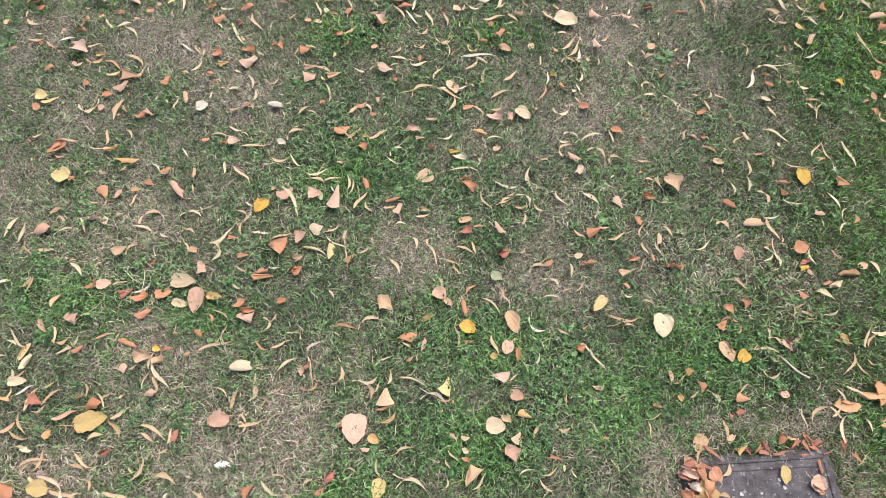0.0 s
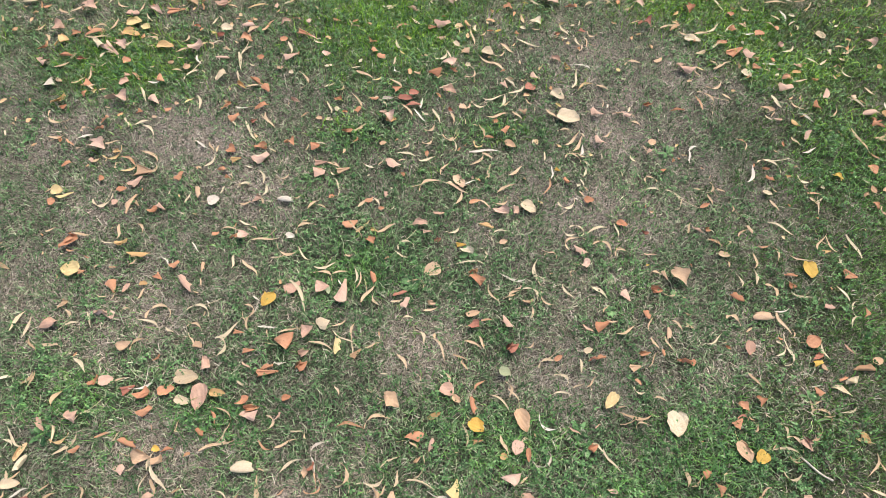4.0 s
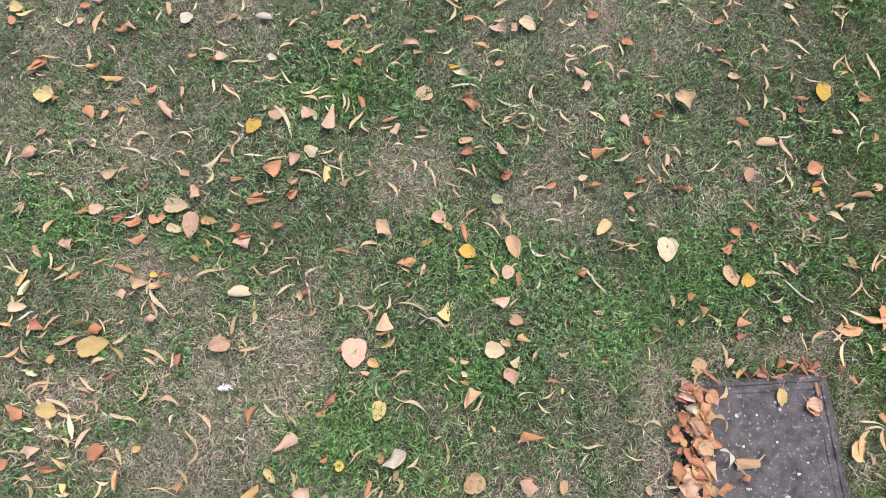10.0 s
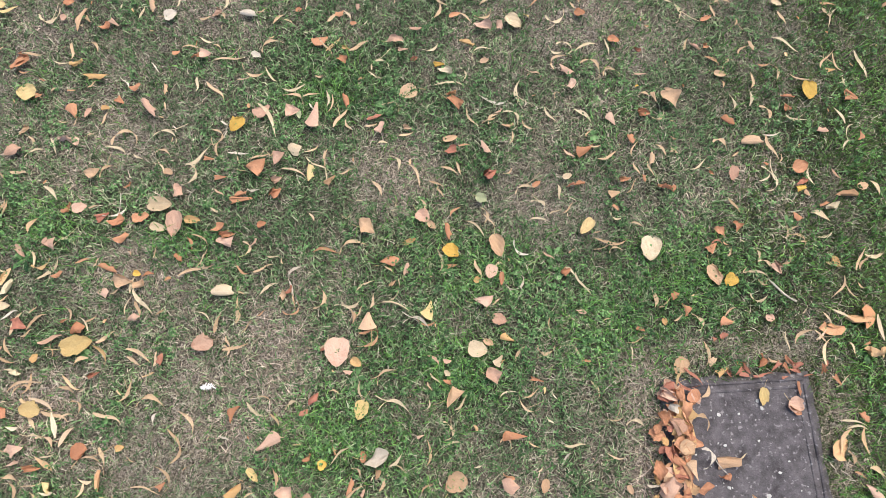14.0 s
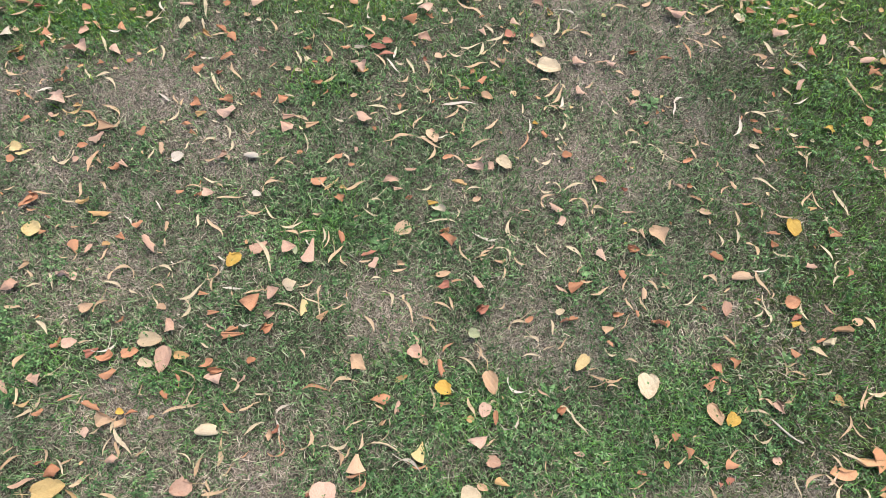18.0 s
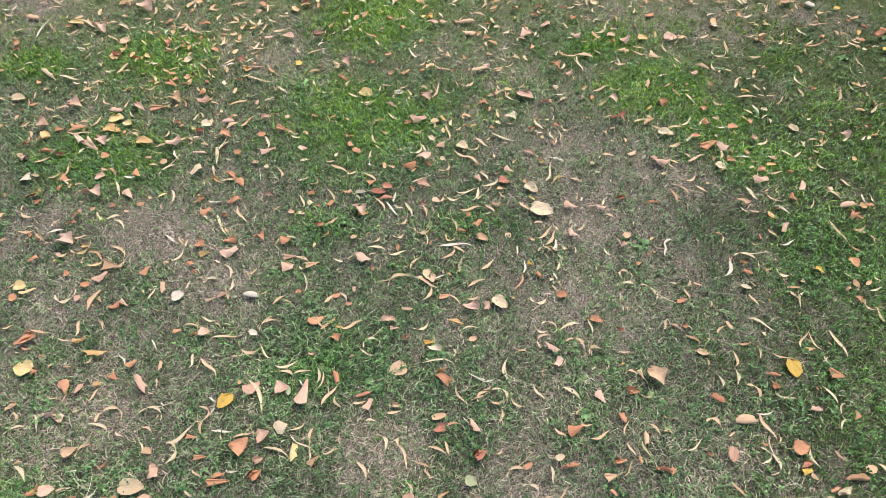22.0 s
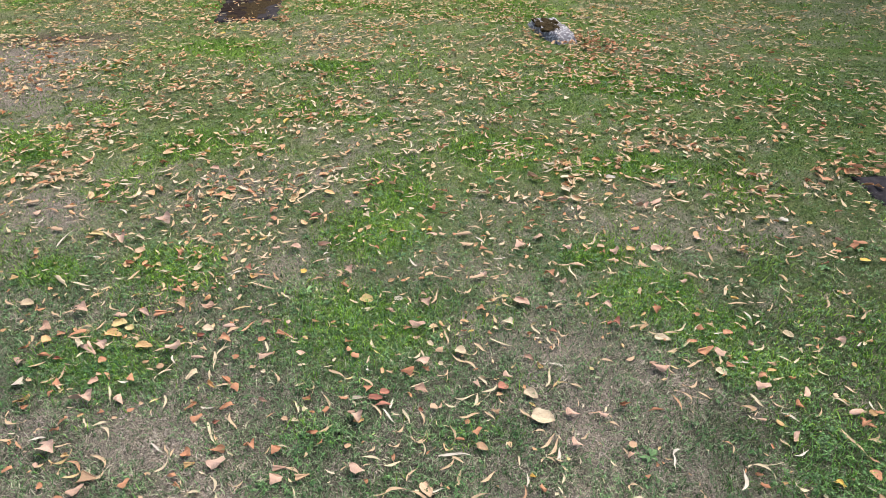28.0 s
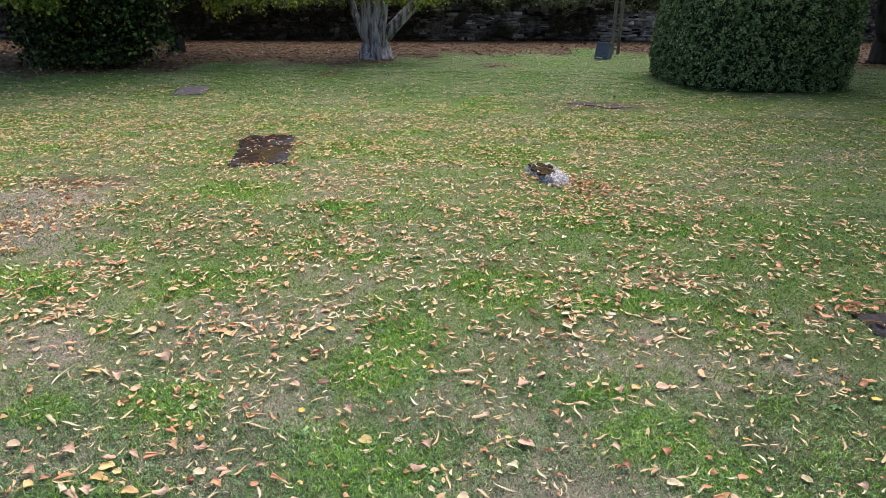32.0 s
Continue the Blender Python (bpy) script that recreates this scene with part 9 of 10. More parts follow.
litter("B", 0.214, 1.639, -61, 5.6, "cream", 0.8, 1.6)
litter("F", -0.639, 1.640, -23, 5.3, "orange", 2.7)
litter("B", -0.496, 1.647, -82, 10.0, "tan", 1.1, 2.0)
litter("D", -0.960, 1.650, 0, 2.9, "orange", 3.5)
litter("B", -1.044, 1.652, -45, 5.0, "orange", 1.2, 0.4)
litter("B", -0.847, 1.654, 30, 10.3, "cream", 1.2, 2.8)
litter("B", 0.907, 1.655, 32, 8.0, "tan", 1.2, -2.0)
litter("B", -0.700, 1.658, -68, 5.4, "cream", 0.9, -0.4)
litter("B", -0.235, 1.662, 39, 3.6, "lemon", 1.1, -1.6)
litter("F", -1.078, 1.664, 0, 2.7, "tan", 1.7)
litter("D", -0.760, 1.667, 11, 4.4, "cream", 4.4)
litter("B", -1.208, 1.668, 93, 6.1, "tan", 1.2, -0.4)
litter("L", 0.605, 1.669, 0, 1.9, "greenish", 1.1)
litter("B", 0.438, 1.671, 74, 9.1, "cream", 1.1, -0.4)
litter("B", -0.276, 1.672, -36, 7.1, "tan", 1.2, 0.8)
litter("B", 1.207, 1.672, 7, 5.0, "tan", 1.2, -0.4)
litter("D", 0.305, 1.679, -6, 3.7, "pink", 2.9)
litter("D", 1.164, 1.682, 24, 3.2, "orange", 2.3)
litter("B", -0.915, 1.683, -8, 3.9, "tan", 1.0, 1.6)
litter("L", -0.527, 1.684, -27, 1.8, "cream", 1.6)
litter("F", -0.096, 1.688, -41, 2.5, "tan", 1.6)
litter("T", -0.037, 1.692, 175, 4.5, "orange", 4.2)
litter("B", 0.074, 1.695, 67, 7.6, "tan", 1.0, -2.8)
litter("B", 0.862, 1.700, -61, 2.9, "tan", 0.9, 0.0)
litter("F", 0.027, 1.700, -14, 3.4, "orange", 1.3)
litter("L", 1.031, 1.701, -49, 3.9, "cream", 3.6)
litter("B", -0.166, 1.703, -51, 3.3, "white", 1.0, -2.4)
litter("L", -0.885, 1.704, 59, 2.5, "tan", 3.2)
litter("L", -0.568, 1.704, 2, 2.3, "tan", 1.7)
litter("B", -1.313, 1.708, 25, 5.1, "tan", 1.2, -0.4)
litter("B", 0.463, 1.709, -28, 10.0, "white", 1.2, 2.0)
litter("B", 1.390, 1.709, -63, 7.8, "cream", 1.0, -2.4)
litter("L", 0.592, 1.710, -30, 1.6, "lemon", 1.7)
litter("L", 1.207, 1.710, 0, 3.0, "gold", 1.7)
litter("B", -0.309, 1.712, 0, 3.0, "cream", 0.9, 0.0)
litter("D", -1.379, 1.713, -17, 5.5, "pink", 3.2)
litter("D", 0.820, 1.715, -17, 7.0, "pink", 3.3)
litter("L", -0.401, 1.716, 17, 3.1, "cream", 1.3)
litter("B", 0.326, 1.718, 63, 3.5, "gold", 1.1, 0.4)
litter("F", 0.414, 1.719, -34, 3.0, "gold", 2.6)
litter("B", -0.661, 1.719, -22, 2.9, "cream", 0.9, -1.2)
litter("B", 0.877, 1.720, -34, 2.9, "lemon", 0.9, 0.4)
litter("F", 1.149, 1.720, -22, 2.2, "pink", 1.3)
litter("B", 0.177, 1.722, -51, 5.6, "tan", 1.2, 1.2)
litter("F", -0.942, 1.722, 51, 2.2, "tan", 1.9)
litter("D", 0.011, 1.728, -5, 4.9, "pink", 3.8)
litter("B", 0.651, 1.728, -4, 8.8, "tan", 1.2, 2.4)
litter("L", 0.076, 1.728, -13, 1.8, "cream", 1.7)
litter("B", -0.708, 1.729, -75, 8.6, "cream", 1.2, 0.0)
litter("L", -1.098, 1.731, 17, 2.8, "orange", 2.8)
litter("F", 1.075, 1.732, -22, 3.2, "orange", 3.2)
litter("F", -1.254, 1.735, -11, 4.2, "red", 2.1)
litter("B", -0.849, 1.736, -62, 5.5, "white", 1.0, -0.8)
litter("B", -1.159, 1.736, 1, 9.8, "cream", 1.0, 3.2)
litter("L", 1.502, 1.739, -29, 1.8, "gold", 2.0)
litter("B", 0.956, 1.739, 27, 7.1, "tan", 1.2, 0.4)
litter("B", 1.119, 1.743, -5, 5.2, "white", 1.2, 1.2)
litter("B", 0.913, 1.744, -68, 7.1, "tan", 1.2, 2.4)
litter("F", 1.221, 1.744, -47, 2.9, "tan", 2.4)
litter("B", -0.177, 1.747, 76, 3.7, "cream", 1.0, 0.0)
litter("C", -0.770, 1.749, -9, 5.3, "pink", 1.2)
litter("F", -1.312, 1.752, 19, 4.3, "orange", 2.4)
litter("L", -0.640, 1.753, 33, 2.4, "orange", 2.2)
litter("B", 0.158, 1.755, -17, 9.3, "tan", 1.2, -1.2)
litter("D", 0.381, 1.757, -6, 3.8, "pink", 2.0)
litter("D", -0.532, 1.760, 22, 5.7, "pink", 2.2)
litter("F", 0.738, 1.760, 22, 3.5, "tan", 1.6)
litter("B", 1.314, 1.760, 42, 4.0, "cream", 0.9, 0.0)
litter("B", 1.274, 1.763, -43, 4.8, "cream", 1.2, 1.2)
litter("B", -0.072, 1.764, -10, 3.4, "tan", 1.0, 2.4)
litter("B", -0.672, 1.764, 45, 11.6, "cream", 1.2, 2.8)
litter("B", 1.051, 1.764, 66, 5.2, "tan", 1.1, 0.0)
litter("C", -0.223, 1.765, -27, 3.6, "orange", 2.4)
litter("C", 1.140, 1.769, -74, 2.2, "orange", 1.4)
litter("F", -0.417, 1.773, 59, 2.0, "pink", 3.0)
litter("B", 0.009, 1.774, -78, 3.9, "cream", 0.8, 0.8)
litter("B", -0.022, 1.780, 52, 7.7, "cream", 1.2, -2.4)
litter("B", -0.918, 1.782, 6, 5.2, "tan", 1.1, 1.2)
litter("B", -0.150, 1.784, -39, 2.6, "lemon", 0.8, -0.4)
litter("F", -1.167, 1.785, -37, 7.5, "pink", 3.5)
litter("F", -1.406, 1.789, 19, 3.9, "orange", 2.5)
litter("L", 0.146, 1.792, -29, 4.3, "cream", 3.8)
litter("D", 0.070, 1.794, 48, 3.4, "tan", 2.4)
litter("F", -0.764, 1.794, -29, 2.5, "tan", 1.6)
litter("D", 1.060, 1.795, -17, 4.4, "pink", 4.1)
litter("C", -0.252, 1.796, -54, 3.1, "orange", 1.8)
litter("D", -0.877, 1.796, 9, 6.0, "pink", 5.1)
litter("B", 0.180, 1.798, 51, 7.0, "tan", 0.9, -2.8)
litter("B", -0.548, 1.799, -75, 6.8, "cream", 1.0, 0.8)
litter("B", -0.838, 1.799, -33, 7.8, "tan", 1.2, 3.2)
litter("D", -1.137, 1.799, -9, 5.4, "pink", 3.0)
litter("L", -0.982, 1.804, -4, 6.3, "gold", 3.3)
litter("B", 0.899, 1.804, 20, 4.8, "tan", 1.0, 0.4)
litter("D", -1.216, 1.807, -38, 6.2, "cream", 2.8)
litter("F", 1.018, 1.808, 35, 7.5, "orange", 3.7)
litter("B", 0.214, 1.808, -42, 5.6, "tan", 1.2, 0.4)
litter("F", 1.351, 1.811, -92, 2.6, "cream", 1.6)
litter("B", 1.411, 1.823, 25, 8.2, "tan", 1.2, -1.2)
litter("B", -0.163, 1.827, -54, 5.3, "cream", 1.2, -1.6)
litter("B", -1.031, 1.828, -26, 6.0, "tan", 1.2, 2.0)
litter("B", 1.204, 1.829, 46, 7.5, "cream", 1.2, -1.6)
litter("L", 0.037, 1.829, -47, 2.9, "cream", 2.0)
litter("B", -1.124, 1.829, 18, 6.3, "cream", 1.2, -2.0)
litter("F", -1.345, 1.830, 36, 3.0, "gold", 4.1)
litter("B", 1.395, 1.833, 0, 4.0, "tan", 1.2, 1.2)
litter("B", 0.293, 1.834, -21, 9.0, "cream", 1.2, 0.0)
litter("B", -0.448, 1.835, -25, 3.9, "cream", 1.2, -0.8)
litter("D", -0.706, 1.836, -10, 5.3, "orange", 3.9)
litter("B", 0.494, 1.839, -87, 5.9, "tan", 0.7, 0.4)
litter("B", 0.958, 1.840, 49, 4.4, "cream", 1.2, 0.4)
litter("L", 0.431, 1.840, 0, 1.2, "lemon", 1.4)
litter("F", 1.187, 1.841, 22, 2.4, "pink", 2.8)
litter("L", -0.572, 1.845, 27, 2.8, "orange", 2.3)
litter("B", 1.576, 1.845, 36, 3.7, "white", 1.1, 0.0)
litter("F", -0.268, 1.845, -46, 2.4, "orange", 1.2)
litter("B", 0.468, 1.847, -74, 4.6, "cream", 1.2, -0.8)
litter("B", -1.230, 1.847, -6, 8.9, "tan", 1.2, 0.0)
litter("B", -0.929, 1.848, 81, 6.3, "tan", 1.2, -2.4)
litter("L", 0.980, 1.853, 6, 3.9, "orange", 1.7)
litter("F", -0.135, 1.855, 8, 2.7, "lemon", 1.7)
litter("B", 0.089, 1.857, -84, 8.4, "tan", 0.9, 0.8)
litter("C", -0.013, 1.859, 13, 4.0, "tan", 1.7)
litter("D", 1.507, 1.859, -29, 4.4, "pink", 2.0)
litter("F", -0.796, 1.860, 29, 2.8, "red", 2.4)
litter("B", -0.481, 1.862, -38, 6.1, "pink", 1.2, 0.4)
litter("L", -1.117, 1.865, -8, 6.2, "gold", 4.0)
litter("F", -1.312, 1.866, 8, 3.3, "orange", 2.9)
litter("L", 0.877, 1.867, -8, 6.1, "cream", 3.2)
litter("C", -1.241, 1.874, 12, 7.5, "orange", 3.4)
litter("F", -0.504, 1.876, -19, 5.3, "orange", 2.5)
litter("F", 0.397, 1.884, 21, 2.6, "orange", 2.1)
litter("B", -1.229, 1.886, 0, 6.8, "tan", 1.2, 2.4)
litter("D", -1.381, 1.887, 33, 4.1, "pink", 3.6)
litter("F", 0.253, 1.889, -30, 1.7, "orange", 1.7)
litter("B", 0.916, 1.891, 6, 6.7, "tan", 1.2, 1.2)
litter("B", -1.446, 1.892, 48, 3.8, "tan", 1.1, -0.8)
litter("L", 1.342, 1.893, -41, 4.0, "cream", 4.0)
litter("B", 0.853, 1.894, -35, 3.8, "tan", 1.1, 0.0)
litter("C", -0.692, 1.896, 33, 4.9, "tan", 2.8)
litter("B", 0.524, 1.897, -17, 5.2, "tan", 1.2, -2.8)
litter("L", -0.784, 1.898, -16, 4.8, "cream", 3.4)
litter("F", 1.121, 1.899, 8, 3.2, "orange", 2.7)
litter("L", -1.071, 1.899, -28, 3.7, "lemon", 2.7)
litter("B", 1.085, 1.901, 1, 4.5, "white", 1.2, -0.8)
litter("B", -0.155, 1.904, 5, 8.5, "orange", 1.2, 2.0)
litter("B", 0.423, 1.904, -64, 5.5, "cream", 1.2, 0.0)
litter("F", 0.488, 1.905, -31, 2.6, "red", 2.2)
litter("B", 0.322, 1.911, -22, 2.9, "tan", 0.9, -0.4)
litter("B", -0.635, 1.914, 56, 6.8, "orange", 1.2, 0.4)
litter("B", -1.191, 1.914, 75, 6.1, "tan", 1.2, -0.8)
litter("C", -0.707, 1.916, 6, 4.7, "pink", 1.8)
litter("F", -0.050, 1.916, 9, 3.1, "orange", 2.2)
litter("F", -0.323, 1.917, -22, 2.3, "tan", 1.2)
litter("D", 1.033, 1.921, -23, 3.5, "orange", 3.4)
litter("L", -1.121, 1.921, 10, 5.3, "lemon", 4.8)
litter("B", 0.806, 1.927, 10, 7.3, "tan", 1.2, 1.2)
litter("B", -0.351, 1.927, -79, 5.2, "tan", 0.7, 1.6)
litter("F", 1.194, 1.927, -48, 1.8, "orange", 2.0)
litter("D", -0.014, 1.928, -29, 6.4, "pink", 4.2)
litter("D", -0.575, 1.929, 20, 3.9, "pink", 2.8)
litter("B", 0.963, 1.931, 37, 6.9, "cream", 1.2, -0.8)
litter("D", 0.715, 1.931, 20, 5.3, "red", 3.4)
litter("D", 0.321, 1.933, 24, 4.4, "cream", 3.0)
litter("B", 1.260, 1.934, -87, 4.6, "cream", 1.2, 2.0)
litter("B", -0.829, 1.935, 63, 3.9, "cream", 1.2, 0.8)
litter("B", 1.172, 1.936, -40, 6.1, "tan", 1.2, 2.0)
litter("L", 0.834, 1.938, 18, 2.7, "tan", 1.6)
litter("C", -0.495, 1.941, -43, 1.9, "pink", 2.0)
litter("F", 1.079, 1.944, -66, 2.5, "tan", 2.8)
litter("F", -0.395, 1.947, -8, 3.2, "orange", 1.3)
litter("B", 1.413, 1.964, 8, 5.4, "cream", 1.2, -2.4)
litter("C", -1.137, 1.973, -5, 5.3, "pink", 2.4)
litter("B", -1.387, 1.974, -33, 4.8, "tan", 1.2, 0.0)
litter("D", -1.055, 1.981, -14, 6.0, "pink", 2.4)
litter("F", -0.984, 1.988, 14, 6.5, "orange", 3.3)
litter("D", -1.296, 1.992, 30, 5.0, "pink", 4.3)
litter("B", -1.340, 1.994, 39, 6.3, "tan", 1.2, 0.0)
litter("B", 1.231, 1.994, -80, 5.6, "white", 1.2, 1.2)
litter("D", 1.036, 1.995, -35, 2.6, "orange", 2.5)
litter("B", -1.114, 1.997, 76, 5.5, "tan", 1.2, -0.4)
litter("F", -1.458, 2.002, 11, 2.8, "orange", 1.8)
litter("B", -0.681, 2.004, 5, 9.3, "gold", 1.2, 1.6)
litter("B", 1.677, 2.005, 50, 5.2, "tan", 1.2, -0.4)
litter("F", -0.122, 2.010, -18, 4.6, "pink", 2.4)
litter("B", -0.781, 2.010, -9, 4.2, "tan", 1.2, 1.6)
litter("C", -0.624, 2.018, 85, 2.5, "pink", 1.5)
litter("D", 0.226, 2.020, 27, 3.4, "orange", 2.4)
litter("D", -0.825, 2.022, -16, 5.4, "pink", 3.9)
litter("B", -0.211, 2.025, 0, 4.8, "cream", 1.2, 0.0)
litter("D", 0.891, 2.026, -43, 3.7, "orange", 3.2)
litter("D", -0.930, 2.028, 8, 4.6, "tan", 4.4)
litter("B", -1.174, 2.029, -31, 9.1, "tan", 1.2, -2.0)
litter("B", 0.674, 2.034, 35, 4.8, "tan", 1.2, -0.8)
litter("L", -1.531, 2.035, -5, 5.5, "cream", 4.5)
litter("F", 0.461, 2.035, -19, 4.3, "orange", 3.2)
litter("B", 1.681, 2.038, -96, 4.8, "orange", 1.2, 2.0)
litter("B", 0.532, 2.039, 16, 5.9, "tan", 1.2, 2.0)
litter("B", -1.599, 2.042, -33, 6.2, "tan", 1.2, -0.8)
litter("B", -0.958, 2.045, 2, 3.8, "tan", 1.1, 1.6)
litter("D", 0.713, 2.048, -43, 4.4, "pink", 3.3)
litter("B", 1.116, 2.048, -31, 8.0, "tan", 1.2, -2.0)
litter("B", 1.005, 2.051, -64, 6.2, "cream", 1.2, 0.8)
litter("D", 0.007, 2.051, -5, 4.8, "pink", 3.0)
litter("B", 1.226, 2.056, -4, 9.8, "tan", 1.2, 1.6)
litter("B", -1.006, 2.061, -26, 5.8, "orange", 1.2, -2.4)
litter("B", 0.331, 2.064, -56, 6.8, "cream", 1.2, -1.2)
litter("L", 0.385, 2.069, -32, 6.7, "pink", 4.4)
litter("B", 0.280, 2.077, 23, 7.4, "tan", 1.2, 0.8)
litter("L", -0.218, 2.079, -32, 5.7, "lemon", 4.7)
litter("L", -0.092, 2.080, 17, 3.6, "white", 3.6)
litter("C", -0.722, 2.084, 85, 3.6, "tan", 1.5)
litter("B", 1.576, 2.087, 66, 7.0, "tan", 1.1, -0.8)
litter("B", 0.960, 2.088, -71, 5.1, "orange", 1.2, 0.8)
litter("B", 1.431, 2.092, -84, 5.2, "tan", 1.2, 1.2)
litter("B", 0.036, 2.093, 67, 10.4, "tan", 1.2, -1.2)
litter("B", -0.540, 2.093, -43, 5.1, "cream", 1.2, 0.4)
litter("D", 0.001, 2.105, -8, 3.0, "tan", 2.3)
litter("L", 0.323, 2.105, 0, 2.7, "lemon", 2.1)
litter("B", -1.051, 2.109, 30, 5.0, "tan", 1.2, -2.0)
litter("B", 0.680, 2.115, 25, 6.8, "tan", 1.2, 0.0)
litter("C", 0.507, 2.117, -61, 2.9, "cream", 2.0)
litter("F", 1.488, 2.117, 16, 3.7, "orange", 1.5)
litter("B", -0.145, 2.121, 0, 5.2, "tan", 1.2, 1.2)
litter("B", 1.282, 2.122, -62, 4.8, "cream", 1.2, -0.8)
litter("F", -0.972, 2.127, -28, 4.4, "orange", 3.2)
litter("B", 0.730, 2.130, 39, 6.8, "cream", 1.2, -3.2)
litter("F", 0.942, 2.132, 29, 4.2, "tan", 1.8)
litter("B", 1.658, 2.139, -46, 6.8, "white", 1.2, -2.0)
litter("C", 0.860, 2.141, 71, 4.9, "tan", 1.7)
litter("C", -0.840, 2.142, -25, 2.4, "red", 1.4)
litter("B", -0.232, 2.144, 32, 4.5, "tan", 1.2, 2.0)
litter("B", 0.164, 2.152, 41, 8.5, "tan", 1.2, -2.4)
litter("F", -0.722, 2.154, -27, 3.5, "orange", 1.9)
litter("B", -1.378, 2.155, -15, 8.3, "cream", 1.2, 0.4)
litter("B", -0.638, 2.155, -11, 10.4, "tan", 1.2, 0.0)
litter("B", 1.212, 2.156, 58, 8.3, "cream", 1.2, 0.4)
litter("B", 1.452, 2.169, -86, 6.8, "cream", 1.2, -1.2)
litter("C", -0.316, 2.172, -33, 4.7, "orange", 1.6)
litter("B", -0.910, 2.188, 13, 5.9, "orange", 1.2, -3.2)
litter("B", -0.436, 2.189, 0, 9.2, "orange", 1.2, 2.0)
litter("C", -1.478, 2.189, -33, 7.5, "cream", 1.9)
litter("F", -0.989, 2.191, -21, 2.9, "orange", 2.0)
litter("L", 1.284, 2.192, 0, 1.4, "cream", 1.7)
litter("D", 0.560, 2.196, -8, 3.5, "pink", 3.8)
litter("F", -1.675, 2.202, 11, 3.0, "gold", 3.3)
litter("D", 1.051, 2.204, -40, 3.2, "pink", 2.7)
litter("B", -0.597, 2.213, -51, 6.6, "orange", 1.2, -0.4)
litter("B", -1.184, 2.222, 74, 8.7, "tan", 1.2, 0.8)
litter("C", 0.216, 2.229, 15, 6.5, "tan", 2.1)
litter("B", -0.877, 2.229, -53, 5.6, "tan", 1.0, 0.8)
litter("B", -0.676, 2.231, 1, 8.4, "orange", 1.2, 0.8)
litter("B", 0.074, 2.231, -26, 6.7, "tan", 1.2, 0.0)
litter("B", -0.764, 2.234, 27, 7.4, "white", 1.2, 2.8)
litter("F", -0.407, 2.237, -51, 4.8, "tan", 1.8)
litter("D", 0.514, 2.242, 1, 4.1, "orange", 3.3)
litter("D", 0.244, 2.244, -30, 3.0, "pink", 2.1)
litter("B", 1.155, 2.253, -67, 6.8, "cream", 1.2, -2.0)
litter("B", -0.348, 2.256, -37, 5.0, "tan", 1.2, 0.4)
litter("C", 1.101, 2.256, -31, 6.2, "tan", 2.7)
litter("L", -0.499, 2.258, 12, 2.7, "yellow", 3.4)
litter("B", 0.615, 2.258, -82, 9.0, "cream", 1.2, 0.0)
litter("D", -0.314, 2.260, -7, 4.2, "pink", 3.7)
litter("F", -0.212, 2.265, 24, 2.8, "orange", 2.2)
litter("D", -0.732, 2.268, 20, 3.1, "red", 2.9)
litter("B", -0.020, 2.271, 47, 6.2, "tan", 1.2, -2.0)
litter("B", 0.781, 2.275, 0, 5.3, "tan", 1.2, -1.2)
litter("L", -0.947, 2.276, 10, 3.4, "cream", 3.6)
litter("F", -1.156, 2.282, -8, 4.0, "orange", 1.7)
litter("L", -1.121, 2.301, -38, 3.6, "lemon", 2.0)
litter("F", -1.243, 2.308, 20, 3.4, "orange", 2.6)
litter("F", 0.366, 2.309, -39, 3.4, "tan", 2.2)
litter("D", 0.094, 2.314, -51, 2.8, "tan", 1.6)
litter("B", 1.323, 2.314, 11, 4.9, "tan", 1.2, 0.4)
litter("T", 0.925, 2.322, -28, 4.5, "tan", 3.6)
litter("C", 0.646, 2.323, -23, 6.9, "tan", 2.8)
litter("F", 0.261, 2.327, -12, 2.8, "tan", 1.7)
litter("B", -0.036, 2.328, -38, 8.2, "white", 1.2, -1.6)
litter("B", 0.587, 2.330, 7, 7.5, "tan", 1.2, -1.2)
litter("B", -0.441, 2.335, 21, 7.2, "pink", 1.2, 1.2)
litter("F", -1.670, 2.343, 23, 2.8, "orange", 2.1)
litter("F", -0.414, 2.343, 63, 3.1, "white", 2.2)
litter("F", 1.695, 2.345, 13, 4.9, "red", 1.9)
litter("B", 0.875, 2.349, -16, 9.3, "tan", 1.2, -1.6)
litter("B", 1.186, 2.351, -7, 8.7, "cream", 1.2, -3.2)
litter("B", -1.406, 2.353, -22, 4.2, "white", 1.2, 0.0)
litter("C", 0.813, 2.356, -13, 2.3, "pink", 2.4)
litter("B", 0.316, 2.367, 8, 6.3, "white", 1.2, -0.8)
litter("B", -0.682, 2.369, 1, 8.1, "tan", 1.2, -1.6)
litter("L", 1.881, 2.370, 13, 5.0, "yellow", 3.0)
litter("L", 1.785, 2.373, 17, 1.9, "cream", 1.9)
litter("B", -1.038, 2.377, 57, 9.7, "cream", 1.2, -2.8)
litter("L", -1.683, 2.382, 35, 2.0, "orange", 5.7)
litter("B", -0.421, 2.383, 40, 5.3, "white", 1.2, 2.8)
litter("D", -1.059, 2.385, -37, 4.5, "orange", 2.2)
litter("L", -1.238, 2.399, 7, 4.9, "tan", 4.1)
litter("B", -0.846, 2.403, 77, 7.9, "cream", 1.2, -1.2)
litter("B", 1.591, 2.403, 25, 9.5, "orange", 1.2, -0.4)
litter("D", 0.765, 2.403, 13, 2.5, "orange", 2.2)
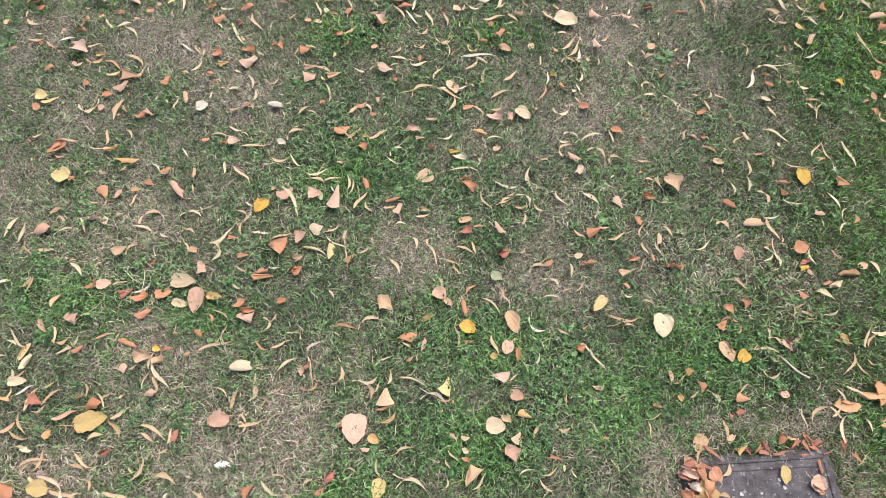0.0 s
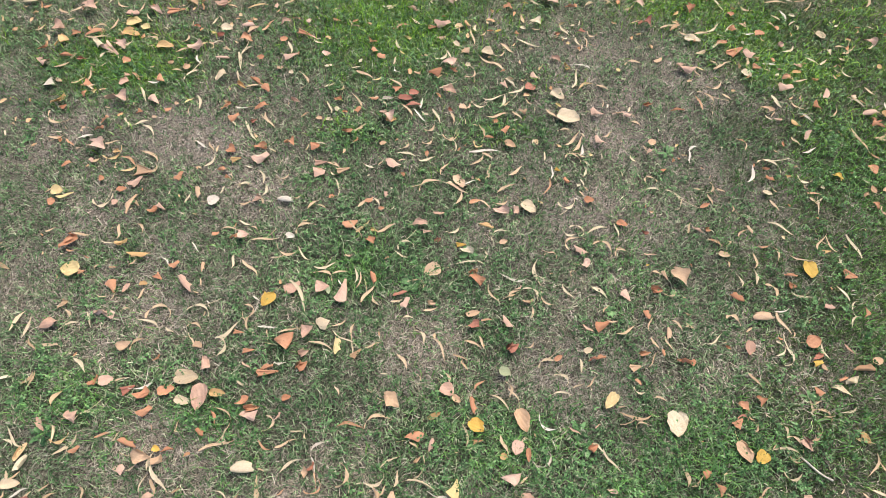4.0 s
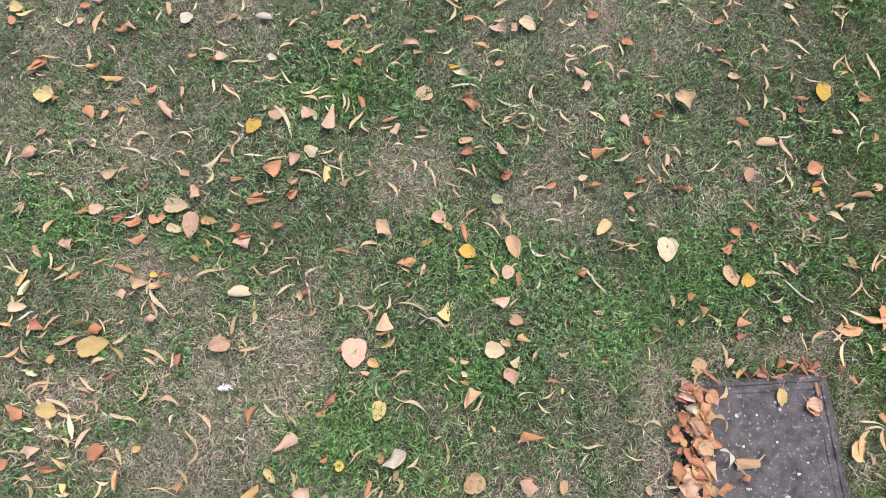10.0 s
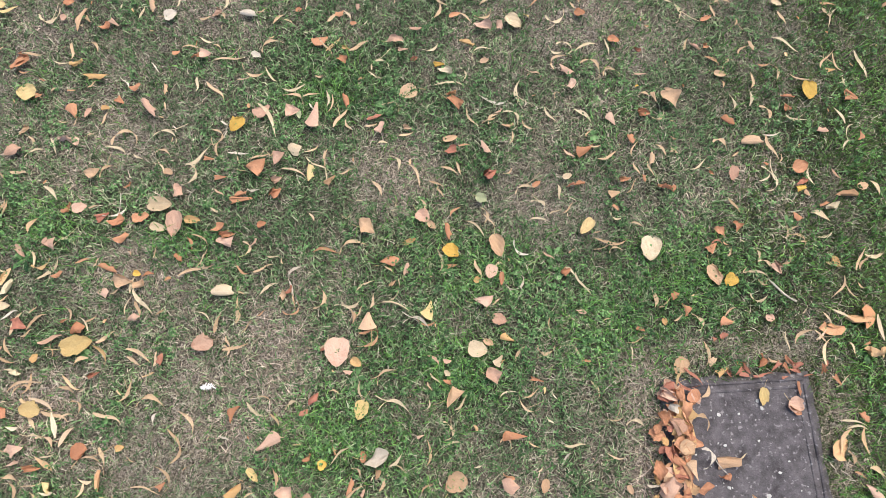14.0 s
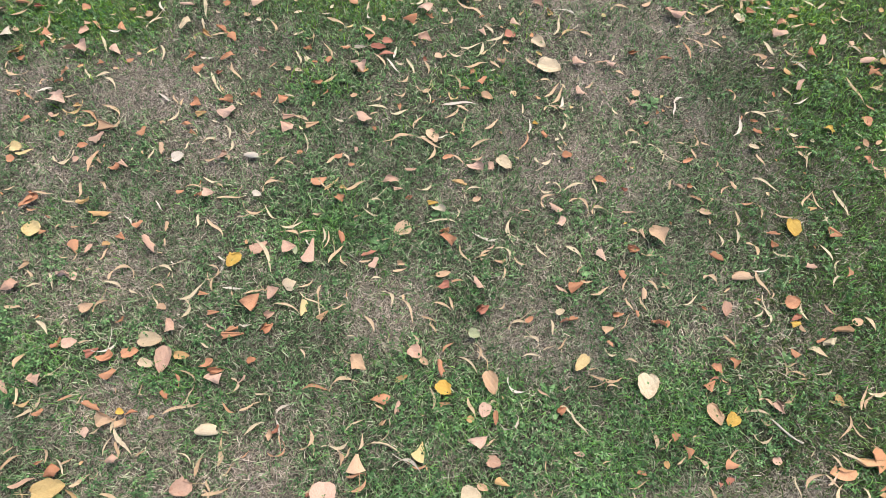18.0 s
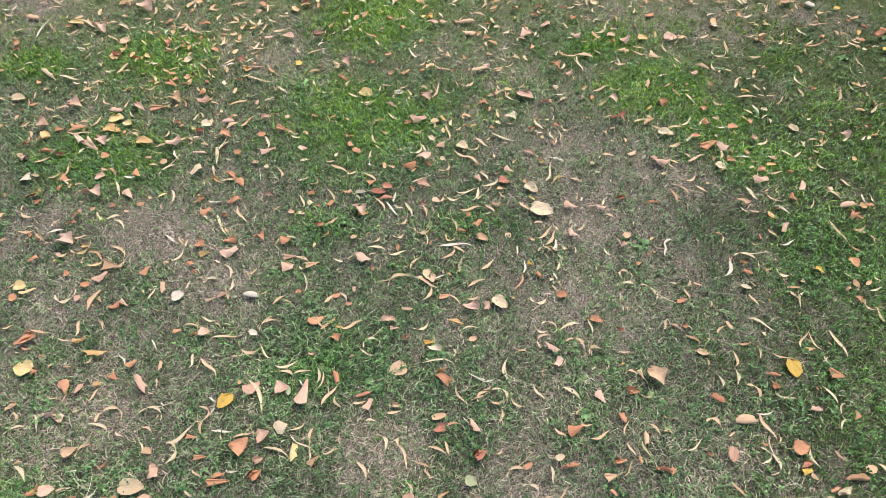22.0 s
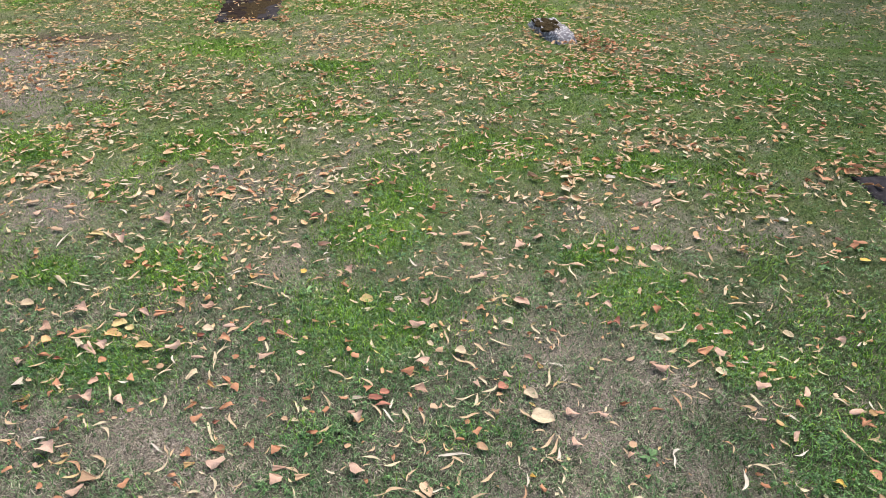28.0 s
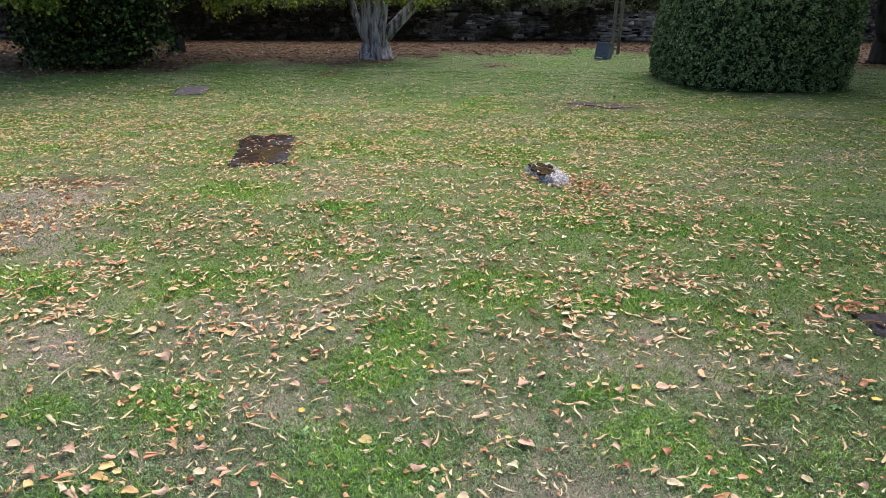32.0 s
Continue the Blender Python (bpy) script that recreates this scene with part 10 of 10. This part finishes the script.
litter("B", 1.353, 2.405, -46, 12.7, "tan", 1.2, 2.8)
litter("B", 0.398, 2.411, 0, 7.3, "tan", 1.2, 3.2)
litter("B", 1.698, 2.412, 30, 9.7, "tan", 1.2, -2.0)
litter("B", -1.294, 2.414, -38, 6.7, "tan", 1.2, 0.8)
litter("D", 0.814, 2.415, -38, 3.6, "pink", 3.6)
litter("B", -1.008, 2.425, 12, 5.1, "tan", 1.2, 2.0)
litter("C", -0.655, 2.433, 17, 3.7, "pink", 1.5)
litter("B", 1.061, 2.434, -39, 7.4, "tan", 1.2, 2.8)
litter("C", 1.795, 2.437, 7, 4.2, "orange", 2.5)
litter("D", -0.215, 2.437, -24, 2.7, "orange", 1.6)
litter("L", 0.897, 2.440, 0, 3.8, "gold", 4.6)
litter("L", 1.014, 2.442, 21, 6.3, "pink", 4.2)
litter("F", 0.253, 2.442, -18, 3.5, "orange", 2.6)
litter("L", -0.569, 2.442, -26, 5.1, "pink", 3.6)
litter("D", 0.619, 2.446, 1, 4.3, "pink", 3.4)
litter("F", -0.446, 2.455, 19, 5.2, "pink", 2.9)
litter("D", 1.862, 2.458, 11, 6.0, "orange", 3.7)
litter("F", 0.769, 2.460, -9, 3.2, "tan", 2.4)
litter("B", -1.470, 2.462, 42, 4.0, "tan", 1.2, 0.8)
litter("D", 0.419, 2.468, -13, 4.7, "pink", 4.6)
litter("C", 0.181, 2.470, -11, 7.5, "tan", 2.3)
litter("B", -0.969, 2.479, -35, 8.7, "pink", 1.2, -0.4)
litter("D", -1.370, 2.479, -13, 7.5, "pink", 3.5)
litter("B", -1.606, 2.482, 83, 12.9, "white", 1.2, 1.2)
litter("B", 1.570, 2.489, -63, 5.5, "cream", 1.2, -0.4)
litter("B", -1.575, 2.490, -58, 7.9, "tan", 0.6, 0.0)
litter("D", -1.280, 2.493, -10, 6.0, "cream", 3.0)
litter("B", 0.237, 2.500, -53, 6.7, "white", 1.2, 1.2)
litter("C", 1.927, 2.505, -16, 5.9, "orange", 2.5)
litter("B", -0.821, 2.514, 1, 8.0, "tan", 1.2, 2.0)
litter("B", -1.427, 2.517, -26, 8.0, "cream", 1.2, 0.4)
litter("B", -1.326, 2.522, 11, 5.5, "tan", 1.2, 2.0)
litter("B", 0.734, 2.522, 59, 12.6, "cream", 1.2, -1.2)
litter("B", -0.260, 2.524, 10, 7.3, "tan", 1.2, 2.8)
litter("B", 0.585, 2.524, -66, 4.8, "tan", 1.2, 0.8)
litter("B", 1.393, 2.524, -29, 6.1, "cream", 1.2, 2.0)
litter("F", 1.845, 2.524, -20, 3.4, "pink", 2.2)
litter("D", -0.934, 2.526, -19, 5.3, "orange", 2.8)
litter("L", -1.490, 2.530, -21, 7.5, "lemon", 3.8)
litter("D", 0.508, 2.532, -22, 4.4, "pink", 4.1)
litter("C", 1.216, 2.535, -54, 4.2, "pink", 3.2)
litter("D", 0.022, 2.536, -6, 5.4, "pink", 2.6)
litter("B", -1.037, 2.538, 1, 9.9, "cream", 1.2, -2.4)
litter("B", 1.655, 2.543, 6, 8.2, "pink", 1.2, 0.4)
litter("D", 0.073, 2.550, -16, 4.2, "tan", 2.2)
litter("C", 0.127, 2.554, -15, 2.1, "orange", 1.7)
litter("C", 0.171, 2.554, 4, 7.5, "tan", 2.0)
litter("B", 0.736, 2.556, 21, 7.6, "cream", 1.2, 3.2)
litter("B", -0.104, 2.561, -7, 7.6, "tan", 1.2, 1.6)
litter("B", -0.653, 2.569, -16, 7.0, "tan", 1.2, -2.0)
litter("C", -1.690, 2.571, -14, 7.2, "tan", 2.5)
litter("B", -0.267, 2.577, 11, 9.0, "cream", 1.2, 3.6)
litter("F", -0.152, 2.577, -10, 3.6, "orange", 2.8)
litter("D", 0.625, 2.586, 28, 3.8, "orange", 2.7)
litter("B", 0.221, 2.590, -21, 8.8, "tan", 1.2, 2.0)
litter("B", -0.611, 2.591, -12, 4.3, "tan", 1.2, -0.4)
litter("B", -1.785, 2.596, -6, 8.8, "tan", 1.2, -1.2)
litter("F", -0.790, 2.598, 18, 1.9, "pink", 1.9)
litter("F", 0.959, 2.611, 27, 5.3, "orange", 2.6)
litter("D", -0.721, 2.612, -16, 4.0, "tan", 2.8)
litter("B", 0.506, 2.615, 0, 8.0, "orange", 1.2, 3.6)
litter("D", -1.119, 2.626, 44, 3.5, "cream", 3.4)
litter("B", -0.952, 2.627, -22, 6.0, "tan", 1.2, 2.4)
litter("B", 1.333, 2.632, 15, 8.9, "cream", 1.2, 2.4)
litter("B", -1.616, 2.634, 10, 8.1, "tan", 1.2, 2.8)
litter("D", -1.229, 2.643, -9, 7.2, "pink", 4.3)
litter("B", -1.825, 2.646, 69, 8.5, "white", 1.2, -2.8)
litter("F", 0.382, 2.649, 1, 3.0, "red", 2.4)
litter("B", 1.464, 2.656, 55, 7.9, "cream", 1.1, -0.8)
litter("L", 1.782, 2.668, 13, 2.9, "yellow", 2.5)
litter("F", 0.482, 2.668, 18, 3.9, "orange", 2.3)
litter("F", -0.717, 2.671, -30, 3.5, "orange", 2.6)
litter("B", -0.824, 2.673, 15, 7.8, "orange", 1.2, 1.2)
litter("B", 0.623, 2.683, 11, 5.7, "cream", 1.2, -2.0)
litter("B", -1.139, 2.684, -12, 6.8, "tan", 1.2, 3.2)
litter("D", -0.288, 2.693, 33, 3.3, "cream", 3.1)
litter("B", -1.632, 2.694, -49, 7.3, "tan", 1.2, -0.4)
litter("B", 1.997, 2.697, -43, 5.2, "cream", 1.2, -2.4)
litter("C", 1.675, 2.699, -48, 4.6, "white", 3.0)
litter("B", -1.035, 2.700, 50, 4.9, "tan", 1.2, -0.8)
litter("B", -0.167, 2.704, -87, 10.8, "cream", 1.2, 1.2)
litter("B", -0.030, 2.705, -55, 5.8, "orange", 1.2, 0.8)
litter("F", -0.528, 2.705, 47, 4.9, "red", 4.4)
litter("B", -1.793, 2.705, -16, 11.8, "orange", 1.2, 2.0)
litter("D", 0.124, 2.706, 10, 3.6, "cream", 2.4)
litter("F", 1.149, 2.707, 26, 4.1, "tan", 2.6)
litter("L", 1.577, 2.712, 16, 6.7, "tan", 3.0)
litter("B", 0.244, 2.712, 82, 9.7, "tan", 1.2, -0.8)
litter("F", -1.859, 2.715, 33, 3.4, "pink", 3.5)
litter("B", 1.293, 2.718, 8, 7.4, "orange", 1.2, -0.4)
litter("B", -1.456, 2.718, -40, 8.3, "white", 1.2, 1.6)
litter("F", -0.574, 2.732, -14, 4.7, "pink", 2.3)
litter("D", -0.734, 2.744, 43, 4.4, "orange", 3.4)
litter("B", -0.214, 2.750, 55, 5.9, "tan", 1.2, -0.4)
litter("F", 0.119, 2.758, 0, 2.5, "orange", 1.8)
litter("C", -1.734, 2.772, 32, 3.5, "tan", 2.8)
litter("L", -0.079, 2.775, 33, 2.4, "cream", 2.4)
litter("D", 0.017, 2.776, -18, 3.9, "orange", 2.7)
litter("F", 1.966, 2.776, 16, 4.5, "orange", 1.9)
litter("F", -1.160, 2.779, 40, 2.9, "red", 2.9)
litter("D", 0.729, 2.792, 18, 4.0, "pink", 4.2)
litter("C", -0.313, 2.796, -8, 4.2, "pink", 1.5)
litter("D", 1.032, 2.800, -18, 5.9, "pink", 3.1)
litter("D", 0.179, 2.811, 9, 4.1, "pink", 1.9)
litter("F", -1.599, 2.813, 33, 3.6, "red", 3.2)
litter("F", -1.544, 2.813, 9, 4.5, "pink", 3.0)
litter("C", -1.933, 2.814, 13, 6.1, "tan", 3.3)
litter("L", -0.395, 2.835, 12, 3.1, "pink", 2.6)
litter("C", 0.412, 2.838, 0, 4.7, "pink", 1.5)
litter("B", 1.192, 2.856, 1, 8.2, "orange", 1.2, 2.0)
litter("F", 1.123, 2.865, 23, 6.6, "pink", 2.9)
litter("F", 0.661, 2.875, 21, 5.4, "pink", 3.0)
litter("D", 1.391, 2.897, 9, 7.5, "pink", 2.7)
litter("L", 0.902, 2.928, 18, 4.6, "gold", 2.7)
litter("L", -0.499, 2.930, -18, 5.5, "gold", 3.2)
litter("F", -1.253, 2.933, 1, 5.8, "orange", 3.4)
litter("F", -0.897, 2.937, -31, 5.8, "orange", 3.4)
litter("F", 0.278, 2.937, -19, 5.8, "tan", 3.4)
litter("F", 0.073, 2.957, -35, 5.2, "orange", 3.0)
litter("F", -0.766, 2.965, 21, 4.9, "pink", 2.9)
litter("L", 0.692, 2.979, -53, 5.8, "cream", 3.4)
litter("B", -1.117, 2.989, 22, 8.1, "tan", 0.9, 0.8)
litter("F", -0.301, 2.997, -18, 5.8, "orange", 3.4)
litter("B", 1.995, 3.019, 1, 8.1, "tan", 0.9, 0.8)
litter("L", -1.679, 3.038, 1, 3.8, "pink", 2.2)
litter("L", -1.581, 3.039, 1, 3.7, "cream", 2.2)
litter("L", 1.259, 3.056, 1, 5.2, "pink", 3.0)
litter("L", 0.912, 3.064, -20, 4.2, "gold", 2.5)
litter("B", 1.206, 3.067, 32, 8.1, "tan", 0.9, 0.8)
litter("F", 1.962, 3.074, -46, 5.8, "orange", 3.4)
litter("B", -0.337, 3.080, -55, 8.1, "white", 0.9, 0.0)
litter("L", -2.084, 3.091, 1, 5.8, "cream", 3.4)
litter("F", 2.067, 3.092, 1, 5.8, "orange", 3.4)
litter("F", -1.979, 3.092, 1, 3.7, "orange", 2.2)
litter("L", 0.949, 3.110, 1, 5.3, "white", 3.1)
litter("B", 0.412, 3.116, 48, 8.1, "tan", 0.9, 0.0)
litter("F", 0.540, 3.117, -20, 5.8, "tan", 3.4)
litter("B", 1.423, 3.143, 19, 8.1, "cream", 0.9, 0.8)
litter("L", -2.082, 3.179, -17, 5.4, "tan", 3.1)
litter("L", -1.157, 3.188, -32, 5.8, "pink", 3.4)
litter("B", -1.554, 3.245, 46, 8.1, "cream", 0.9, 0.8)
litter("F", -1.452, 3.246, 1, 5.8, "orange", 3.4)
litter("L", 0.743, 3.267, 35, 5.8, "gold", 3.4)
litter("L", 0.860, 3.269, 1, 3.7, "gold", 2.2)
litter("F", -1.875, 3.273, 49, 5.8, "orange", 3.4)
litter("F", 0.322, 3.325, 50, 5.8, "gold", 3.4)
litter("F", 1.260, 3.418, 1, 5.5, "orange", 3.2)
litter("L", 1.112, 3.429, -22, 5.8, "tan", 3.4)
build_far_pieces()
build_scatter()


def build_pile():
    """Leaves heaped against the edge of the near slab."""
    rng = random.Random(101)
    for k in range(150):
        t = rng.random()
        y = 0.19 - 0.78 * t
        x = 0.6 + 0.012 * math.sin(9 * t) - 0.018 * min(1, 3 * t) + rng.gauss(0, 0.022)
        kind = rng.choice("LDDFFCBB")
        tone = rng.choice(("tan", "pink", "pink", "orange", "orange", "orange", "red", "red", "gold"))
        size = rng.uniform(3.0, 5.4)
        litter(kind, x, y, rng.uniform(0, 360), size, tone, 1.0 if kind == "B" else size * rng.uniform(0.4, 0.8), rng.choice((-0.8, 0.4, 1.6)), -0.008 + (0.012 if y < -0.2 else 0.004) * rng.random())
    for k in range(14):
        litter("F", rng.uniform(0.72, 0.98), 0.205 + rng.gauss(0, 0.012), rng.uniform(0, 360), rng.uniform(1.8, 3.2), rng.choice(("red", "red", "orange")), 1.2)


build_pile()


def build_small_things():
    bm = bmesh.new()
    rng = random.Random(7)
    spine = [(0.036 * (v - 0.5), 0.006 * math.sin(2.4 * v), 0.006 + 0.004 * math.sin(3 * v)) for v in (0, 0.2, 0.4, 0.6, 0.8, 1)]
    tube(bm, spine, (0.0006, 0.0012, 0.0013, 0.0011, 0.0008, 0.0004), 5)
    for k in range(46):
        v = rng.random()
        x, y = 0.036 * (v - 0.5), 0.006 * math.sin(2.4 * v)
        out, way = 0.0095 * math.sin(math.pi * (0.1 + 0.85 * v)) * rng.choice((-1, 1)) * rng.uniform(0.4, 1.1), rng.uniform(0.001, 0.007)
        tube(bm, ((x, y, 0.008), (x + 0.5 * way, y + 0.6 * out, 0.011), (x + way, y + out, 0.006 + 0.006 * rng.random())), (0.0008, 0.0009, 0.0003), 4)
    ob = part("feather", bm, FEATHER)
    ob.matrix_world = pose(-0.494, 0.152, -0.002, 0, 0, -8)
    tagged(ob, "small white downy feather lying on the grass", "feather")
    for x, y, turn, l in ((1.616, 1.858, 40, 0.09),):
        bm = bmesh.new()
        tube(bm, ((-l / 2, 0, 0), (-l * 0.1, l * 0.06, 0.006), (l * 0.25, -l * 0.03, 0.004), (l / 2, l * 0.05, 0.001)), (0.0012, 0.0017, 0.0016, 0.0008), 6)
        ob = part("twig", bm, STALK)
        ob.matrix_world = pose(x, y, 0.0, 0, 0, turn)
        tagged(ob, "thin pale dry twig lying on the grass", "twig", "twigs on the lawn")


build_small_things()
